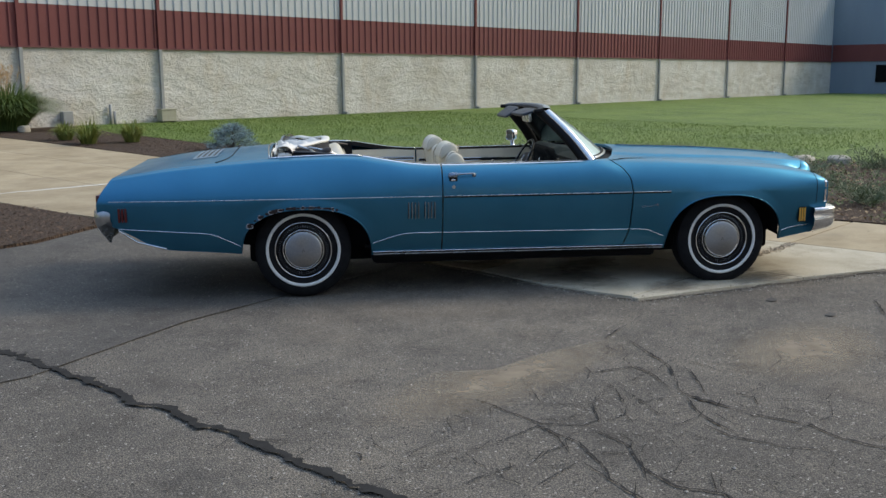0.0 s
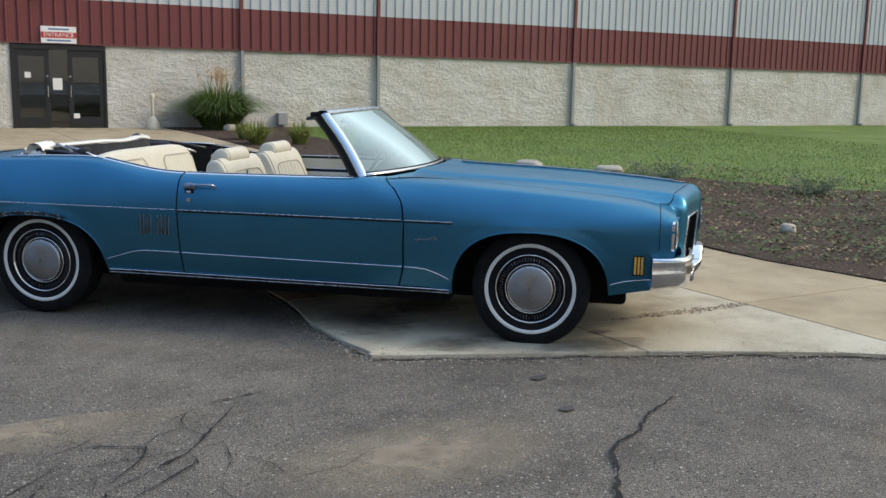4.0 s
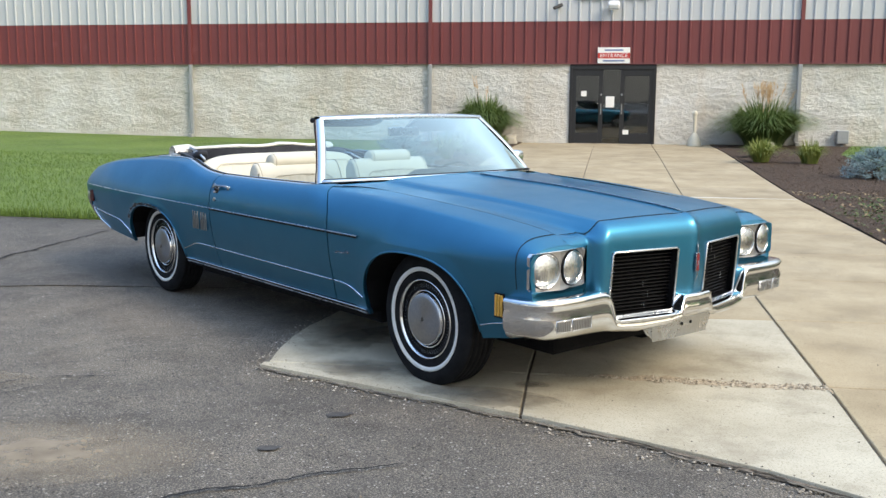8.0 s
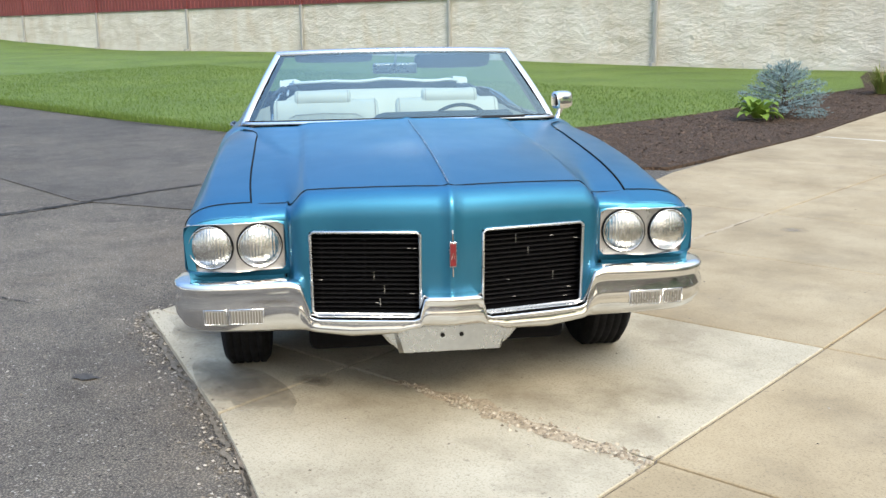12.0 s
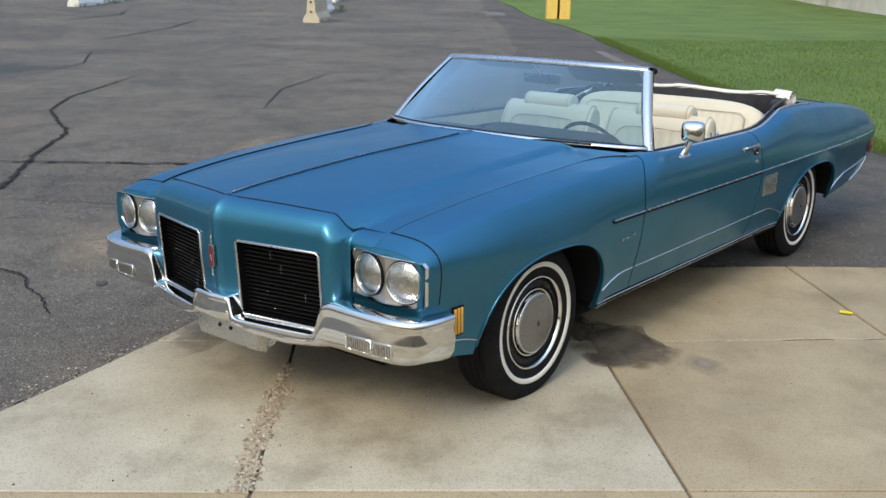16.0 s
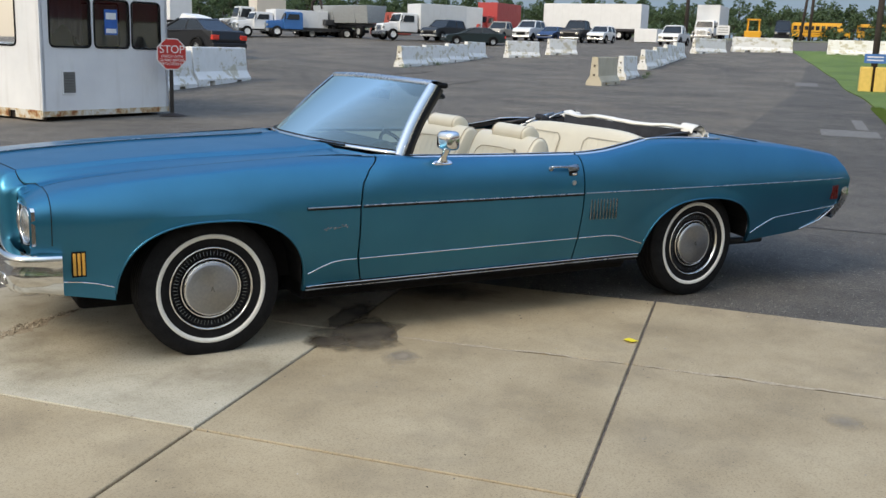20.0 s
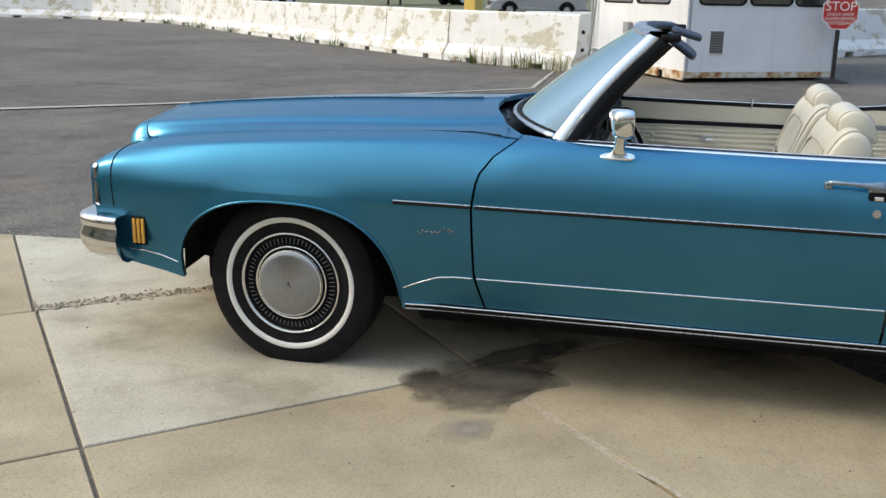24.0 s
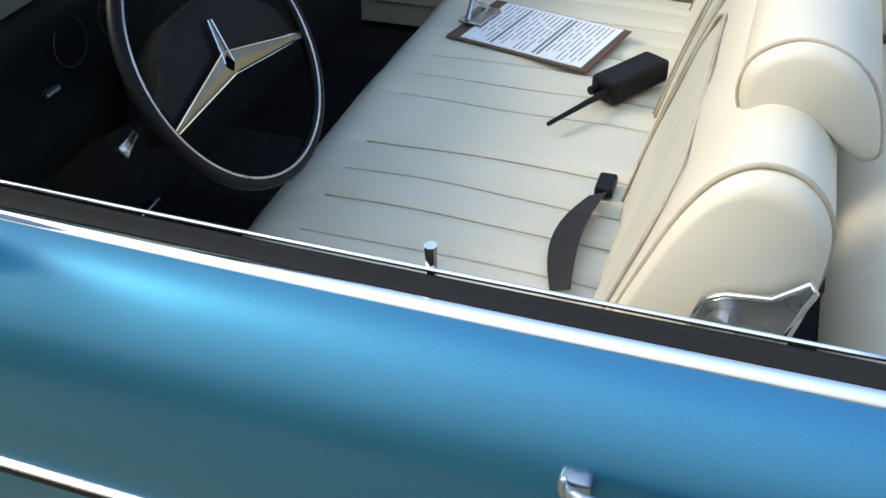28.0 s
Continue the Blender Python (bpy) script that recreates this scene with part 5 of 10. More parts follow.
# front bumper
def bumper():
    def plan(q):
        """q from 0 at the centre to 1 at the wing's end: x, y"""
        pts = [(0.0, 4.165, 0.0), (0.11, 4.15, 0.115), (0.30, 4.10, 0.36), (0.46, 4.065, 0.52), (0.50, 4.06, 0.57), (0.66, 4.06, 0.74), (0.78, 4.045, 0.88), (0.86, 4.00, 0.962), (0.92, 3.92, 0.988), (1.0, 3.835, 0.985)]
        return curve([(a, b) for a, b, c in pts], q), curve([(a, c) for a, b, c in pts], q)

    top = [(0.0, 0.532), (0.085, 0.532), (0.10, 0.528), (0.115, 0.455), (0.13, 0.447), (0.42, 0.447), (0.445, 0.458), (0.475, 0.575), (0.50, 0.588), (0.9, 0.583), (1.0, 0.580)]
    bot = [(0.0, 0.405), (0.14, 0.405), (0.165, 0.385), (0.30, 0.372), (0.45, 0.388), (0.60, 0.392), (0.80, 0.398), (0.88, 0.410), (0.95, 0.395), (1.0, 0.385)]
    qs = sorted({k / 60 for k in range(61)} | {0.085, 0.10, 0.115, 0.13, 0.43, 0.445, 0.46, 0.475, 0.49})
    prof = [(-0.06, 1.0), (-0.02, 1.004), (0.0, 0.985), (0.010, 0.93), (0.004, 0.80), (0.0, 0.72), (0.012, 0.55), (0.006, 0.3), (-0.02, 0.08), (-0.05, 0.0), (-0.09, 0.02)]
    for_side = []
    for s in (1, -1):
        for q in (qs[::-1] if s > 0 else qs[1:]):
            x, y = plan(q)
            zt, zb = linear(top, q), linear(bot, q)
            out = Vector((1, 0)) if q < 0.75 else Vector((math.cos((q - 0.75) * 5.6), math.sin((q - 0.75) * 5.6)))
            for d, f in prof:
                for_side.append((x + out.x * d, s * (y + out.y * d), zb + (zt - zb) * f))
    rows = len(for_side) // len(prof)
    add("front_bumper", for_side, grid_faces(rows, len(prof)), CHROME, car, "chrome front bumper with a raised centre", smooth=True)
    # licence plate bracket
    pb = new("plate_bracket")
    pb.parent = car
    tagged(pb, "dull bare plate bracket below the bumper")
    v = [(4.10, -0.205, 0.412), (4.10, 0.205, 0.412), (4.085, 0.175, 0.305), (4.085, -0.175, 0.305), (4.05, -0.215, 0.40), (4.05, 0.215, 0.40), (4.04, 0.19, 0.29), (4.04, -0.19, 0.29)]
    add("plate_panel", v, [(3, 2, 1, 0), (0, 1, 5, 4), (1, 2, 6, 5), (2, 3, 7, 6), (3, 0, 4, 7)], DULL_CHROME, pb)
    for y in (-0.035, 0.035):
        part("bolt_hole", moved(cyl_bm(0.008, 0.004, 14), Matrix.Translation((4.0965, y, 0.37)) @ Matrix.Rotation(radians(90), 4, "Y")), PLASTIC, pb)
    for s in (1, -1):
        add("valance", [(4.05, s * 0.185, 0.40), (4.04, s * 0.185, 0.30), (4.03, s * 0.225, 0.33), (4.03, s * 0.27, 0.385), (4.045, s * 0.27, 0.395)], [(0, 1, 2, 3, 4)], DULL_CHROME, car)
        sg = new("turn_signal")
        sg.parent = car
        tagged(sg, "ribbed clear turn signal lens in the bumper")
        q0, q1 = 0.60, 0.74
        for a, b, nm, mat in ((0.60, 0.70, "lens", simple("signal lens", (0.22, 0.21, 0.19), 0.3) if s > 0 else bpy.data.materials["signal lens"]), (0.715, 0.775, "lens", bpy.data.materials["signal lens"])):
            xa, ya = plan(a)
            xb, yb = plan(b)
            zt = 0.488
            v = [(xa + 0.013, s * ya, 0.442), (xb + 0.013, s * yb, 0.446), (xb + 0.014, s * yb, zt), (xa + 0.014, s * ya, zt)]
            v += [(p[0] - 0.02, p[1], p[2]) for p in v]
            add(nm, v, [(0, 1, 2, 3), (0, 4, 5, 1), (1, 5, 6, 2), (2, 6, 7, 3), (3, 7, 4, 0)], mat, sg)
        for q in [0.604 + 0.0092 * k for k in range(11)] + [0.719 + 0.0088 * k for k in range(7)]:
            x, y = plan(q)
            add("lens_rib", *tube([(x + 0.0145, s * y, 0.445), (x + 0.0155, s * y, 0.486)], 0.002, 5), DULL_CHROME, sg)
        for a, b in ((0.596, 0.704), (0.711, 0.779)):
            xa, ya = plan(a)
            xb, yb = plan(b)
            ring = [(xa + 0.012, s * ya, 0.438), (xa + 0.013, s * ya, 0.493), (xb + 0.012, s * yb, 0.493), (xb + 0.011, s * yb, 0.441)]
            add("lens_frame", *tube(ring, 0.0022, 6, closed=True), CHROME, sg, smooth=True)


bumper()

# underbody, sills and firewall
# near-black boxes, set low and wide to deepen the shade below the car
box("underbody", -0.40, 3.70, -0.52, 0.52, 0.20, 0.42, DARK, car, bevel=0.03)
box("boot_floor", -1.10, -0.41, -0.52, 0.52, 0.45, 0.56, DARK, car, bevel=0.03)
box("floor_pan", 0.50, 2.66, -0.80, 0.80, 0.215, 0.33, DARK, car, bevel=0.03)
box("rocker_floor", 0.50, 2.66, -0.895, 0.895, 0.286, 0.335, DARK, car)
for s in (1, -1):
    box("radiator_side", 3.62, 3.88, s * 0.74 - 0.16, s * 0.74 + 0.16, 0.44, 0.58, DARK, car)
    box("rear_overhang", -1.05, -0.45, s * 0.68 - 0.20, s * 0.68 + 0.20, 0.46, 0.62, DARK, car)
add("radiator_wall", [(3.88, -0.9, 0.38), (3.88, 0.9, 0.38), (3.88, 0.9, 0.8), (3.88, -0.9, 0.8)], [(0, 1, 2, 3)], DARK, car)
box("exhaust_pipe", -1.1, 0.6, 0.40, 0.46, 0.20, 0.25, BLACK_METAL, car, bevel=0.02)
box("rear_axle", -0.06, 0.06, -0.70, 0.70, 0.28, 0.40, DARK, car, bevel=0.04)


# ---- wheels ----
def build_wheel(s, xw, yc):
    w = new("wheel")
    w.parent = car
    w.location = (xw, s * yc, 0.345)
    tagged(w, "black whitewall tyre with a finned bright wheel cover")
    tyre = [(0.178, -0.072), (0.205, -0.086), (0.24, -0.093), (0.285, -0.100), (0.318, -0.095), (0.338, -0.078)]
    for k in range(5):
        y = -0.066 + 0.033 * k
        tyre += [(0.3435, y - 0.011), (0.3445, y), (0.3435, y + 0.011), (0.337, y + 0.013), (0.337, y + 0.019)] if k < 4 else [(0.3435, y - 0.011), (0.3445, y), (0.3435, y + 0.008)]
    tyre += [(0.338, 0.078), (0.318, 0.095), (0.285, 0.100), (0.24, 0.093), (0.205, 0.086), (0.178, 0.072)]
    flip = lambda pr: [(r, s * a) for r, a in pr]
    flat = [(0.338, 0.0), (0.205, 0.0)]
    t = add("tyre", *lathe(flip(tyre), 64), RUBBER, w, smooth=True)
    add("whitewall", *lathe(flip([(0.267, 0.0980), (0.266, 0.1003), (0.257, 0.0990), (0.246, 0.0965), (0.245, 0.0930)]), 64), WHITEWALL, w, "narrow white stripe on the tyre", smooth=True)
    cover = new("wheel_cover")
    cover.parent = w
    tagged(cover, "bright finned wheel cover with a brushed centre disc")
    rim = [(0.206, 0.078), (0.205, 0.092), (0.201, 0.096), (0.197, 0.093), (0.193, 0.082)]
    add("rim_ring", *lathe(flip(rim), 64), CHROME, cover, smooth=True)
    # the shade between the fins comes from this near-black colour
    add("fin_well", *lathe(flip([(0.194, 0.081), (0.186, 0.085), (0.184, 0.076), (0.166, 0.064), (0.150, 0.070), (0.136, 0.084)]), 64), DARK, cover, smooth=True)
    fins_v, fins_f = [], []
    for k in range(64):
        a = 2 * math.pi * k / 64
        for r, d, hw in ((0.182, 0.0790, 0.0014), (0.160, 0.0820, 0.0010)):
            c, sn = math.cos(a), math.sin(a)
            for q in (-hw, hw):
                fins_v.append((c * r - sn * q, s * d, sn * r + c * q))
        b = 4 * k
        fins_f.append((b, b + 1, b + 3, b + 2))
    add("fin_ring", fins_v, fins_f, SATIN, cover, "ring of short bright fins")
    add("inner_ring", *lathe(flip([(0.150, 0.074), (0.149, 0.081), (0.146, 0.084), (0.142, 0.082), (0.138, 0.076), (0.134, 0.080), (0.133, 0.093), (0.130, 0.097), (0.127, 0.096)]), 64), CHROME, cover, smooth=True)
    add("centre_disc", *lathe(flip([(0.128, 0.095), (0.125, 0.0985), (0.115, 0.101), (0.06, 0.106), (0.001, 0.107)]), 64), BRUSHED, cover, "brushed steel centre disc", smooth=True)
    add("centre_mark", *tube([(-0.008, s * 0.108, -0.012), (0, s * 0.1085, 0.012), (0.008, s * 0.108, -0.008)], 0.0016, 5), BLACK_METAL, cover)
    return w


bm_ = Mat("brushed steel", (0.50, 0.51, 0.53), 0.34, 1.0)
bm_.color(bm_.ramp(bm_.noise(90.0, 2, stretch=(1, 1, 1)), [(0.3, (0.30, 0.31, 0.33)), (0.7, (0.35, 0.36, 0.38))]))
bm_.set(Anisotropic=0.75)
tg = bm_.t.nodes.new("ShaderNodeTangent")
tg.direction_type, tg.axis = "RADIAL", "Y"
bm_.link(tg.outputs[0], bm_.b.inputs["Tangent"])
BRUSHED = bm_.m
for s in (1, -1):
    build_wheel(s, 0.0, 0.775)
    build_wheel(s, 3.15, 0.795)


# ---- windscreen ----
def ws_base(y):
    a = abs(y) / 0.845
    return Vector((2.40 - 0.262 * a**2.3, y, 0.985 - 0.022 * a**2))


def ws_top(y):
    a = abs(y) / 0.655
    return Vector((1.925 - 0.085 * a**2.4, y, 1.338 - 0.014 * a**2))


def windscreen():
    ws = new("windscreen")
    ws.parent = car
    tagged(ws, "tinted windscreen in a bright frame")
    rows, cols = 12, 32
    verts = []
    for r in range(rows + 1):
        v = r / rows
        for c in range(cols + 1):
            u = -1 + 2 * c / cols
            p = ws_base(u * 0.825).lerp(ws_top(u * 0.632), v)
            p.x += 0.022 * math.sin(math.pi * v) * (1 - 0.4 * u * u)
            verts.append(p)
    g = add("windscreen_glass", verts, grid_faces(rows + 1, cols + 1), WS_GLASS, ws, "clear slightly green glass", smooth=True)
    g.visible_shadow = False
    us = [-1 + 2 * k / 32 for k in range(33)]
    add("lower_chrome", *tube([ws_base(u * 0.84) + Vector((0.008, 0, 0.004)) for u in us], 0.013, 8), CHROME, ws, smooth=True)
    add("glass_seal", *tube([ws_base(u * 0.826) + Vector((-0.006, 0, 0.012)) for u in us], 0.010, 8), RUBBER_SEAL, ws, smooth=True)
    # header rail
    v = []
    for u in us:
        p = ws_top(u * 0.655)
        for dx, dz in ((0.012, -0.012), (0.014, 0.002), (0.0, 0.011), (-0.04, 0.011), (-0.075, 0.000), (-0.075, -0.020), (-0.02, -0.022)):
            v.append((p.x + dx, p.y, p.z + dz))
    add("header_rail", v, grid_faces(33, 7, True), BLUE_TRIM, ws, "dark header rail", smooth=True)
    v = []
    for u in us:
        p = ws_top(u * 0.658)
        for dx, dz in ((0.014, -0.011), (0.017, 0.002), (0.004, 0.0125), (-0.035, 0.0145), (-0.037, 0.0115)):
            v.append((p.x + dx, p.y, p.z + dz))
    add("header_chrome", v, grid_faces(33, 5), simple("satin blue-grey metal", (0.50, 0.55, 0.62), 0.26, 0.9) , ws, "satin metal header trim", smooth=True)
    for s in (1, -1):
        a, b = ws_base(s * 0.842), ws_top(s * 0.652)
        d = (b - a).normalized()
        n = 14
        v = []
        for k in range(n + 1):
            p = a.lerp(b, k / n)
            p.x += 0.020 * math.sin(math.pi * k / n)
            p.y += s * 0.006 * math.sin(math.pi * k / n)
            # from the glass edge outwards and back
            for dx, dy, dz in ((0.012, -0.020, 0.0), (0.014, 0.004, 0.002), (0.002, 0.014, 0.0), (-0.026, 0.016, -0.010), (-0.032, 0.010, -0.014)):
                v.append((p.x + dx, p.y + s * dy, p.z + dz))
        add("pillar_chrome", v, grid_faces(n + 1, 5), CHROME, ws, "bright windscreen pillar trim", smooth=True)
        v = []
        for k in range(n + 1):
            p = a.lerp(b, k / n)
            p.x += 0.020 * math.sin(math.pi * k / n)
            for dx, dy, dz in ((-0.004, -0.022, 0.0), (-0.030, 0.012, -0.013), (-0.052, 0.010, -0.026), (-0.080, -0.006, -0.040), (-0.078, -0.030, -0.040), (-0.02, -0.040, -0.012)):
                v.append((p.x + dx, p.y + s * dy, p.z + dz))
        add("pillar_inner", v, grid_faces(n + 1, 6, True), PLASTIC, ws, "black padded inner pillar", smooth=True)
        # latch knob at the corner of the header
        part("corner_cap", moved(box_bm(-0.045, 0.03, -0.022, 0.02, -0.018, 0.014, 0.012), Matrix.Translation((b.x - 0.06, b.y - s * 0.014, b.z - 0.010))), PLASTIC, ws)
    # wipers
    for s in (-1, 1):
        p0, p1 = Vector((2.44, s * 0.30 - 0.12, 0.975)), Vector((2.40, s * 0.30 + 0.34, 0.975))
        add("wiper_arm", *tube([p0, p0.lerp(p1, 0.5) + Vector((-0.03, 0, 0.02)), p1 + Vector((-0.05, 0, 0.02))], 0.005, 6), PLASTIC, ws)
    # mirror
    mr = new("interior_mirror")
    mr.parent = ws
    tagged(mr, "small interior mirror on a stalk")
    part("mirror_shell", moved(box_bm(-0.012, 0.012, -0.125, 0.125, -0.030, 0.030, 0.010), Matrix.Translation((1.83, 0.0, 1.235))), DULL_CHROME, mr)
    add("stalk", *tube([(1.84, 0, 1.25), (1.90, 0, 1.30), (1.925, 0, 1.318)], 0.006, 6), DULL_CHROME, mr)


windscreen()


WELT = simple("welt piping", (0.40, 0.35, 0.27), 0.7, vary=0.25)


# ---- front seat ----
def front_seat():
    st = thing("front_seat", CAR_M, "cream vinyl split bench seat with headrests", "car seat")
    # cushion as one broad pleated top
    nx, ny = 30, 240
    verts = []
    for i in range(nx + 1):
        u = i / nx
        for j in range(ny + 1):
            y = -0.73 + 1.46 * j / ny
            x = 1.14 + 0.82 * u
            edge = min(1.0, (0.73 - abs(y)) / 0.05)
            front = smooth01(1.0, 0.84, u)
            z = 0.375 + (0.175 + 0.015 * math.sin(u * 2.2)) * (0.35 + 0.65 * math.sqrt(max(0, front))) * (0.55 + 0.45 * math.sqrt(max(0.0, edge)))
            in_pleats = smooth01(0.02, 0.06, u) * smooth01(0.86, 0.80, u) * smooth01(0.66, 0.64, abs(y)) * smooth01(0.05, 0.07, abs(abs(y) - 0.0))
            z += 0.020 * (1 - (y / 0.73) ** 2) - 0.011 * in_pleats * max(0.0, 1 - abs(math.sin(math.pi * y / 0.088)) * 1.7)
            z += 0.007 * noise.noise(Vector((x * 4, y * 7, 2)))
            verts.append((x, y, z))
    faces = grid_faces(nx + 1, ny + 1)
    n = ny + 1
    for line in ([k for k in range(n)], [nx * n + k for k in range(n)], [k * n for k in range(nx + 1)], [k * n + ny for k in range(nx + 1)]):
        b = len(verts)
        verts += [(verts[k][0], verts[k][1], 0.33) for k in line]
        faces += [(line[k], line[k + 1], b + k + 1, b + k) for k in range(len(line) - 1)]
    add("cushion", verts, faces, VINYL, st, "pleated seat cushion", smooth=True)
    for k in range(-7, 8):
        if k:
            y = 0.088 * k
            j = round((y + 0.73) / 1.46 * ny)
            line = [Vector(verts[i * n + j]) + Vector((0, 0, 0.0012)) for i in range(2, int(nx * 0.84))]
            add("pleat_seam", *tube(line, 0.0013, 5), WELT, st, smooth=True)
    OUT = [(1.345, 0.50), (1.318, 0.60), (1.288, 0.70), (1.252, 0.80), (1.220, 0.880), (1.196, 0.930), (1.170, 0.965), (1.138, 0.982), (1.102, 0.976), (1.076, 0.948), (1.068, 0.905), (1.080, 0.83), (1.105, 0.74), (1.135, 0.62), (1.160, 0.50)]
    OUT = [(x, z + 0.036 * max(0.0, z - 0.5) / 0.48) for x, z in OUT]
    sec = rounded(OUT, 4)
    cx, cz = 1.185, 0.74

    def front_x(z):
        return linear([(q[1], q[0]) for q in OUT[:8]], z)

    for s in (1, -1):
        ys = [0.058, 0.060, 0.068, 0.085] + [0.10 + 0.58 * k / 56 for k in range(57)] + [0.692, 0.704, 0.712, 0.716]
        ins = {0.058: 0.90, 0.060: 0.95, 0.068: 0.98, 0.085: 0.995, 0.692: 0.995, 0.704: 0.98, 0.712: 0.955, 0.716: 0.92}
        v = []
        for y in ys:
            k_ = ins.get(y, 1.0)
            for x, z in sec:
                xx, zz = cx + (x - cx) * k_, cz + (z - cz) * (k_ if z > cz else 1.0)
                if z < 0.96 and x > front_x(min(z, 1.0)) - 0.012 and 0.15 < y < 0.63:
                    wgt = smooth01(0.15, 0.19, y) * smooth01(0.63, 0.59, y) * smooth01(0.935, 0.90, z)
                    xx -= 0.009 * wgt * (1 - abs(math.sin(math.pi * (y - 0.15) / 0.0685)) ** 0.55) + 0.004 * wgt
                xx += 0.004 * noise.noise(Vector((x * 9, y * 9, z * 9)))
                v.append((xx, s * y, zz))
        n_ = len(sec)
        faces = grid_faces(len(ys), n_)
        end = len(v)
        v.append((cx, s * 0.722, cz + 0.02))
        faces += [((len(ys) - 1) * n_ + k, (len(ys) - 1) * n_ + k + 1, end) for k in range(n_ - 1)]
        v.append((cx, s * 0.056, cz))
        faces += [(k + 1, k, end + 1) for k in range(n_ - 1)]
        solid("seat_back", v, faces, VINYL, st, "cream vinyl seat back with a pleated front and welted seams")
        for yy in (0.694, 0.078):
            add("seam", *tube([(x, s * yy, z) for x, z in sec[4:-6]], 0.0030, 6), WELT, st, smooth=True)
        ring = [(front_x(z) + 0.003, s * y, z) for y, z in ((0.640, 0.56), (0.640, 0.66), (0.640, 0.76), (0.638, 0.86), (0.62, 0.910), (0.58, 0.932), (0.40, 0.938), (0.20, 0.932), (0.16, 0.910), (0.142, 0.86), (0.14, 0.76), (0.14, 0.66), (0.14, 0.56))]
        add("seam", *tube(ring, 0.0026, 6), WELT, st, smooth=True)
        # headrest: a padded roll lying over the top of the back
        hsec = [(1.150, 0.985), (1.166, 0.995), (1.172, 1.020), (1.166, 1.048), (1.146, 1.068), (1.116, 1.076), (1.082, 1.066), (1.054, 1.040), (1.040, 1.005), (1.034, 0.972), (1.044, 0.962), (1.060, 0.972), (1.085, 0.992), (1.120, 0.994)]
        hsec = rounded([(x, z) for x, z in hsec], 3, True)
        hy = [(0.230, 0.78), (0.234, 0.90), (0.245, 0.97), (0.262, 1.0)] + [(0.29 + 0.24 * k / 8, 1.0 + 0.012 * math.sin(math.pi * k / 8)) for k in range(9)] + [(0.556, 1.0), (0.570, 0.97), (0.578, 0.91), (0.582, 0.80)]
        hx, hz = 1.104, 1.018
        v = [(hx + (x - hx) * k_, s * y, hz + (z - hz) * k_ + 0.003 * noise.noise(Vector((x * 20, y * 14, z * 20)))) for y, k_ in hy for x, z in hsec]
        n_ = len(hsec)
        e_ = len(v)
        v += [(hx + 0.006, s * 0.2285, hz + 0.002), (hx + 0.006, s * 0.586, hz + 0.002)]
        last_ = (len(hy) - 1) * n_
        solid("headrest", v, grid_faces(len(hy), n_, True) + [(k, (k + 1) % n_, e_) for k in range(n_)] + [(last_ + k, last_ + (k + 1) % n_, e_ + 1) for k in range(n_)], VINYL, st, "padded cream headrest")
        for yy, k_ in ((0.5635, 0.995), (0.2485, 0.985)):
            add("seam", *tube([(hx + (x - hx) * k_, s * yy, hz + (z - hz) * k_) for x, z in hsec], 0.0026, 6, True), WELT, st, smooth=True)
        for q in (0.34, 0.47):
            add("headrest_post", *tube([(1.120, s * q, 0.98), (1.108, s * q, 1.03)], 0.006, 6), CHROME, st)
        # chrome hinge bracket at the outer side
        hinge = [(1.200, 0.78), (1.176, 0.858), (1.166, 0.892), (1.148, 0.902), (1.108, 0.906), (1.080, 0.930), (1.074, 0.922), (1.100, 0.84), (1.130, 0.78)]
        y0, n_ = s * 0.724, len(hinge)
        v = [(x, y0, z) for x, z in hinge] + [(x, y0 + s * 0.006, z) for x, z in hinge]
        add("hinge_arm", v, [tuple(range(n_)), tuple(range(n_, 2 * n_))] + [(k, (k + 1) % n_, n_ + (k + 1) % n_, n_ + k) for k in range(n_)], DULL_CHROME, st, "chrome seat hinge bracket")
        add("hinge_edge", *tube([(x, y0 + s * 0.007, z) for x, z in hinge], 0.0035, 6, True), CHROME, st, smooth=True)
        part("release_knob", moved(cyl_bm(0.012, 0.020, 18), Matrix.Translation((1.146, s * 0.738, 0.872)) @ Matrix.Rotation(radians(90), 4, "X")), CHROME, st)
        part("knob_collar", moved(cyl_bm(0.017, 0.008, 18), Matrix.Translation((1.146, s * 0.733, 0.872)) @ Matrix.Rotation(radians(90), 4, "X")), DULL_CHROME, st)
    return st


front_seat()


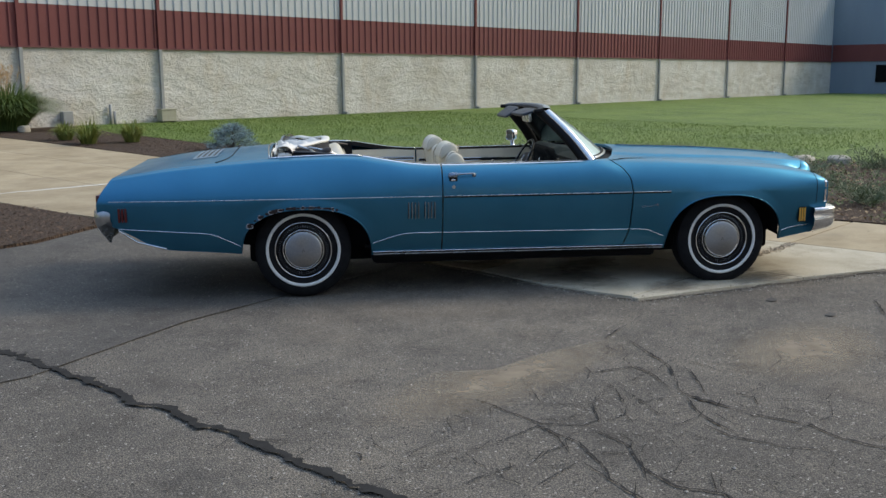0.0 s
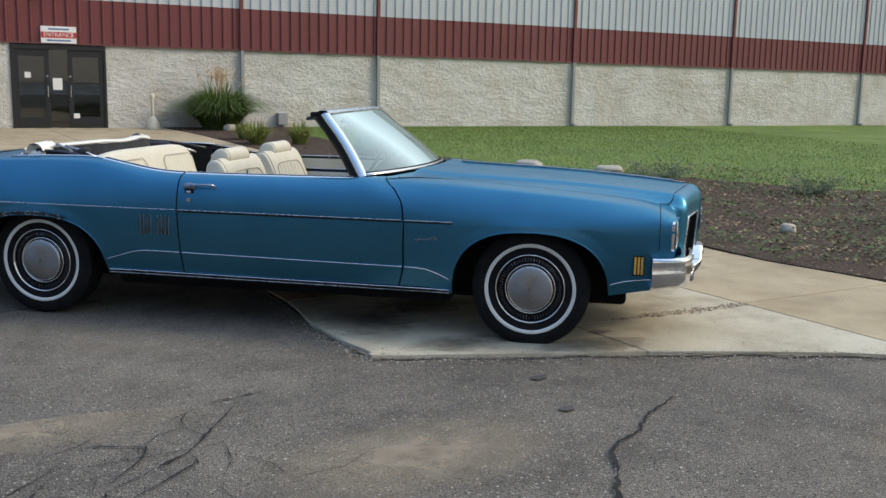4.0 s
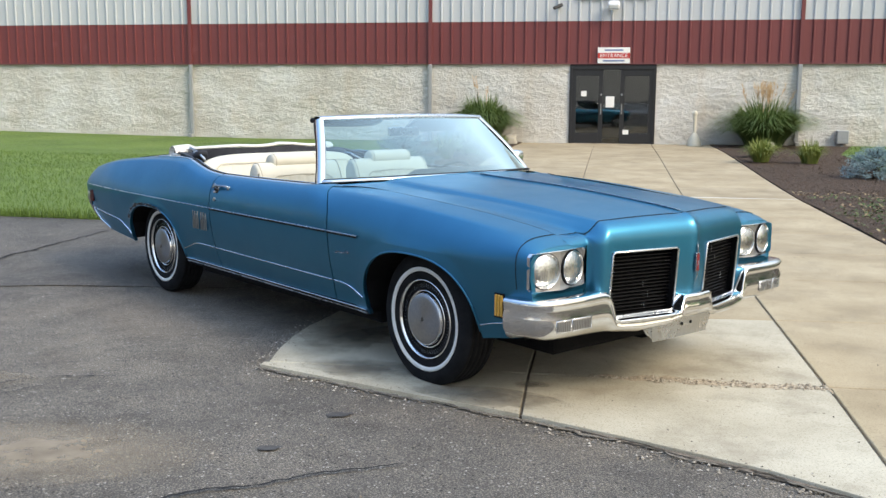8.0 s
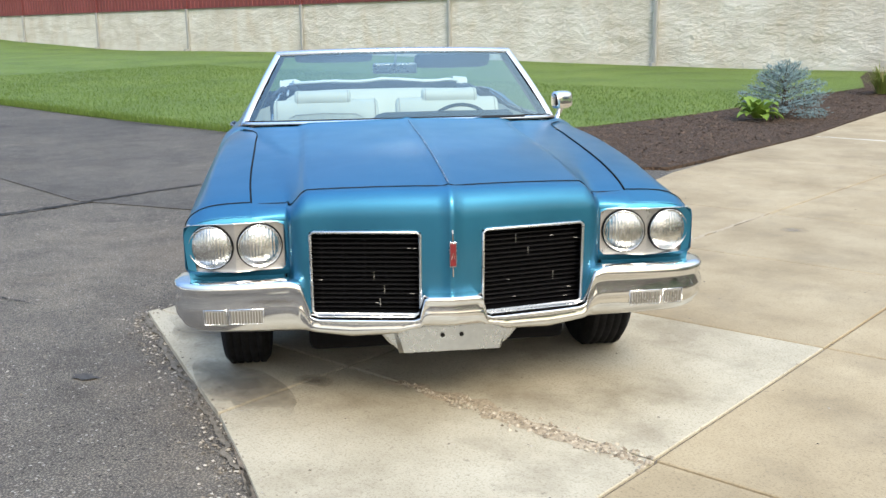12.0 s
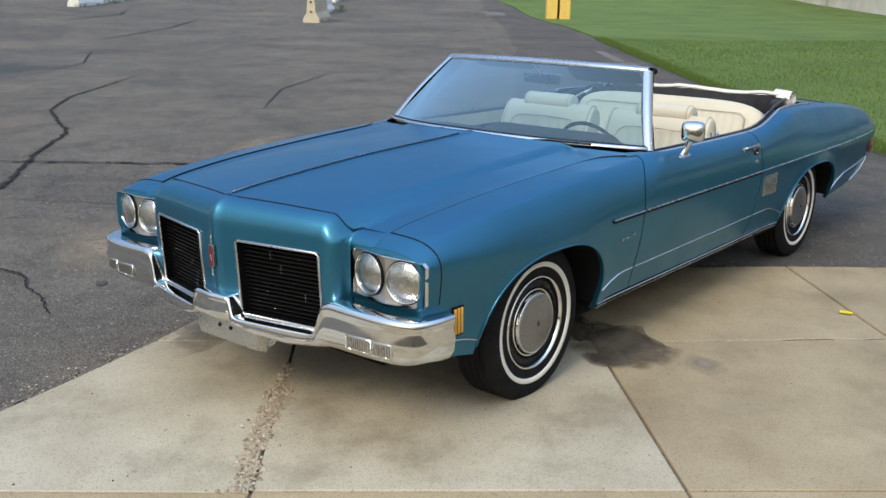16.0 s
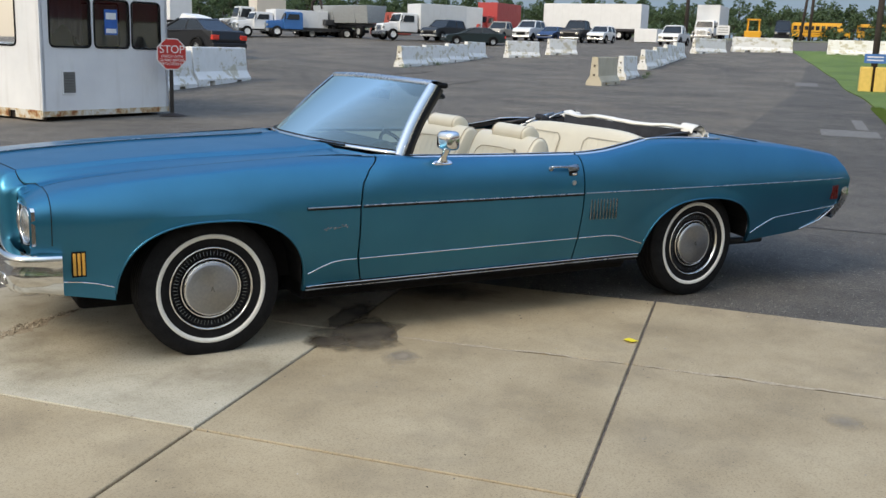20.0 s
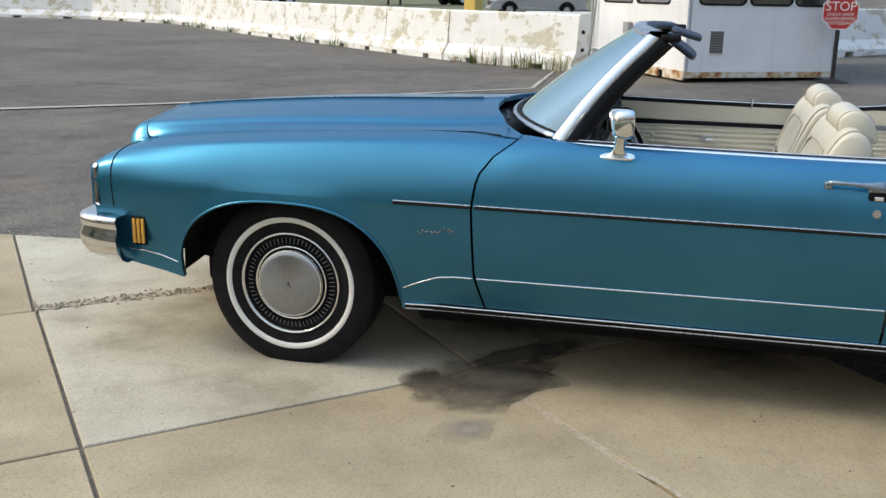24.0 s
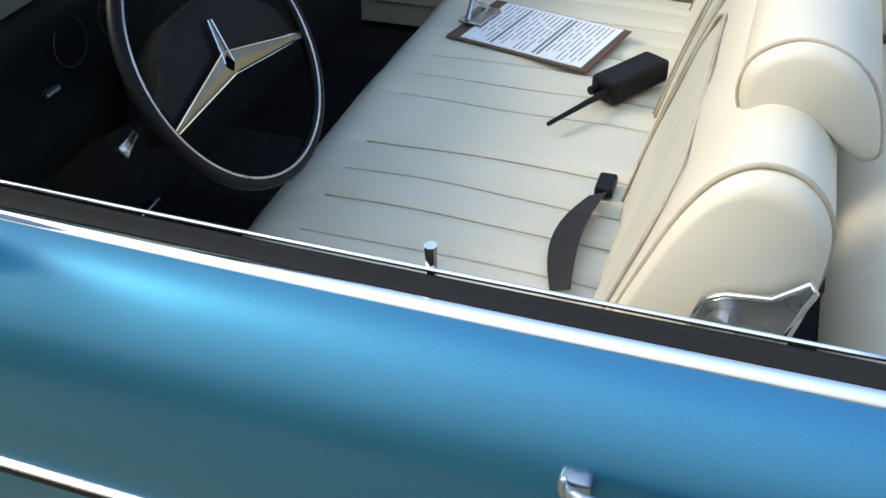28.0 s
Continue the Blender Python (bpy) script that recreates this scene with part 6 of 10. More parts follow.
# ---- rear seat ----
def rear_seat():
    st = thing("rear_seat", CAR_M, "cream vinyl rear bench seat with piped panels", "car seat")
    m = Matrix.Translation((0.30, 0, 0.755)) @ Matrix.Rotation(radians(-17), 4, "Y")
    soft("seat_back", m, 0.105, 0.70, 0.275, VINYL, st, "broad cream seat back", e=0.40, nu=90, nv=26)
    for yc in (-0.36, 0.36):
        v = []
        for i in range(15):
            for j in range(33):
                y = yc - 0.22 + 0.44 * j / 32
                z = -0.16 + 0.33 * i / 14
                v.append(m @ Vector((0.106 + 0.006 * abs(math.sin(math.pi * y / 0.055)) ** 0.6 - 0.012 * (abs(z) / 0.27) ** 2, y, z)))
        add("pleated_inset", v, grid_faces(15, 33), VINYL, st, smooth=True)
        ring = [m @ Vector((0.112, yc + y, z)) for y, z in ((-0.23, -0.16), (-0.23, 0.15), (-0.19, 0.185), (0.19, 0.185), (0.23, 0.15), (0.23, -0.16))]
        add("seam", *tube(ring, 0.0026, 6), WELT, st, smooth=True)
    nx, ny = 16, 100
    verts = []
    for i in range(nx + 1):
        for j in range(ny + 1):
            u, y = i / nx, -0.70 + 1.40 * j / ny
            f = math.sqrt(max(0.0, smooth01(1.0, 0.80, u)))
            z = 0.36 + 0.16 * (0.4 + 0.6 * f) - 0.009 * max(0.0, 1 - abs(math.sin(math.pi * y / 0.10)) * 3) * smooth01(0.9, 0.8, u)
            verts.append((0.52 + 0.48 * u, y, z))
    faces = grid_faces(nx + 1, ny + 1)
    n = ny + 1
    b = len(verts)
    verts += [(verts[nx * n + k][0], verts[nx * n + k][1], 0.33) for k in range(n)]
    faces += [(nx * n + k, nx * n + k + 1, b + k + 1, b + k) for k in range(n - 1)]
    for side in (0, ny):
        b = len(verts)
        verts += [(verts[k * n + side][0], verts[k * n + side][1], 0.33) for k in range(nx + 1)]
        faces += [(k * n + side, (k + 1) * n + side, b + k + 1, b + k) for k in range(nx)]
    add("cushion", verts, faces, VINYL, st, "pleated rear cushion", smooth=True)


rear_seat()


# ---- cabin trim ----
def cabin():
    carpet = simple("black carpet", (0.004, 0.004, 0.005), 0.95, vary=0.4, scale=40, bump=0.6, bscale=300)
    box("carpet", 0.45, 2.30, -0.80, 0.80, 0.332, 0.345, carpet, car, "black carpet")
    box("tunnel", 0.9, 2.25, -0.14, 0.14, 0.345, 0.43, carpet, car, bevel=0.05)
    add("firewall", [(2.22, -0.84, 0.33), (2.22, 0.84, 0.33), (2.16, 0.78, 0.93), (2.16, -0.78, 0.93)], [(0, 1, 2, 3)], carpet, car)
    box("rear_bulkhead", 0.10, 0.13, -0.78, 0.78, 0.35, 0.93, carpet, car)
    # dashboard
    prof = [(2.36, 0.972), (2.20, 0.978), (2.08, 0.965), (2.035, 0.945), (2.03, 0.925), (2.075, 0.905), (2.06, 0.80), (2.10, 0.72), (2.20, 0.66), (2.30, 0.64)]
    ys = [-0.80 + 1.6 * k / 40 for k in range(41)]
    v = [(min(x, ws_base(y).x - 0.03) - (0.012 if 0.12 < y < 0.62 and z < 0.93 else 0.0), y, z + (0.040 * smooth01(-0.16, -0.10, y) * smooth01(0.66, 0.60, y) if x < 2.12 and z > 0.91 else 0)) for y in ys for x, z in prof]
    add("dashboard_face", v, grid_faces(41, len(prof)), DASH, car, "black instrument panel", smooth=True)
    v = [(min(x, ws_base(y).x - 0.03), y, z + 0.004 + (0.040 * smooth01(-0.16, -0.10, y) * smooth01(0.66, 0.60, y) if x < 2.12 else 0)) for y in ys for x, z in prof[:4]]
    add("dashboard_pad", v, grid_faces(41, 4), DASH_PAD, car, "dark blue padded dashboard top", smooth=True)
    for y0, y1, z0, z1 in ((-0.69, -0.22, 0.862, 0.925),):
        box("panel_trim", 2.048, 2.064, y0, y1, z0, z1, DASH, car, bevel=0.004)
        add("trim_line", *tube([(2.045, y0, z0), (2.045, y1, z0), (2.045, y1, z1), (2.045, y0, z1)], 0.0022, 5, True), DULL_CHROME, car)
    for y, z in ((-0.185, 0.895), (-0.66, 0.893)):
        box("vent_chrome", 2.040, 2.050, y - 0.016, y + 0.016, z - 0.024, z + 0.024, DULL_CHROME, car, bevel=0.003)
        box("vent_slot", 2.036, 2.041, y - 0.012, y + 0.012, z - 0.020, z + 0.020, PLASTIC, car)
    for y, z, r in ((0.46, 0.905, 0.034), (0.36, 0.905, 0.034), (0.24, 0.905, 0.026), (0.16, 0.885, 0.018)):
        ring = [(2.045, y + r * math.cos(0.3 * k), z + r * math.sin(0.3 * k)) for k in range(21)]
        add("gauge_ring", *tube(ring, 0.0013, 5, True), BLACK_METAL, car)
    for y in (0.52, 0.10, 0.03):
        box("switch", 2.040, 2.050, y - 0.014, y + 0.014, 0.858, 0.866, SATIN, car, bevel=0.002)
    # defroster grille on the pad
    box("defroster", 2.19, 2.26, -0.40, -0.12, 0.983, 0.988, PLASTIC, car)
    # steering wheel
    sw = new("steering_wheel")
    sw.parent = car
    tagged(sw, "black steering wheel with a silver three-pointed spoke")
    m = Matrix.Translation((1.870, 0.357, 0.864)) @ Matrix.Rotation(radians(-62), 4, "Y")
    ring = [m @ Vector((0.190 * math.cos(2 * math.pi * k / 64), 0.190 * math.sin(2 * math.pi * k / 64), 0)) for k in range(64)]
    add("rim", *tube(ring, 0.0105, 10, True), PLASTIC, sw, smooth=True)
    ring = [m @ Vector((0.1845 * math.cos(2 * math.pi * k / 64), 0.1845 * math.sin(2 * math.pi * k / 64), 0.0085)) for k in range(64)]
    add("rim_trim", *tube(ring, 0.0024, 6, True), DULL_CHROME, sw, smooth=True)
    # padded hub: a broad wedge above the two spokes
    tri = [(-0.045, 0.168), (0.000, 0.170), (0.055, 0.120), (0.078, 0.055), (0.082, -0.030), (0.060, -0.100), (0.005, -0.165), (-0.060, -0.182), (-0.050, -0.09), (-0.030, 0.0), (-0.035, 0.09)]
    k = len(tri)
    v = [m @ Vector((x * 0.96, y * 0.96, -0.07)) for x, y in tri] + [m @ Vector((x, y, -0.016)) for x, y in tri] + [m @ Vector((x * 0.90, y * 0.95, -0.006)) for x, y in tri]
    add("hub_pad", v, [tuple(range(2 * k, 3 * k))] + [(r * k + i, r * k + (i + 1) % k, (r + 1) * k + (i + 1) % k, (r + 1) * k + i) for r in (0, 1) for i in range(k)], PLASTIC, sw, "black padded hub")
    gold = simple("gold metal", (0.30, 0.26, 0.18), 0.35, 0.9)
    mid_ = Vector((-0.012, 0.012, 0.002))
    for tip, w0, w1 in ((Vector((0.050, -0.003, 0.0)), 0.010, 0.004), (Vector((-0.056, -0.180, 0.0)), 0.017, 0.003), (Vector((-0.034, 0.172, 0.0)), 0.017, 0.003)):
        d = (tip - mid_).normalized()
        q = Vector((-d.y, d.x, 0))
        v = [m @ (mid_ - q * w0), m @ (mid_ + q * w0), m @ (tip + q * w1), m @ (tip - q * w1), m @ (mid_ + d * 0.012 + Vector((0, 0, 0.003)))]
        add("spoke", v, [(0, 4, 3), (1, 2, 4), (2, 3, 4)], gold, sw, "slim tapered gold spoke")
        for a, b in ((0, 3), (1, 2)):
            add("spoke_edge", *tube([v[a] + Vector((-0.002, 0, 0.001)), v[b] + Vector((-0.002, 0, 0.001))], 0.0017, 5), CHROME, sw)
    add("column", *tube([m @ Vector((0, 0, -0.05)), m @ Vector((0, 0, -0.35))], 0.038, 14), PLASTIC, sw, smooth=True)
    add("shift_lever", *tube([m @ Vector((0.02, -0.04, -0.10)), m @ Vector((0.06, -0.20, -0.085)), m @ Vector((0.07, -0.25, -0.07))], lambda q: 0.006 + 0.003 * q, 8), CHROME, sw, smooth=True)
    add("signal_lever", *tube([m @ Vector((0.0, 0.04, -0.10)), m @ Vector((-0.02, 0.17, -0.08)), m @ Vector((-0.025, 0.20, -0.075))], lambda q: 0.005 + 0.005 * q * q, 8), DULL_CHROME, sw, smooth=True)
    # brake pedal
    box("brake_pedal", 2.10, 2.12, 0.30, 0.46, 0.46, 0.53, PLASTIC, car, bevel=0.006)
    add("pedal_trim", *tube([(2.098, 0.30, 0.46), (2.098, 0.46, 0.46), (2.098, 0.46, 0.53), (2.098, 0.30, 0.53)], 0.003, 5, True), CHROME, car)
    for s in (1, -1):
        # door inner: stacked horizontal bands with pleats
        zs = [0.345 + 0.0052 * k for k in range(115)]
        for nm, x0, x1, lab, knot, lo_, hi_ in (("door_card", 1.012, 2.30, "cream pleated vinyl door panel with buttons", 1.866, 0.690, 0.822), ("quarter_card", 0.44, 1.000, "cream pleated vinyl rear side panel", 0.738, 0.705, 0.838)):
            v = []
            cols = 90 if nm == "door_card" else 44
            for zz in zs:
                for k in range(cols + 1):
                    x = x0 + (x1 - x0) * k / cols
                    lean = linear([(0.34, 0.84), (0.66, 0.825), (0.935, 0.822)], zz)
                    if nm == "quarter_card":
                        lean = min(lean, top_edge(x)[0] - 0.035) - 0.02 * smooth01(0.9, 0.5, x)
                    lim = top_edge(x)[1] - 0.012
                    dd = 0.0
                    if lo_ < zz < hi_:
                        pull = math.exp(-(((x - knot) / 0.16) ** 2))
                        mid_z = (lo_ + hi_) / 2
                        ph = (zz - mid_z) / 0.0255 * (1 + 0.22 * pull) + 0.35 * noise.noise(Vector((x * 3.0, zz * 9, s * 2.0)))
                        dd = (0.0075 + 0.004 * noise.noise(Vector((x * 6, zz * 30, s)))) * abs(math.cos(math.pi * ph)) ** 0.7 - 0.005 * math.exp(-(((x - knot) / 0.03) ** 2))
                        dd *= smooth01(lo_, lo_ + 0.008, zz) * smooth01(hi_, hi_ - 0.008, zz)
                    v.append((x, s * (lean - dd), max(0.64 if x < 0.54 else 0.0, min(zz, lim))))
            add(nm, v, grid_faces(len(zs), cols + 1), VINYL, car, lab, smooth=True)
            st0, st1 = (x0 + 0.02, 2.26) if nm == "door_card" else (0.60, 0.985)
            zc = 0.838 if nm == "door_card" else 0.856
            inn = 0.8185 if nm == "door_card" else top_edge(0.8)[0] - 0.058
            add("stripe", [(st0, s * inn, zc - 0.012), (st1, s * inn, zc - 0.012), (st1, s * (inn - 0.002), zc + 0.012), (st0, s * (inn - 0.002), zc + 0.012)], [(0, 1, 2, 3)], SATIN if nm == "quarter_card" else PLASTIC, car, "dark stripe between bright beads")
            for q in (-0.0125, 0.0125):
                add("bead", *tube([(st0, s * (inn - 0.002), zc + q), (st1, s * (inn - 0.002), zc + q)], 0.0020, 5), CHROME, car)
            for bz in (-0.018, 0.018):
                vv, ff = pillow(0.010, 0.006, 0.010, e=0.9, nu=14, nv=8)
                inb = 0.806 if nm == "door_card" else top_edge(0.74)[0] - 0.052
                add("upholstery_button", [(knot + p[0], s * inb + p[1], (lo_ + hi_) / 2 + bz + p[2]) for p in vv], ff, VINYL, car, smooth=True)
            add("panel_line", *tube([(x0 + 0.02, s * (inn + 0.004), lo_ - 0.006), (x1 - 0.06, s * (inn + 0.004), lo_ - 0.006)], 0.0032, 5), RUBBER_SEAL, car)
        edge_ln = [(2.20, 0.672), (2.20, 0.43), (2.17, 0.41), (1.06, 0.41)]
        add("panel_edge", *tube([(x, s * 0.828, z) for x, z in edge_ln], 0.003, 5), DULL_CHROME, car)
        ih = new("inner_door_handle")
        ih.parent = car
        tagged(ih, "small chrome inner door release")
        box("plate", 1.575, 1.625, s * 0.806 - 0.004, s * 0.806 + 0.004, 0.748, 0.782, DULL_CHROME, ih, bevel=0.003)
        box("lever", 1.560, 1.605, s * 0.796 - 0.005, s * 0.796 + 0.005, 0.752, 0.766, CHROME, ih, bevel=0.004)
        # armrest, handles
        part("armrest", moved(box_bm(-0.33, 0.33, -0.034, 0.034, -0.040, 0.028, 0.018, 3), Matrix.Translation((1.39, s * 0.792, 0.640))), VINYL, car, "cream armrest", smooth=True)
        part("rear_armrest", moved(box_bm(-0.22, 0.22, -0.045, 0.045, -0.15, 0.03, 0.022, 3), Matrix.Translation((0.80, s * 0.775, 0.655))), VINYL, car, "cream rear armrest", smooth=True)
        box("rear_grab", 0.985, 1.015, s * 0.728 - 0.006, s * 0.728 + 0.006, 0.575, 0.625, CHROME, car, bevel=0.006)
        ah = new("armrest_pocket")
        ah.parent = car
        for nm, a, b, c, d in (("pocket_side", 1.722, 1.740, 0.545, 0.648), ("pocket_side", 1.856, 1.874, 0.545, 0.648), ("pocket_lip", 1.740, 1.856, 0.545, 0.560), ("pocket_lip", 1.740, 1.856, 0.630, 0.648)):
            box(nm, a, b, s * 0.800 - 0.022, s * 0.800 + 0.022, c, d, VINYL, ah, bevel=0.006)
        box("pull", 1.765, 1.835, s * 0.800 - 0.006, s * 0.800 + 0.006, 0.590, 0.602, CHROME, ah, bevel=0.004)
        cr = new("window_crank")
        cr.parent = car
        tagged(cr, "chrome window crank")
        c0 = Vector((2.02, s * 0.81, 0.585))
        add("crank_arm", *tube([c0, c0 + Vector((0, -s * 0.03, 0.0)), c0 + Vector((0.10, -s * 0.035, 0.03))], 0.008, 8), CHROME, cr, smooth=True)
        add("crank_knob", *lathe_at((2.02, s * 0.78, 0.585), [(0.002, -0.012), (0.016, -0.010), (0.018, 0.0), (0.014, 0.012), (0.002, 0.014)]), CHROME, cr, smooth=True)
        cr2 = new("window_crank")
        cr2.parent = car
        tagged(cr2, "chrome window crank with a cream knob")
        c0 = Vector((0.842, s * 0.785, 0.822))
        add("crank_arm", *tube([c0, c0 + Vector((0, -s * 0.03, 0)), c0 + Vector((0.02, -s * 0.035, -0.085))], lambda q: 0.014 - 0.006 * q, 8), CHROME, cr2, smooth=True)
        add("crank_knob", *lathe_at((0.862, s * 0.735, 0.732), [(0.002, -0.014), (0.014, -0.012), (0.016, 0.004), (0.010, 0.014), (0.002, 0.015)]), simple("cream plastic", (0.55, 0.46, 0.30), 0.4) if s > 0 else bpy.data.materials["cream plastic"], cr2, smooth=True)
        box("ashtray", 0.85, 0.95, s * 0.772 - 0.018, s * 0.772 + 0.018, 0.684, 0.690, DULL_CHROME, car, bevel=0.003)
        box("ashtray_slot", 0.865, 0.935, s * 0.772 - 0.008, s * 0.772 + 0.008, 0.6895, 0.692, PLASTIC, car)
        add("lock_pin", *tube([(1.392, s * 0.825, 0.92), (1.392, s * 0.825, 0.935), (1.392, s * 0.825, 0.972)], lambda q: 0.0042 + 0.002 * smooth01(0.5, 0.6, q), 8), CHROME, car, "small chrome lock pin")
        # sill: chrome outside, black sweep, thin bead inside
        for a, b in ((1.008, 2.14), (0.44, 0.996)):
            v, vr, vb = [], [], []
            n = 26
            for k in range(n + 1):
                x = a + (b - a) * k / n
                yi, zi = top_edge(x)
                for dy, dz in ((0.006, -0.006), (0.0055, -0.001), (0.002, 0.004), (-0.006, 0.007), (-0.009, 0.004)):
                    v.append((x, s * (yi + dy), zi + dz))
                for dy, dz in ((-0.008, 0.006), (-0.022, 0.011), (-0.036, 0.006), (-0.040, -0.03)):
                    vr.append((x, s * (yi + dy), zi + dz))
                vb.append((x, s * (yi - 0.040), zi + 0.008))
            add("sill_chrome", v, grid_faces(n + 1, 5), CHROME, car, "bright sill moulding", smooth=True)
            add("window_sweep", vr, grid_faces(n + 1, 4), RUBBER_SEAL, car, "black window sweep", smooth=True)
            add("sill_bead", *tube(vb, 0.0028, 6), CHROME, car, smooth=True)
        add("well_rim", *tube([(x, s * (top_edge(x)[0] - 0.004), top_edge(x)[1] + 0.004) for x in [0.43 - 0.66 * k / 14 for k in range(15)]], 0.006, 6), CHROME, car, smooth=True)
    add("well_rim", *tube([(-0.225 - 0.02 * (1 - (y / 0.7) ** 2), y, top_edge(-0.22)[1] + 0.006 + 0.033 * (1 - (abs(y) / 0.71) ** 2.4)) for y in [-0.70 + 1.4 * k / 20 for k in range(21)]], 0.006, 6), CHROME, car, smooth=True)
    # tub below the folded top
    box("top_well_floor", -0.24, 0.30, -0.72, 0.72, 0.70, 0.72, carpet, car)
    box("top_well_back", -0.26, -0.235, -0.71, 0.71, 0.70, 1.0, carpet, car)
    for s in (1, -1):
        add("top_well_side", [(-0.24, s * 0.69, 0.70), (0.44, s * 0.79, 0.70), (0.44, s * 0.80, 1.0), (0.1, s * 0.755, 1.008), (-0.24, s * 0.70, 1.0)], [(0, 1, 2, 3, 4)], carpet, car)
    # sun visors
    for y0, y1, tilt, lab in ((0.12, 0.56, 36, "dark blue sun visor hanging down"), (-0.56, -0.12, 17, "dark blue sun visor folded back")):
        mv = Matrix.Translation((1.80, (y0 + y1) / 2, 1.318)) @ Matrix.Rotation(radians(-tilt), 4, "Y")
        vv, ff = pillow(0.070, (y1 - y0) / 2, 0.012, e=0.35, nu=40, nv=8)
        add("sun_visor", [mv @ Vector((p[0] - 0.075, p[1], p[2])) for p in vv], ff, BLUE_TRIM, car, lab, smooth=True)
    # door mirror, on the driver's side only
    dm = new("door_mirror")
    dm.parent = car
    tagged(dm, "chrome door mirror on a pedestal")
    foot = Matrix.Translation((1.915, 0.914, 0.924)) @ Matrix.Rotation(radians(-28), 4, "X")
    vv, ff = pillow(0.062, 0.026, 0.008, e=0.5, nu=36, nv=10)
    add("foot", [foot @ Vector(p) for p in vv], ff, CHROME, dm, smooth=True)
    v, secs = [], ((0.000, 1.915, 0.915, 0.044, 0.020), (0.012, 1.913, 0.918, 0.028, 0.015), (0.028, 1.910, 0.926, 0.019, 0.012), (0.050, 1.906, 0.938, 0.018, 0.013), (0.076, 1.904, 0.950, 0.022, 0.018))
    for dz, cx, cy, rx_, ry_ in secs:
        for k in range(14):
            t = 2 * math.pi * k / 14
            v.append((cx + rx_ * math.copysign(abs(math.cos(t)) ** 0.7, math.cos(t)), cy + ry_ * math.copysign(abs(math.sin(t)) ** 0.7, math.sin(t)), 0.922 + dz))
    add("pedestal", v, grid_faces(len(secs), 14, True), CHROME, dm, smooth=True)
    mm = Matrix.Translation((1.903, 0.955, 1.042)) @ Matrix.Rotation(radians(21), 4, "Z")
    v, secs = [], ((0.058, 0.40), (0.054, 0.66), (0.042, 0.86), (0.022, 0.96), (-0.008, 1.0), (-0.030, 0.99), (-0.035, 0.95), (-0.034, 0.91), (-0.028, 0.90))
    for dx, k_ in secs:
        for k in range(28):
            t = 2 * math.pi * k / 28
            v.append(mm @ Vector((dx * 0.72, 0.060 * k_ * math.copysign(abs(math.cos(t)) ** 0.5, math.cos(t)), 0.051 * k_ * math.copysign(abs(math.sin(t)) ** 0.5, math.sin(t)))))
    solid("mirror_head", v, grid_faces(len(secs), 28, True) + [tuple(range(28))[::-1]], CHROME, dm)
    ring = [mm @ Vector((-0.0207, 0.0538 * math.copysign(abs(math.cos(t)) ** 0.5, math.cos(t)), 0.046 * math.copysign(abs(math.sin(t)) ** 0.5, math.sin(t)))) for t in [2 * math.pi * k / 28 for k in range(28)]]
    add("mirror_glass", ring, [tuple(range(28))], simple("mirror silver", (0.42, 0.43, 0.45), 0.03, 1.0, vary=0.01), dm, "dark mirror glass")


def lathe_at(centre, prof):
    vv, ff = lathe(prof, 18)
    return [Vector(centre) + Vector(p) for p in vv], ff


cabin()


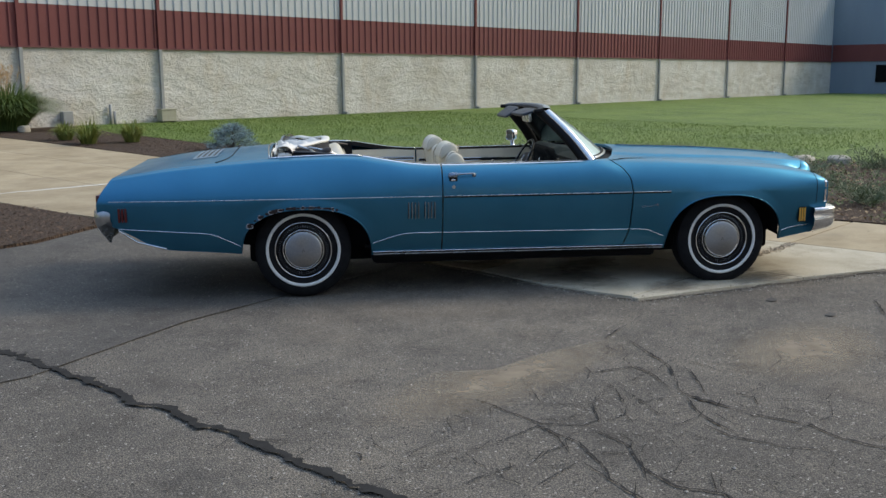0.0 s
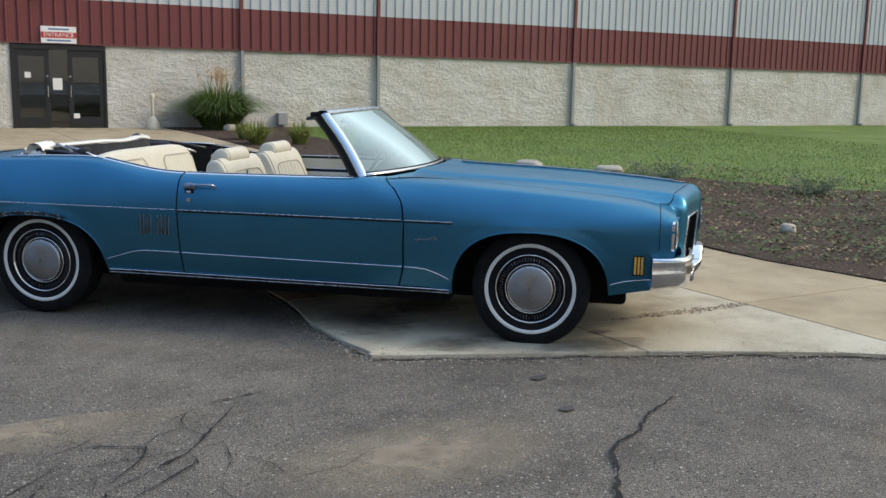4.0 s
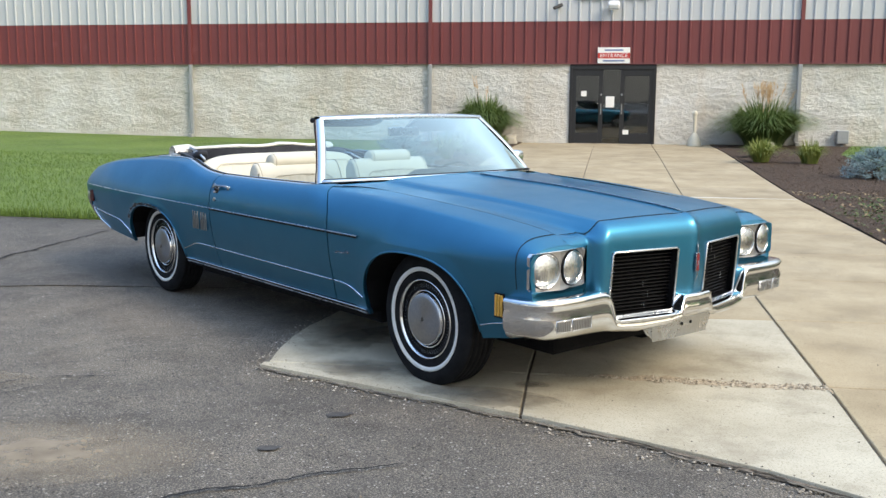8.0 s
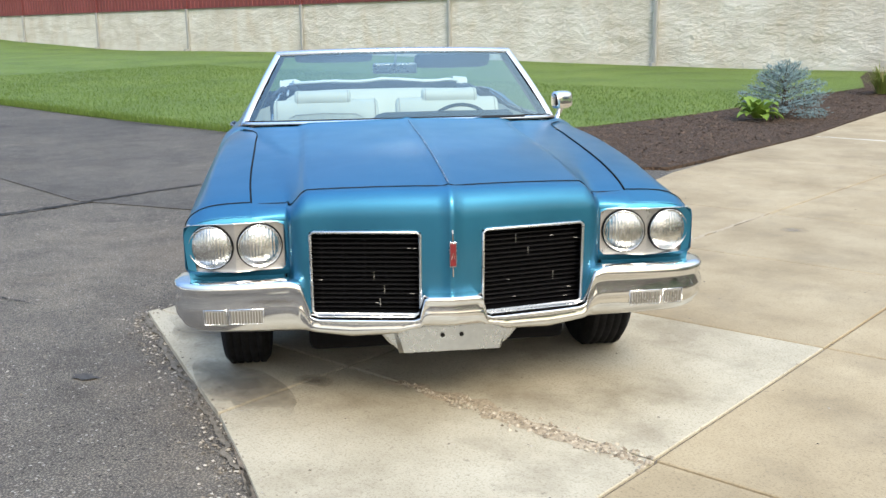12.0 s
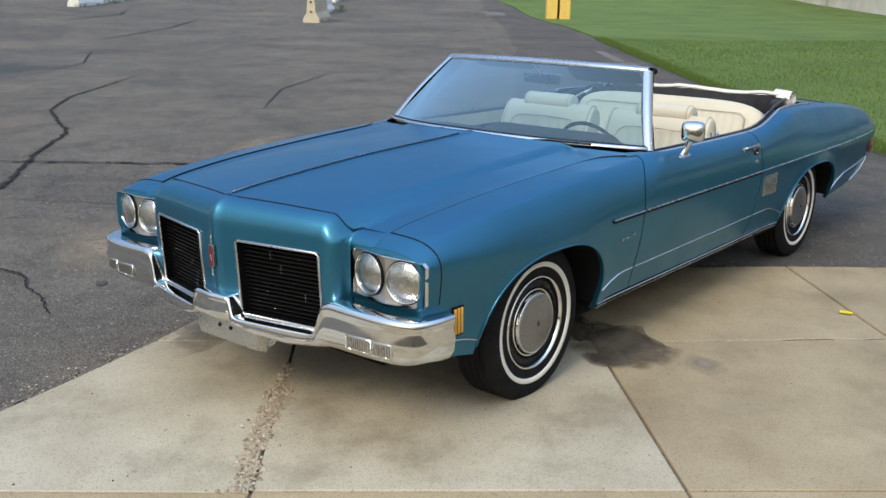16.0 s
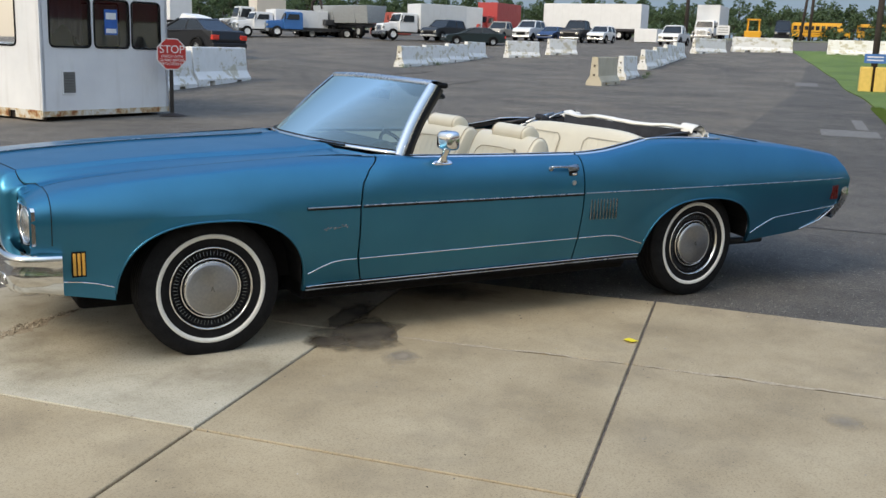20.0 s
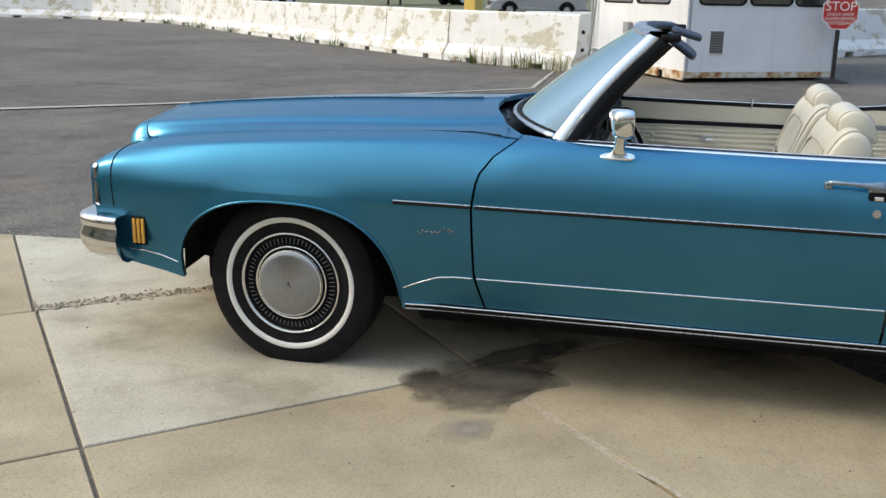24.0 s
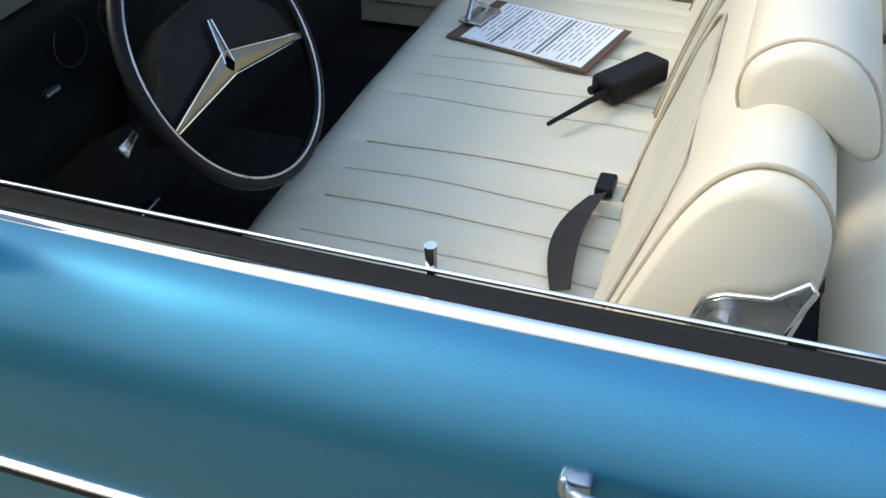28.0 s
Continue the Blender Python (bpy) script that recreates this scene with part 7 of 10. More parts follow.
# ---- folded top ----
def folded_top():
    ft = new("folded_top")
    ft.parent = car
    tagged(ft, "crumpled white folding top with dark lining")
    cloth = vinyl_mat("white top fabric", (0.74, 0.72, 0.67))
    lining = simple("charcoal lining", (0.022, 0.024, 0.032), 0.85, vary=0.3, scale=20, bump=0.4)

    def arc(y):
        a = abs(y) / 0.70
        return 0.205 - 0.33 * a**2.0, 1.088 - 0.03 * a + 0.012 * noise.noise(Vector((y * 4, 0, 0)))

    ys = [-0.70 + 1.4 * k / 44 for k in range(45)]
    v = []
    for y in ys:
        x, z = arc(y)
        w = 0.010 * noise.noise(Vector((y * 9, 1, 4)))
        for dx, dz in ((0.005, -0.16), (0.012 + w, -0.10), (0.016 - w, -0.05), (0.012, -0.008)):
            v.append((x + dx, y, z + dz))
    add("lining", v, grid_faces(45, 4), lining, ft, "dark cloth lining", smooth=True)
    v = []
    for y in ys:
        x, z = arc(y)
        w = 0.006 * noise.noise(Vector((y * 12, 5, 4)))
        for k in range(10):
            t = 2 * math.pi * k / 10
            v.append((x - 0.012 + 0.034 * math.cos(t), y, z + 0.004 + w + 0.013 * math.sin(t)))
    add("front_bow_cover", v, grid_faces(45, 10, True), cloth, ft, "white fabric edge over the front bow", smooth=True)
    # the fabric falling back from the bow in folds
    v = []
    cols = 30
    for y in ys:
        x, z = arc(y)
        for k in range(cols + 1):
            u = k / cols
            xx = x - 0.02 + (-0.215 - x + 0.02) * u
            fold = 0.018 * math.sin(u * 19 + 3 * noise.noise(Vector((y * 2, u, 1)))) * (0.4 + u) * smooth01(0, 0.15, u)
            zz = z - 0.01 + (1.022 - z) * u + fold + 0.02 * noise.noise(Vector((y * 5, u * 4, 9)))
            v.append((xx, y, zz))
    add("fabric_folds", v, grid_faces(45, cols + 1), cloth, ft, "folded white fabric", smooth=True)
    v = []
    for y in ys:
        x, z = arc(y)
        for dx, dz in ((-0.03, -0.035), (-0.16, -0.045)):
            v.append((max(-0.215, x + dx), y, z + dz - 0.02))
    add("inner_fold", v, grid_faces(45, 2), lining, ft)
    # curled ends
    for s in (1, -1):
        pts = []
        for k in range(26):
            t = k / 25
            a = t * 4.6
            r = 0.055 * (1 - 0.35 * t)
            pts.append((-0.105 + r * math.cos(a) * 1.2, r * math.sin(a) + 1.045))
        v = []
        for i, (x, z) in enumerate(pts):
            for j in range(7):
                q = j / 6
                y = s * (0.60 + 0.11 * q)
                v.append((x - 0.02 * q + 0.006 * noise.noise(Vector((i * 0.5, j, s * 3))), y, z - 0.012 * q))
        add("curled_end", v, grid_faces(26, 7), cloth, ft, "curled white fabric end", smooth=True)
        pts = [(0.40, s * 0.76, 0.985), (0.25, s * 0.73, 1.012), (0.08, s * 0.71, 1.03), (-0.08, s * 0.68, 1.035), (-0.18, s * 0.63, 1.02)]
        add("side_bow", *tube(pts, 0.011, 8), BLACK_METAL, ft, "black folding bow", smooth=True)
        pts = [(0.33, s * 0.74, 0.95), (0.20, s * 0.70, 1.0), (0.02, s * 0.67, 1.0), (-0.14, s * 0.62, 0.985)]
        add("side_bow", *tube(pts, 0.009, 8), DULL_CHROME, ft, smooth=True)
        soft("crumple", Matrix.Translation((0.02, s * 0.66, 1.0)) @ Matrix.Rotation(radians(20 * s), 4, "Z"), 0.13, 0.045, 0.035, lining, ft, e=0.7, nu=20, nv=10)
        soft("crumple", Matrix.Translation((-0.12, s * 0.64, 1.01)), 0.06, 0.07, 0.03, cloth, ft, e=0.8, nu=20, nv=10)
    for s in (-1,):
        rr = random.Random(17 + s)
        vv, ff = pillow(0.062, 0.055, 0.042, e=0.85, nu=36, nv=20)
        v = []
        for q in vv:
            d = Vector(q)
            k = 1 + 0.30 * noise.noise(d * 16 + Vector((s, 0, 4))) + 0.18 * noise.noise(d * 38)
            v.append(Vector((-0.10, s * 0.60, 1.048)) + d * k)
        add("bunched_fabric", v, ff, cloth, ft, "bunched white fabric", smooth=True)
        for k in range(4):
            a = Vector((0.30 - 0.09 * k + rr.uniform(-0.03, 0.03), s * rr.uniform(0.60, 0.70), 0.985 + rr.uniform(0, 0.03)))
            b = Vector((0.06 - 0.06 * k + rr.uniform(-0.04, 0.04), s * rr.uniform(0.58, 0.70), 1.06 + rr.uniform(-0.02, 0.02)))
            add("top_link", *tube([a, a.lerp(b, 0.5) + Vector((0, 0, 0.01)), b], 0.009, 6), BLACK_METAL if k % 2 else DULL_CHROME, ft, smooth=True)
        soft("lining_fold", Matrix.Translation((0.13, s * 0.62, 1.01)) @ Matrix.Rotation(radians(-25), 4, "Y"), 0.10, 0.05, 0.028, lining, ft, e=0.7, nu=20, nv=10)


folded_top()


# ---- things on the seat ----
def seat_things():
    cb = thing("clipboard", CAR_M @ Matrix.Translation((1.612, -0.385, 0.590)) @ Matrix.Rotation(radians(-14), 4, "Z") @ Matrix.Diagonal((0.95, 0.90, 1, 1)), "brown clipboard holding printed forms on the seat", "clipboard")
    box("board", -0.175, 0.165, -0.115, 0.115, -0.004, 0.0, simple("brown hardboard", (0.10, 0.055, 0.035), 0.6), cb, bevel=0.0015)
    paper = simple("form paper", (0.72, 0.74, 0.78), 0.8, vary=0.02)
    box("paper", -0.160, 0.130, -0.105, 0.108, 0.0005, 0.003, paper, cb)
    ink = simple("grey print", (0.16, 0.17, 0.20), 0.8)
    rr = random.Random(3)
    for k in range(24):
        x = 0.115 - 0.0112 * k
        a = -0.095
        heavy = k in (5, 14, 15)
        for q in range(1 if heavy else 3):
            b = 0.10 if heavy else a + rr.uniform(0.02, 0.075)
            box("printed_line", x - (0.003 if heavy else 0.0012), x + (0.003 if heavy else 0.0012), a, min(b, 0.10), 0.003, 0.0034, ink, cb)
            a = b + 0.012
            if a > 0.085:
                break
    box("clip_plate", 0.115, 0.172, -0.05, 0.05, 0.003, 0.010, DULL_CHROME, cb, "metal spring clip", bevel=0.003)
    add("clip_lever", *tube([Vector((0.15, -0.045, 0.01)), Vector((0.165, 0.0, 0.035)), Vector((0.15, 0.045, 0.01))], 0.006, 6), DULL_CHROME, cb)
    rd = thing("radio_handset", CAR_M @ Matrix.Translation((1.385, -0.205, 0.588)) @ Matrix.Rotation(radians(58), 4, "Z"), "black two-way radio handset lying on the seat", "radio")
    box("case", -0.075, 0.075, -0.030, 0.030, 0.0, 0.045, PLASTIC, rd, bevel=0.008)
    add("antenna", *tube([(0.07, 0.012, 0.024), (0.12, 0.014, 0.024), (0.225, 0.016, 0.018)], lambda q: 0.007 - 0.003 * q, 8), PLASTIC, rd)
    part("knob", moved(cyl_bm(0.008, 0.02, 12), Matrix.Translation((0.083, -0.012, 0.024)) @ Matrix.Rotation(radians(90), 4, "Y")), PLASTIC, rd)
    sb = thing("seat_belt", CAR_M, "black lap belt lying between cushion and back", "seat belt")
    v = []
    for k in range(12):
        u = k / 11
        x, y, z = 1.375 + 0.012 * math.sin(u * 3.1), 0.41 - 0.25 * u, 0.588 + 0.006 * math.sin(u * 3.1)
        v += [(x - 0.024, y, z + 0.012), (x + 0.022 * math.sin(0.3 + u * 2.6), y - 0.005, z - 0.004)]
    add("strap", v, grid_faces(12, 2), simple("black webbing", (0.012, 0.012, 0.013), 0.8, bump=0.5, bscale=500), sb)
    box("buckle", 1.345, 1.375, 0.10, 0.15, 0.578, 0.598, PLASTIC, sb, bevel=0.005)
    pp = thing("green_leaflet", CAR_M @ Matrix.Translation((2.068, 0.0, 0.765)) @ Matrix.Rotation(radians(60), 4, "Y"), "blue and green printed leaflet tucked below the dashboard", "leaflet")
    box("leaflet_sheet", -0.02, 0.05, -0.09, 0.09, 0.0, 0.003, simple("blue print", (0.10, 0.16, 0.42), 0.6), pp)
    box("leaflet_band", -0.02, 0.05, 0.02, 0.085, 0.003, 0.0045, simple("green print", (0.10, 0.32, 0.14), 0.6), pp)


seat_things()


# ---- lettering ----
def lettering(name, words, size, m, material, parent, depth=0.002):
    cu = bpy.data.curves.new(name, "FONT")
    cu.body, cu.size, cu.align_x, cu.align_y, cu.extrude = words, size, "CENTER", "CENTER", depth / 2
    tmp = bpy.data.objects.new(name, cu)
    me = bpy.data.meshes.new_from_object(tmp)
    bpy.data.objects.remove(tmp)
    bpy.data.curves.remove(cu)
    me.transform(m)
    me.materials.clear()
    me.materials.append(material)
    ob = new(name, me)
    ob.parent = parent
    return tagged(ob)


# ---- guard booth ----
def booth_mat():
    m = Mat("chalky white steel", rough=0.6)
    c = m.ramp(m.noise(1.2, 4), [(0.3, (0.70, 0.71, 0.73)), (0.7, (0.80, 0.81, 0.82))])
    run = m.ramp(m.noise(5.0, 3, stretch=(1, 1, 0.15)), [(0.55, (0, 0, 0)), (0.8, (1, 1, 1))])
    m.color(m.mix(m.math("MULTIPLY", run, 0.3), c, (0.52, 0.50, 0.47)))
    return m.m


def rust_mat():
    m = Mat("rusting painted steel", rough=0.85)
    f = m.noise(5.0, 6, 0.7)
    m.color(m.ramp(f, [(0.42, (0.64, 0.62, 0.56)), (0.53, (0.50, 0.38, 0.22)), (0.62, (0.30, 0.12, 0.04)), (0.75, (0.10, 0.035, 0.015))]))
    m.bump(f, 0.4, 0.01)
    return m.m


BOOTH_WHITE, RUSTY = booth_mat(), rust_mat()
GLASS_DARK = glass_mat("smoked booth glass", (0.32, 0.35, 0.37))


def guard_booth():
    ang = math.degrees(math.atan2(BOOTH_B.y - BOOTH_A.y, BOOTH_B.x - BOOTH_A.x))
    bt = thing("guard_booth", pose(BOOTH_A.x, BOOTH_A.y, 0.04, 0, 0, ang), "white steel guard booth with dark windows and a rusty skirt", "booth")
    L, D, H, T = 2.95, 4.0, 2.75, 0.07
    zs, zt = 1.28, 2.15

    def wall_with(openings, length, place, name):
        """Wall of boxes round its window openings; place maps (along, out, up) to the booth."""
        pieces = [(0, length, 0.14, zs), (0, length, zt, H)]
        x = 0.0
        for a, b in openings:
            pieces.append((x, a, zs, zt))
            x = b
        pieces.append((x, length, zs, zt))
        for a, b, z0, z1 in pieces:
            part(name, moved(box_bm(a, b, 0, T, z0, z1), place), BOOTH_WHITE, bt)
        for i, (a, b) in enumerate(openings):
            w = new("window")
            w.parent = bt
            tagged(w, "dark rounded window in a black rubber seal")
            r = 0.09
            ring = []
            for cx, cz, a0 in ((b - r, zt - r, 0), (a + r, zt - r, 90), (a + r, zs + r, 180), (b - r, zs + r, 270)):
                ring += [(cx + r * math.cos(radians(a0 + 22.5 * k)), -0.004, cz + r * math.sin(radians(a0 + 22.5 * k))) for k in range(5)]
            add("seal", *tube([place @ Vector(q) for q in ring], 0.018, 6, True), RUBBER_SEAL, w, smooth=True)
            g = add("pane", [place @ Vector((q[0], 0.02, q[2])) for q in ring], [tuple(range(len(ring)))], GLASS_DARK, w)
            g.visible_shadow = False
            for q, (cx, cz) in enumerate(((b, zt), (a, zt), (a, zs), (b, zs))):
                v = [place @ Vector((p[0], -0.002, p[2])) for p in ring[5 * q:5 * q + 5]] + [place @ Vector((cx, -0.002, cz))]
                add("corner_fill", v, [(0, 1, 2, 3, 4, 5)], BOOTH_WHITE, w)

    wall_with([(0.20, 1.08), (1.17, 1.98), (2.05, 2.76)], L, Matrix.Identity(4), "front_wall")
    side = Matrix(((0, 1, 0, 0), (1, 0, 0, 0), (0, 0, 1, 0), (0, 0, 0, 1)))
    wall_with([(0.65, 2.0), (2.15, 3.5)], D, side, "side_wall")
    far = Matrix.Translation((L - T, 0, 0)) @ side
    wall_with([(1.3, 2.7)], D, far, "side_wall")
    box("back_wall", T, L - T, D - T, D, 0.14, H, BOOTH_WHITE, bt)
    box("roof", -0.12, L + 0.12, -0.12, D + 0.12, H, H + 0.10, BOOTH_WHITE, bt, bevel=0.02)
    box("inner_floor", T, L - T, T, D - T, 0.14, 0.18, DARK, bt)
    box("inner_desk", T, L - T, 0.5, 1.1, 0.95, 1.0, PIPE, bt)
    box("skirt", -0.006, L + 0.006, -0.008, 0.03, 0.05, 0.15, RUSTY, bt, "rust-stained base strip")
    box("skirt", L - 0.03, L + 0.008, 0.03, D, 0.05, 0.15, RUSTY, bt)
    y = 0.03
    for a, b in ((0.03, 0.75), (0.95, 1.6), (1.85, 2.5), (2.7, 3.3), (3.55, 4.0)):
        box("skirt", -0.012, 0.03, a, b, 0.01, 0.16, RUSTY, bt, "rusted steel skid below the wall")
    box("skid_rail", -0.004, 0.02, 0.03, D, 0.13, 0.165, RUSTY, bt)
    box("skid_back", 0.06, 0.10, 0.03, D, 0.0, 0.14, rust, bt)
    box("corner_trim", -0.012, 0.03, -0.012, 0.03, 0.16, H, BOOTH_WHITE, bt, bevel=0.006)
    vt = new("vent")
    vt.parent = bt
    tagged(vt, "grey louvred wall vent")
    box("vent_frame", 0.42, 0.73, -0.014, 0.0, 0.44, 0.86, BOOTH_WHITE, vt, bevel=0.004)
    for k in range(13):
        v, z = 0.47, 0.472 + 0.028 * k
        add("slat", [(0.45, -0.016, z), (0.70, -0.016, z), (0.70, -0.022, z + 0.018), (0.45, -0.022, z + 0.018)], [(0, 1, 2, 3)], PIPE, vt)
    box("vent_dark", 0.45, 0.70, -0.0155, -0.014, 0.465, 0.835, DARK, vt)
    # curtain and things behind the glass
    v = []
    for i in range(25):
        for z in (zs - 0.1, zt):
            v.append((0.16 + 0.9 * i / 24, 0.16 + 0.03 * math.sin(i * 1.9), z if z > 2 else z + 0.5 * (1 - abs(i - 12) / 12) ** 0.7))
    add("curtain", v, grid_faces(25, 2), simple("pink-grey curtain", (0.42, 0.34, 0.34), 0.9), bt, "gathered pale curtain", smooth=True)
    pst = box("poster", 1.42, 1.72, 0.010, 0.016, 1.52, 1.98, simple("blue poster", (0.03, 0.12, 0.42), 0.6), bt, "blue printed poster in the window")
    box("poster_band", 1.45, 1.69, 0.006, 0.010, 1.80, 1.92, WHITE_PAINT, pst)
    box("poster_band", 1.45, 1.69, 0.006, 0.010, 1.55, 1.63, WHITE_PAINT, pst)
    box("chair_back", 0.5, 0.95, 2.4, 2.5, 1.0, 1.55, simple("blue cloth", (0.04, 0.12, 0.28), 0.9), bt, bevel=0.04)
    # meter box and conduits on the bright side
    box("meter_box", -0.11, -0.006, 2.10, 2.32, 0.70, 0.92, PIPE, bt, "grey electrical box", bevel=0.012)
    for q0, q1, z1, dz in ((2.17, 3.95, 0.36, 0.0), (2.25, 3.75, 0.20, 0.0)):
        pts = [(-0.05, q0, 0.71), (-0.05, q0, z1 + 0.18), (-0.05, q0 + 0.05, z1 + 0.06), (-0.05, q0 + 0.18, z1), (-0.05, q1 - 0.15, z1 - 0.02), (-0.05, q1, z1 - 0.05)]
        add("conduit", *tube(pts, 0.022, 8), BOOTH_WHITE, bt, "painted conduit pipe", smooth=True)
    add("conduit", *tube([(-0.06, 3.72, 2.7), (-0.06, 3.78, 1.2), (-0.14, 3.80, 0.3), (-0.15, 3.80, 0.0)], 0.025, 8), PIPE, bt, smooth=True)
    add("conduit", *tube([(-0.06, 3.95, 2.7), (-0.06, 3.95, 0.3), (-0.20, 3.95, -0.03)], 0.03, 8), PIPE, bt, smooth=True)
    return bt


guard_booth()


# ---- stop sign ----
def stop_sign():
    x, y = -9.10, -9.72
    e = Vector((0, 1))
    st = thing("stop_sign", pose(x, y, gz(x, y), 0, 0, -32), "red octagonal stop sign with white lettering on a dark post", "stop sign")
    sred, swhite = simple("sign red", (0.50, 0.035, 0.030), 0.45, vary=0.06), simple("sign white", (0.80, 0.80, 0.78), 0.5, vary=0.03)
    box("post", -0.03, 0.03, -0.075, -0.015, 0.0, 1.52, simple("dark post", (0.03, 0.025, 0.022), 0.7), st, bevel=0.004)
    z0 = 1.20
    for nm, r, yy, mat in (("rim", 0.325, 0.0, swhite), ("face", 0.305, 0.004, sred)):
        o = [(r * math.cos(radians(22.5 + 45 * k)), r * math.sin(radians(22.5 + 45 * k)) + z0) for k in range(8)]
        v = [(a, yy, b) for a, b in o] + [(a, -0.012, b) for a, b in o]
        add(nm, v, [tuple(range(8))[::-1], tuple(range(8, 16))] + [(k, (k + 1) % 8, 8 + (k + 1) % 8, 8 + k) for k in range(8)], mat, st)
    up = Matrix.Rotation(radians(180), 4, "Z") @ Matrix.Rotation(radians(90), 4, "X")
    for words, size, z in (("STOP", 0.215, z0 + 0.085), ("CHECK WITH", 0.072, z0 - 0.045), ("GUARD BEFORE", 0.072, z0 - 0.118), ("PROCEEDING", 0.072, z0 - 0.190)):
        lettering("letters", words, size, Matrix.Translation((0, 0.006, z)) @ up, swhite, st)
    mound = []
    for k in range(14):
        a = 2 * math.pi * k / 14
        mound.append((0.28 * math.cos(a) * (1 + 0.2 * math.sin(3 * a)), 0.20 * math.sin(a), 0.005))
    add("footing", mound + [(0.0, -0.04, 0.07)], [(k, (k + 1) % 14, 14) for k in range(14)], rust, st, "rusty earth at the post's foot", smooth=True)


stop_sign()


# ---- concrete barriers ----
def barrier_mat():
    m = Mat("peeling white paint on concrete", rough=0.85)
    n4 = m.node("ShaderNodeTexNoise", Scale=1.9, Detail=6.0, Roughness=0.68)
    n4.noise_dimensions = "4D"
    m.link(m.coords((1, 1, 1.5)), n4.inputs["Vector"])
    m.link(m.math("MULTIPLY", m.random(), 60.0), n4.inputs["W"])
    mask = m.ramp(n4.outputs["Fac"], [(0.53, (0, 0, 0)), (0.57, (1, 1, 1))])
    conc = m.ramp(m.noise(9.0, 5), [(0.3, (0.50, 0.46, 0.36)), (0.7, (0.62, 0.59, 0.49))])
    white = m.ramp(m.noise(3.0, 4), [(0.3, (0.74, 0.74, 0.72)), (0.7, (0.82, 0.82, 0.81))])
    m.color(m.mix(mask, white, conc))
    m.bump(m.noise(30.0, 3), 0.3, 0.008)
    return m.m


PEELING, TAN_CONC = barrier_mat(), concrete_mat("tan concrete", (0.48, 0.42, 0.30), (0.58, 0.52, 0.40), (0.64, 0.59, 0.47), 0.25)
BAR_PROTO = {}


def barrier(x0, y0, x1, y1, material=None, h=1.07, group="white road barriers", label="white-painted concrete road barrier with peeling paint"):
    """One barrier with its foot between two plan points."""
    material = material or PEELING
    length = math.hypot(x1 - x0, y1 - y0)
    m = Matrix.Translation(((x0 + x1) / 2, (y0 + y1) / 2, (gz(x0, y0) + gz(x1, y1)) / 2)) @ Matrix.Rotation(math.atan2(y1 - y0, x1 - x0), 4, "Z")
    key = (round(length, 1), material.name)
    ob = thing("road_barrier", m, label, "barrier", group)
    if key not in BAR_PROTO:
        half = [(0.30, 0.09), (0.30, 0.14), (0.165, 0.36), (0.115, h - 0.03), (0.09, h)]
        prof = half + [(-a, b) for a, b in half[::-1]]
        n, cols = len(prof), 13
        verts, faces = [], grid_faces(cols, n, True)
        for i in range(cols):
            u = -length / 2 + 0.012 + (length - 0.024) * i / (cols - 1)
            for a, b in prof:
                verts.append((u, a + 0.006 * noise.noise(Vector((u * 3, a * 9, b * 5))), b + (0.01 * noise.noise(Vector((u * 2, a, 3))) if b > 0.5 else 0)))
        faces += [tuple(range(n)), tuple((cols - 1) * n + k for k in range(n))[::-1]]
        feet = []
        for a, b in ((-0.5, -0.30), (-0.21, 0.21), (0.30, 0.5)):
            feet.append((a * length * (0.996), b * length * (0.996)))
        fv, ff = [], []
        for a, b in feet:
            k = len(fv)
            fv += [(q, w, z) for z in (-0.06, 0.09) for q, w in ((a, -0.30), (b, -0.30), (b, 0.30), (a, 0.30))]
            ff += [(k, k + 1, k + 5, k + 4), (k + 1, k + 2, k + 6, k + 5), (k + 2, k + 3, k + 7, k + 6), (k + 3, k, k + 4, k + 7)]
        hooks = []
        for z in (0.42, 0.78):
            for e in (-1, 1):
                hooks.append((e * length / 2, z))
        BAR_PROTO[key] = (mesh_of("wall_body", verts, faces, material, False), mesh_of("foot", fv, ff, material), mesh_of("slot", *tube([(-0.05, 0, 0), (0.05, 0, 0)], 0.035, 8), rust))
    body, foot, slot = BAR_PROTO[key]
    for nm, me, at in (("wall_body", body, (0, 0, 0)), ("foot", foot, (0, 0, 0)), ("end_loop", slot, (-length / 2 + 0.03, 0, 0.40)), ("end_loop", slot, (-length / 2 + 0.03, 0, 0.74)), ("end_loop", slot, (length / 2 - 0.03, 0, 0.40)), ("end_loop", slot, (length / 2 - 0.03, 0, 0.74))):
        c = new(nm, me)
        c.parent = ob
        c.location = at
        tagged(c)
    return ob


def barrier_run(pts, length=3.7, **kw):
    """Barriers end to end along a plan line."""
    for (a, b), (c, d) in zip(pts, pts[1:]):
        tot = math.hypot(c - a, d - b)
        n = max(1, round(tot / length))
        for k in range(n):
            u, v = k / n, (k + 1) / n
            barrier(a + (c - a) * u, b + (d - b) * u, a + (c - a) * v, b + (d - b) * v, **kw)


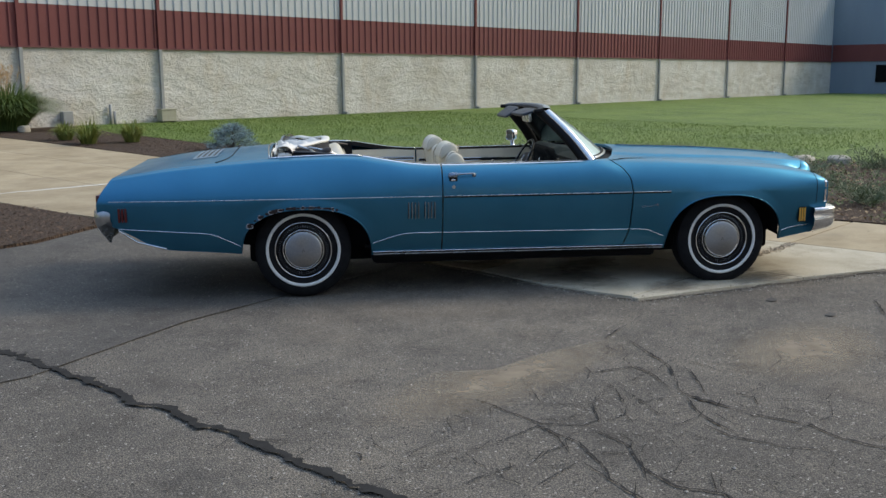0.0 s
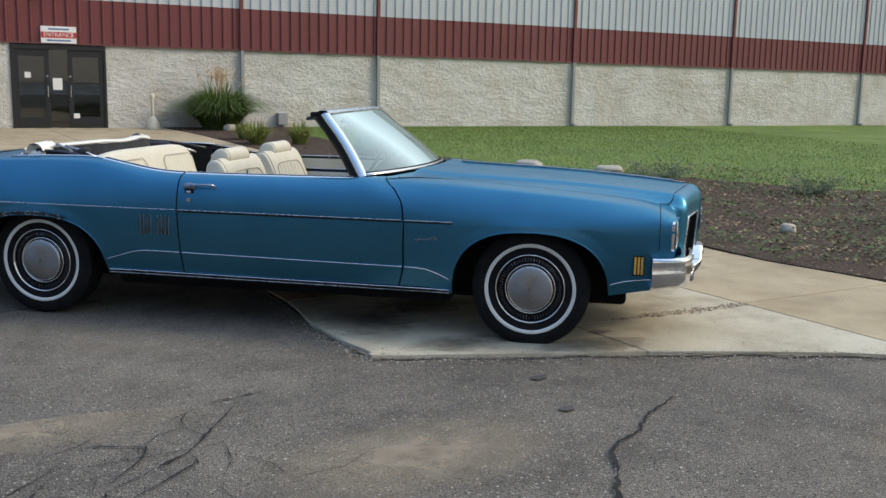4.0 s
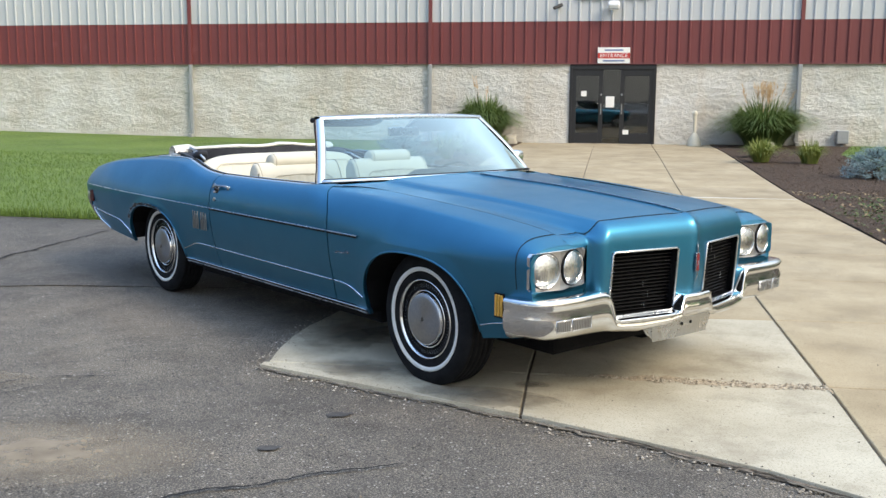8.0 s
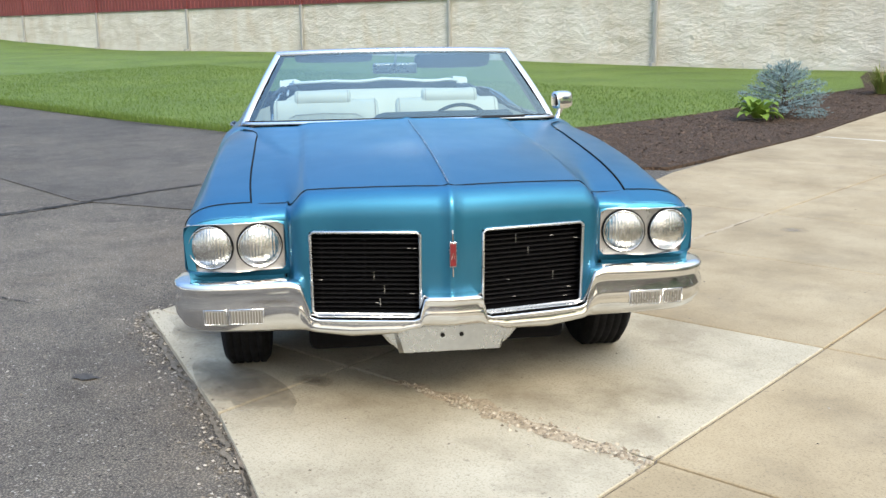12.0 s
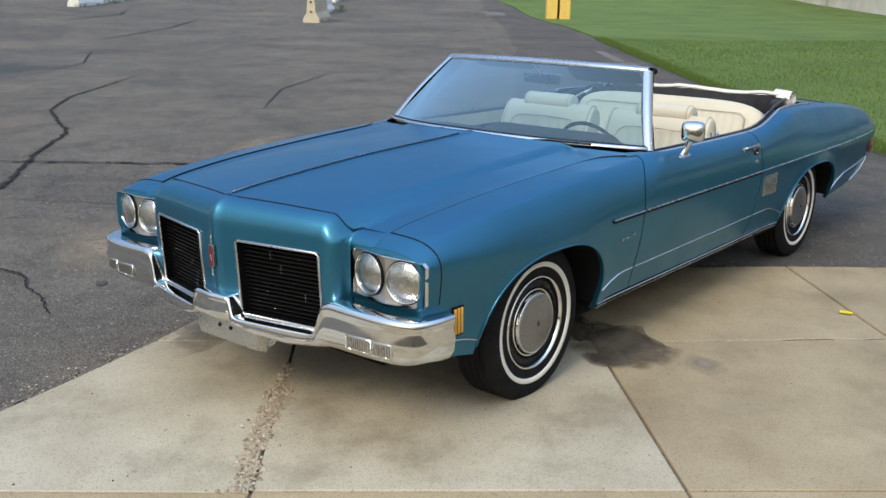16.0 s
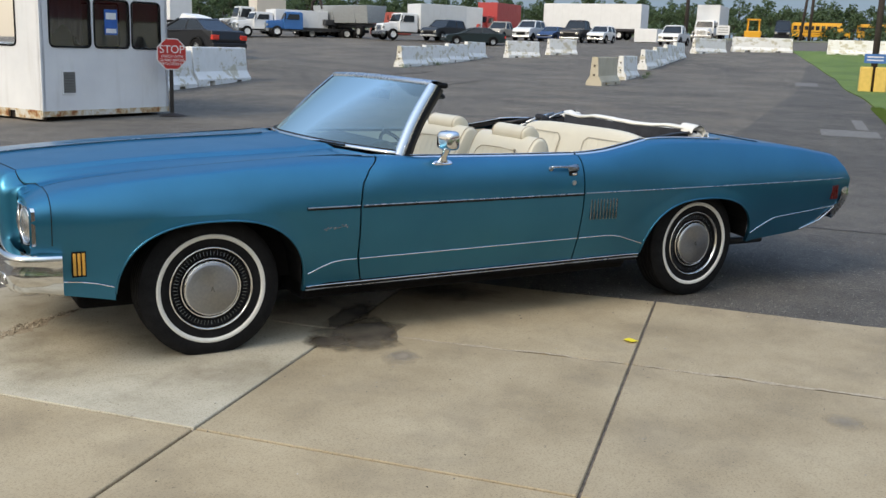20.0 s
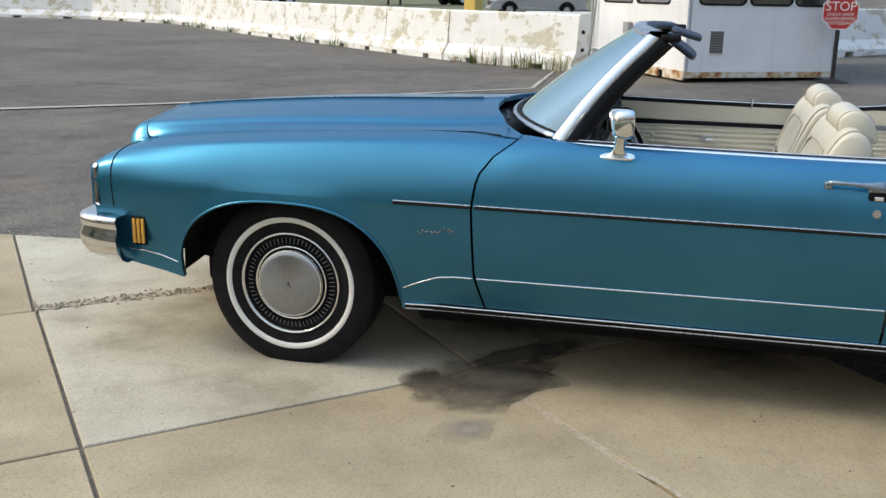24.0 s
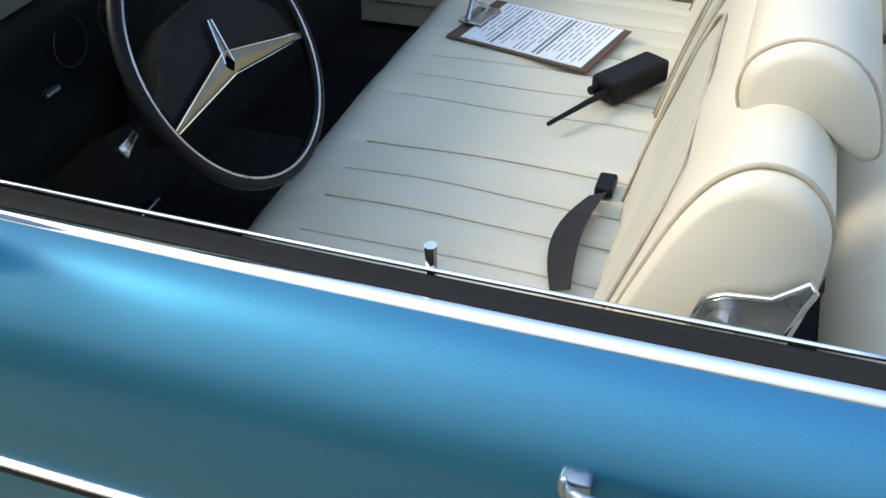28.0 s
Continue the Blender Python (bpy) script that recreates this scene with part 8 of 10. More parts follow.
barrier_run([(-7.95, -14.9), (-6.35, -15.6)], 3.0)
barrier_run([(-6.3, -13.35), (-5.35, -17.0), (-4.85, -22.9), (-4.25, -30.0), (-3.85, -38.3), (-1.2, -44.3), (2.7, -47.3), (12.0, -50.0), (24.0, -52.5)])
barrier_run([(-13.4, -14.3), (-20.6, -15.05)])
barrier_run([(-41.8, -18.3), (-56.2, -18.1)])
barrier(-56.4, -16.6, -58.6, -15.0)
barrier(-61.0, -14.9, -63.0, -13.4)
barrier(-29.8, -5.45, -33.4, -5.35, TAN_CONC, label="bare tan concrete road barrier")
barrier_run([(-40.0, -6.2), (-43.6, -6.1)])
barrier_run([(-49.5, -6.6), (-64.0, -6.0)])
barrier_run([(-68.0, -5.7), (-71.0, -3.7)])
barrier_run([(-71.9, -3.2), (-73.6, 1.1)], 4.4)
barrier_run([(-72.5, 3.6), (-72.0, 13.0)])


# ---- vehicles in the far lot ----
VEH = {}


def paint_of(color, rough=0.35):
    key = tuple(color)
    if key not in VEH:
        VEH[key] = simple("vehicle paint", color, rough, 0.0, vary=0.05, scale=1.5)
    return VEH[key]


CAR_GLASS = simple("vehicle glass", (0.010, 0.013, 0.016), 0.08, vary=0.1)


def hull(name, prof, material, parent, label=""):
    """A body from a side outline (x, z, half width)."""
    n = len(prof)
    v = [(x, w, z) for x, z, w in prof] + [(x, -w, z) for x, z, w in prof]
    f = [tuple(range(n)), tuple(range(n, 2 * n))[::-1]] + [(k, n + k, n + (k + 1) % n, (k + 1) % n) for k in range(n)]
    me = mesh_of(name, v, f, material)
    bm = bmesh.new()
    bm.from_mesh(me)
    bmesh.ops.recalc_face_normals(bm, faces=bm.faces[:])
    bmesh.ops.bevel(bm, geom=bm.edges[:], offset=0.045, segments=2, affect="EDGES", profile=0.5, clamp_overlap=True)
    bpy.data.meshes.remove(me)
    return part(name, bm, material, parent, label)


def road_wheel(parent, x, y, r, w=0.2, rim=None):
    s = 1 if y > 0 else -1
    wh = new("wheel")
    wh.parent = parent
    wh.location = (x, y, r)
    tagged(wh)
    add("tyre", *lathe([(r * 0.55, -w / 2), (r * 0.95, -w / 2), (r, -w / 4), (r, w / 4), (r * 0.95, w / 2), (r * 0.55, w / 2)], 22), RUBBER, wh, smooth=True)
    add("rim", *lathe([(r * 0.62, s * w * 0.45), (r * 0.5, s * w * 0.36), (r * 0.2, s * w * 0.42), (0.001, s * w * 0.44)], 18), rim or DULL_CHROME, wh, smooth=True)


def passenger(name, px, py, ang, color, kind="sedan", L=4.7, W=1.78, H=1.42, label=""):
    ob = thing(name, pose(px, py, gz(px, py), 0, 0, ang), label, "car" if kind != "pickup" else "pickup truck", "vehicles in the far lot")
    pa = paint_of(color)
    a, b, c = L / 4.7, W / 1.78, H / 1.42
    body = {
        "sedan": [(-2.30, 0.30, 0.80), (-2.36, 0.62, 0.85), (-2.28, 0.96, 0.80), (-1.7, 1.01, 0.84), (0.95, 0.96, 0.86), (2.05, 0.80, 0.80), (2.32, 0.62, 0.78), (2.30, 0.30, 0.78), (1.85, 0.22, 0.80), (-1.8, 0.22, 0.80)],
        "suv": [(-2.30, 0.36, 0.80), (-2.34, 0.70, 0.85), (-2.30, 0.93, 0.85), (1.0, 0.93, 0.86), (2.05, 0.84, 0.82), (2.32, 0.68, 0.80), (2.30, 0.34, 0.80), (-1.8, 0.28, 0.80)],
        "pickup": [(-2.32, 0.42, 0.80), (-2.34, 0.62, 0.85), (-2.32, 0.84, 0.86), (1.0, 0.86, 0.86), (2.20, 0.80, 0.84), (2.34, 0.62, 0.82), (2.30, 0.36, 0.80), (-1.8, 0.36, 0.80)],
        "van": [(-2.32, 0.30, 0.82), (-2.36, 0.62, 0.87), (-2.30, 0.86, 0.86), (1.15, 0.80, 0.87), (2.10, 0.66, 0.80), (2.34, 0.50, 0.78), (2.30, 0.26, 0.78), (-1.8, 0.24, 0.80)],
    }[kind]
    green = {
        "sedan": [(-1.85, 0.97, 0.78), (-1.10, 1.36, 0.60), (0.05, 1.385, 0.60), (1.02, 0.93, 0.80)],
        "suv": [(-2.26, 0.91, 0.82), (-2.05, 1.36, 0.66), (0.25, 1.375, 0.66), (0.98, 0.92, 0.82)],
        "pickup": [(-0.75, 0.84, 0.82), (-0.62, 1.35, 0.66), (0.45, 1.365, 0.66), (1.05, 0.85, 0.82)],
        "van": [(-2.26, 0.84, 0.84), (-2.05, 1.36, 0.68), (0.30, 1.375, 0.68), (1.45, 0.76, 0.82)],
    }[kind]
    bd = [(x * a, z * c, w * b) for x, z, w in body]
    gr = [(x * a, z * c, w * b) for x, z, w in green]
    hull("body", bd, pa, ob)
    hull("window_band", gr, CAR_GLASS, ob, "dark tinted windows")
    r0, r1 = gr[1], gr[2]
    hull("roof", [(r0[0] - 0.05, r0[1] - 0.02, r0[2] + 0.02), (r0[0] + 0.08, H, r0[2] - 0.06), (r1[0] - 0.05, H, r1[2] - 0.06), (r1[0] + 0.07, r1[1] - 0.02, r1[2] + 0.02)], pa, ob)
    for s in (1, -1):
        for lo, hi in ((gr[0], gr[1]), (gr[3], gr[2])):
            add("pillar", *tube([(lo[0], s * (lo[2] + 0.005), lo[1]), (hi[0], s * (hi[2] + 0.005), hi[1])], 0.045, 6), pa, ob)
        xm = (gr[1][0] + gr[2][0]) / 2 - 0.05
        add("pillar", *tube([(xm, s * (gr[0][2] + 0.002), gr[0][1]), (xm, s * (gr[1][2] + 0.006), gr[1][1])], 0.035, 6), pa, ob)
        x0 = bd[0][0]
        box("tail_lamp", -L / 2 - 0.03, -L / 2 + 0.10, s * W * 0.38 - 0.16, s * W * 0.38 + 0.16, 0.62 * c, 0.80 * c, simple("bright red lens", (0.75, 0.05, 0.03), 0.3) if "bright red lens" not in bpy.data.materials else bpy.data.materials["bright red lens"], ob, bevel=0.02)
        box("headlamp", L / 2 - 0.16, L / 2 - 0.01, s * W * 0.36 - 0.15, s * W * 0.36 + 0.15, 0.50 * c, 0.63 * c, LAMP_GLASS, ob, bevel=0.02)
        r = 0.33 if kind in ("sedan", "van") else 0.38
        for xw in (-1.38 * a, 1.42 * a):
            road_wheel(ob, xw, s * (W / 2 - 0.12), r)
            add("wheel_arch", *tube([(xw + (r + 0.05) * math.cos(t), s * (W / 2 - 0.035), r + (r + 0.05) * math.sin(t)) for t in [math.pi * k / 10 for k in range(11)]], 0.05, 6), RUBBER_SEAL, ob)
    box("grille", L / 2 - 0.10, L / 2 + 0.005, -0.45, 0.45, 0.42 * c, 0.60 * c, PLASTIC, ob, bevel=0.01)
    box("bumper", -L / 2 - 0.05, -L / 2 + 0.15, -W * 0.46, W * 0.46, 0.34, 0.52, pa if kind in ("sedan", "van") else DULL_CHROME, ob, bevel=0.03)
    box("bumper", L / 2 - 0.15, L / 2 + 0.05, -W * 0.45, W * 0.45, 0.34, 0.50, pa if kind in ("sedan", "van") else DULL_CHROME, ob, bevel=0.03)
    if kind == "pickup":
        box("bed_inside", -2.2 * a, -0.85 * a, -0.72 * b, 0.72 * b, 0.80 * c, 0.85 * c, DARK, ob)
    return ob


def truck(name, px, py, ang, cab_color, box_color=None, box_len=5.0, box_h=2.5, label="", hood_len=1.5, z_floor=1.05, cab_h=2.3):
    """A lorry with a bonneted cab facing +x and a body behind it."""
    ob = thing(name, pose(px, py, gz(px, py), 0, 0, ang), label, "truck", "vehicles in the far lot")
    pa = paint_of(cab_color)
    x0 = hood_len
    hull("cab", [(-1.6, 0.7, 1.05), (-1.6, cab_h - 0.1, 0.98), (-1.45, cab_h, 0.92), (-0.15, cab_h, 0.92), (0.15, 1.55, 1.03), (0.15, 0.7, 1.05)], pa, ob)
    hull("bonnet", [(0.15, 0.75, 0.85), (0.15, 1.50, 0.75), (x0, 1.36, 0.68), (x0 + 0.12, 1.2, 0.66), (x0 + 0.12, 0.75, 0.70)], pa, ob)
    box("grille", x0 + 0.08, x0 + 0.16, -0.45, 0.45, 0.80, 1.22, DULL_CHROME, ob, bevel=0.02)
    box("bumper", x0 + 0.05, x0 + 0.30, -1.12, 1.12, 0.45, 0.72, DULL_CHROME, ob, bevel=0.03)
    add("windscreen", [(0.165, -0.88, 1.58), (0.165, 0.88, 1.58), (-0.08, 0.80, cab_h - 0.12), (-0.08, -0.80, cab_h - 0.12)], [(0, 1, 2, 3)], CAR_GLASS, ob)
    for s in (1, -1):
        add("side_window", [(-0.10, s * 1.035, 1.55), (-1.25, s * 1.035, 1.55), (-1.25, s * 0.985, cab_h - 0.2), (-0.35, s * 0.985, cab_h - 0.2)], [(0, 1, 2, 3)], CAR_GLASS, ob)
        hull("fender", [(0.25, 0.7, 0.02), (0.4, 1.1, 0.02), (0.8, 1.2, 0.02), (1.2, 1.08, 0.02), (x0 + 0.1, 0.75, 0.02)], pa, ob).location = (0, s * 0.98, 0)
        box("headlamp", x0 + 0.05, x0 + 0.15, s * 0.80 - 0.13, s * 0.80 + 0.13, 0.92, 1.12, LAMP_GLASS, ob, bevel=0.02)
        add("mirror", *tube([(0.05, s * 1.05, 1.6), (0.10, s * 1.32, 1.7), (0.10, s * 1.32, 2.1)], 0.05, 6), PLASTIC, ob)
        road_wheel(ob, x0 * 0.52, s * 0.95, 0.48, 0.28, WHITE_PAINT)
    end = -1.8 - box_len
    box("chassis", end + 0.2, 0.6, -0.42, 0.42, 0.62, 0.90, BLACK_METAL, ob)
    for s in (1, -1):
        for xw in (end + 1.5, end + 2.6) if box_len > 5.5 else (end + 1.5,):
            road_wheel(ob, xw, s * 0.88, 0.48, 0.5, WHITE_PAINT)
    if box_color:
        bx = box("cargo_box", end, -1.75, -1.22, 1.22, z_floor, z_floor + box_h, paint_of(box_color, 0.5), ob, bevel=0.03)
        for k in range(int(box_len / 0.6)):
            for s in (1, -1):
                box("box_rib", end + 0.3 + 0.6 * k, end + 0.34 + 0.6 * k, s * 1.225 - 0.01, s * 1.225 + 0.01, z_floor + 0.1, z_floor + box_h - 0.1, paint_of(box_color, 0.5), bx)
        box("lower_rail", end, -1.75, -1.235, 1.235, z_floor - 0.08, z_floor, DULL_CHROME, ob)
    return ob


def trailer(px, py, ang, length, color, label, h=2.75, floor=1.15, name="box_trailer", legs=True):
    ob = thing(name, pose(px, py, gz(px, py), 0, 0, ang), label, "trailer", "vehicles in the far lot")
    b = box("trailer_body", -length / 2, length / 2, -1.25, 1.25, floor, floor + h, paint_of(color, 0.5), ob, bevel=0.03)
    n = int(length / 1.2)
    for k in range(n + 1):
        for s in (1, -1):
            x = -length / 2 + length * k / n
            box("side_post", x - 0.02, x + 0.02, s * 1.25 - 0.012, s * 1.25 + 0.012, floor + 0.1, floor + h - 0.08, paint_of(tuple(c * 0.9 for c in color), 0.5), b)
    box("frame_rail", -length / 2 + 0.1, length / 2 - 0.1, -0.5, 0.5, floor - 0.22, floor, BLACK_METAL, ob)
    for s in (1, -1):
        for xw in (-length / 2 + 1.2, -length / 2 + 2.4):
            road_wheel(ob, xw, s * 0.98, 0.5, 0.45, WHITE_PAINT)
        if legs:
            box("landing_leg", length / 2 - 3.0, length / 2 - 2.85, s * 0.7 - 0.06, s * 0.7 + 0.06, 0.0, floor, BLACK_METAL, ob)
    return ob


def vehicles():
    wht, blk = (0.72, 0.73, 0.74), (0.012, 0.013, 0.017)
    passenger("dark_sedan", -27.6, -21.6, 250, blk, "sedan", 4.8, 1.80, 1.46, "black sedan with bright red tail lamps seen from behind")
    passenger("minivan", -23.0, -42.6, -22, (0.42, 0.42, 0.42), "van", 5.0, 1.85, 1.75, "silver minivan parked beyond the barriers")
    passenger("green_sedan", -69.5, -23.2, -75 + 15, (0.012, 0.024, 0.028), "sedan", 5.0, 1.8, 1.42, "dark green sedan parked across the lot")
    passenger("suv", -73.5, -27.2, -15, (0.02, 0.024, 0.03), "suv", 4.5, 1.8, 1.8, "dark sport utility vehicle beside a truck")
    passenger("pickup_truck", -89.0, -26.6, -5, (0.42, 0.38, 0.33), "pickup", 5.4, 1.95, 1.85, "faded beige pickup truck in a row")
    passenger("white_suv", -88.2, -23.5, -5, wht, "suv", 4.9, 1.95, 2.05, "tall white sport utility vehicle in a row")
    passenger("blue_sedan", -89.0, -21.4, -5, (0.02, 0.05, 0.14), "sedan", 4.6, 1.75, 1.5, "dark blue car parked between larger ones")
    passenger("black_pickup", -87.5, -18.5, -5, blk, "pickup", 5.6, 2.05, 2.15, "black pickup truck with a chrome bumper")
    passenger("white_car", -87.8, -16.3, -5, wht, "suv", 4.4, 1.8, 1.7, "small white car parked in a row")
    passenger("white_pickup", -88.0, -9.5, -5, wht, "pickup", 5.4, 2.0, 1.9, "white pickup truck parked near trailers")
    truck("box_truck", -73.0, -31.4, -40, wht, (0.62, 0.64, 0.66), 4.6, 2.2, "white box truck with a bonneted cab", z_floor=0.95)
    truck("red_truck", -97.5, -31.6, -10, (0.45, 0.05, 0.04), (0.42, 0.05, 0.05), 6.0, 2.6, "red box truck with a red cab", z_floor=1.2)
    truck("sleeper_truck", -94.0, -34.6, -40, wht, wht, 2.4, 2.2, "white sleeper cab truck", cab_h=2.9)
    truck("blue_truck", -72.2, -42.0, -45, (0.03, 0.13, 0.36), None, 6.5, 1, "blue flatbed truck with a bonneted cab", cab_h=2.2)
    truck("white_bus", -71.0, -44.4, -40, wht, wht, 5.0, 1.75, "white shuttle bus with dark windows", z_floor=0.75, cab_h=2.2)
    truck("sleeper_truck", -80.0, -51.5, -40, wht, (0.60, 0.55, 0.48), 3.0, 2.4, "white tractor with a pale sleeper cab", cab_h=2.6)
    truck("moving_truck", -103.0, -8.2, -5, wht, wht, 6.0, 2.9, "tall white moving truck", z_floor=1.1)
    for k in range(3):
        truck("white_truck", -112.0 - 2 * k, 14.0 + 4.5 * k, 0, wht, wht, 5.0, 2.2, "white truck at the far edge of the lot")
    trailer(-111.0, -21.6, 79, 12.2, (0.74, 0.75, 0.76), "long white box trailer", 2.8, 1.1)
    trailer(-104.0, -15.0, 75, 9.0, (0.03, 0.03, 0.035), "low black flatbed trailer with grey rails", 0.25, 0.9, "flatbed_trailer")
    # dump trailer with sloped tubs
    dt = thing("dump_trailer", pose(-76.0, -37.2, gz(-76, -37.2), 0, 0, 65), "grey steel dump trailer on black wheels", "trailer", "vehicles in the far lot")
    for x0, x1 in ((-1.0, 1.9), (2.0, 3.6), (-3.8, -1.1)):
        hull("tub", [(x0, 1.2, 0.95), (x0 - 0.1, 2.75, 1.2), (x1 + 0.1, 2.75, 1.2), (x1, 1.2, 0.95)], simple("grey tub steel", (0.34, 0.36, 0.37), 0.5, 0.3) if "grey tub steel" not in bpy.data.materials else bpy.data.materials["grey tub steel"], dt)
    box("frame_rail", -4.0, 3.8, -0.5, 0.5, 0.85, 1.15, BLACK_METAL, dt)
    for x in (-3.4, -2.4, -1.4, 2.6):
        for s in (1, -1):
            road_wheel(dt, x, s * 0.95, 0.5, 0.45, PIPE)
    trailer(-77.5, -41.2, 60, 6.5, (0.05, 0.05, 0.055), "black gooseneck trailer frame with machinery", 0.5, 0.95, "gooseneck_trailer")
    gn = thing("loader_crane", pose(-77.0, -41.6, gz(-77, -41.6) + 1.45, 0, 0, 60), "rusty folded loader crane on a trailer", "crane")
    add("boom", *tube([(0.0, 0, 0), (0.2, 0, 1.6), (1.3, 0, 2.1), (1.9, 0, 1.0)], 0.14, 8), rust, gn)
    add("ram", *tube([(0.1, 0.2, 0.4), (1.0, 0.2, 1.6)], 0.08, 8), BLACK_METAL, gn)
    # boat on a trailer
    bo = thing("motor_boat", pose(-51.5, -37.4, gz(-51.5, -37.4), 0, 0, 70), "white motor boat on a trailer", "boat")
    hull("hull", [(-3.2, 1.0, 0.9), (-3.3, 1.75, 1.2), (2.4, 2.0, 0.9), (3.9, 2.15, 0.08), (2.6, 1.2, 0.25)], WHITE_PAINT, bo)
    hull("hull_stripe", [(-3.2, 1.35, 1.10), (-3.22, 1.5, 1.15), (2.6, 1.75, 0.82), (2.6, 1.6, 0.78)], PLASTIC, bo)
    hull("cuddy", [(-0.8, 1.85, 0.9), (-0.4, 2.5, 0.7), (0.8, 2.3, 0.7), (2.2, 1.95, 0.5)], WHITE_PAINT, bo)
    box("trailer_frame", -3.0, 4.2, -0.6, 0.6, 0.6, 0.72, BLACK_METAL, bo)
    box("bunk", -2.6, 2.0, -0.5, 0.5, 0.72, 1.1, BLACK_METAL, bo)
    for s in (1, -1):
        road_wheel(bo, -1.2, s * 1.05, 0.34)
    # containers and tank beyond
    cn = thing("red_container", pose(-96.0, -41.5, gz(-96, -41.5), 0, 0, 60), "red steel container beyond the trucks", "container")
    box("container_body", -2.2, 2.2, -1.2, 1.2, 0.05, 2.4, paint_of((0.36, 0.08, 0.06), 0.6), cn, bevel=0.03)
    cn = thing("white_block", pose(-97.0, -13.2, gz(-97, -13.2), 0, 0, 80), "white storage bin beside the trailers", "bin")
    box("bin_body", -1.2, 1.2, -0.9, 0.9, 0.0, 1.35, WHITE_PAINT, cn, bevel=0.05)
    # school buses
    yel = (0.72, 0.36, 0.02)
    for bx, by, ln in ((-160.0, 4.3, 8.6), (-166.0, 12.6, 5.6)):
        sb = thing("school_bus", pose(bx, by, gz(bx, by), 0, 0, 88), "yellow school bus with a row of dark windows", "bus", "school buses")
        hull("body", [(-ln / 2, 0.6, 1.15), (-ln / 2, 2.5, 1.12), (-ln / 2 + 0.2, 2.75, 0.95), (ln / 2 - 1.3, 2.75, 0.95), (ln / 2 - 1.0, 1.5, 1.12), (ln / 2, 1.35, 0.9), (ln / 2 + 0.05, 0.6, 0.9)], paint_of(yel), sb)
        for s in (1, -1):
            for k in range(8):
                x = -ln / 2 + 0.3 + (ln - 2.0) * k / 8
                box("window", x, x + 0.55, s * 1.15 - 0.012, s * 1.15 + 0.012, 1.65, 2.25, CAR_GLASS, sb)
            box("rub_rail", -ln / 2, ln / 2 - 1.1, s * 1.155 - 0.012, s * 1.155 + 0.012, 1.28, 1.36, PLASTIC, sb)
            for xw in (-ln / 2 + 1.6, ln / 2 - 0.9):
                road_wheel(sb, xw, s * 1.0, 0.45, 0.3, BLACK_METAL)
    fk = thing("yellow_loader", pose(-103.5, -3.2, gz(-103.5, -3.2), 0, 0, 0), "small yellow loader with a roofed cab", "loader")
    box("chassis", -1.0, 1.0, -0.85, 0.85, 0.4, 1.3, paint_of(yel), fk, bevel=0.08)
    for x in (-0.7, 0.5):
        for s in (1, -1):
            add("cab_post", *tube([(x, s * 0.6, 1.3), (x, s * 0.55, 2.4)], 0.07, 6), paint_of(yel), fk)
            road_wheel(fk, x, s * 0.95, 0.45, 0.3, paint_of(yel))
    box("cab_roof", -0.85, 0.65, -0.7, 0.7, 2.4, 2.55, paint_of(yel), fk, bevel=0.04)
    passenger("black_van", -122.5, -0.6, 0, blk, "van", 4.8, 1.95, 2.6, "black van at the edge of the lot")
    # trailers south of the barriers
    tr = trailer(-14.0, -68.0, 15, 9.0, (0.30, 0.04, 0.03), "low red trailer on black wheels", 0.35, 0.95, "equipment_trailer")
    trailer(-30.0, -72.0, 20, 12.0, (0.74, 0.75, 0.76), "white box trailer beyond the grass", 2.8, 1.1)
    trailer(-88.0, -66.5, 60, 12.0, (0.74, 0.75, 0.76), "white box trailer beyond the grass", 2.8, 1.1)


vehicles()


# ---- poles, signs ----
def pole_sign(x, y):
    bs = thing("bollard_pole", pose(x, y, gz(x, y), 0, 0, 0), "dark pole between yellow concrete blocks with a blue sign", "pole")
    yb = simple("yellow painted concrete", (0.72, 0.50, 0.13), 0.8, vary=0.12) if "yellow painted concrete" not in bpy.data.materials else bpy.data.materials["yellow painted concrete"]
    for s in (1, -1):
        box("block", -0.30, 0.30, s * 0.29 - 0.24, s * 0.29 + 0.24, 0, 1.05, yb, bs, "yellow painted concrete block", bevel=0.05)
    add("pole", *tube([(0, 0, 0), (0, 0, 4), (0, 0, 9)], 0.13, 12), simple("dark weathered pole", (0.045, 0.035, 0.03), 0.8) if "dark weathered pole" not in bpy.data.materials else bpy.data.materials["dark weathered pole"], bs, smooth=True)
    bs2 = box("sign_plate", 0.15, 0.18, -0.42, 0.42, 1.20, 1.58, simple("sign blue", (0.05, 0.16, 0.45), 0.5), bs, "blue sign plate with white lines")
    for z in (1.30, 1.43):
        box("sign_line", 0.18, 0.185, -0.32, 0.32, z, z + 0.05, WHITE_PAINT, bs2)
    return bs


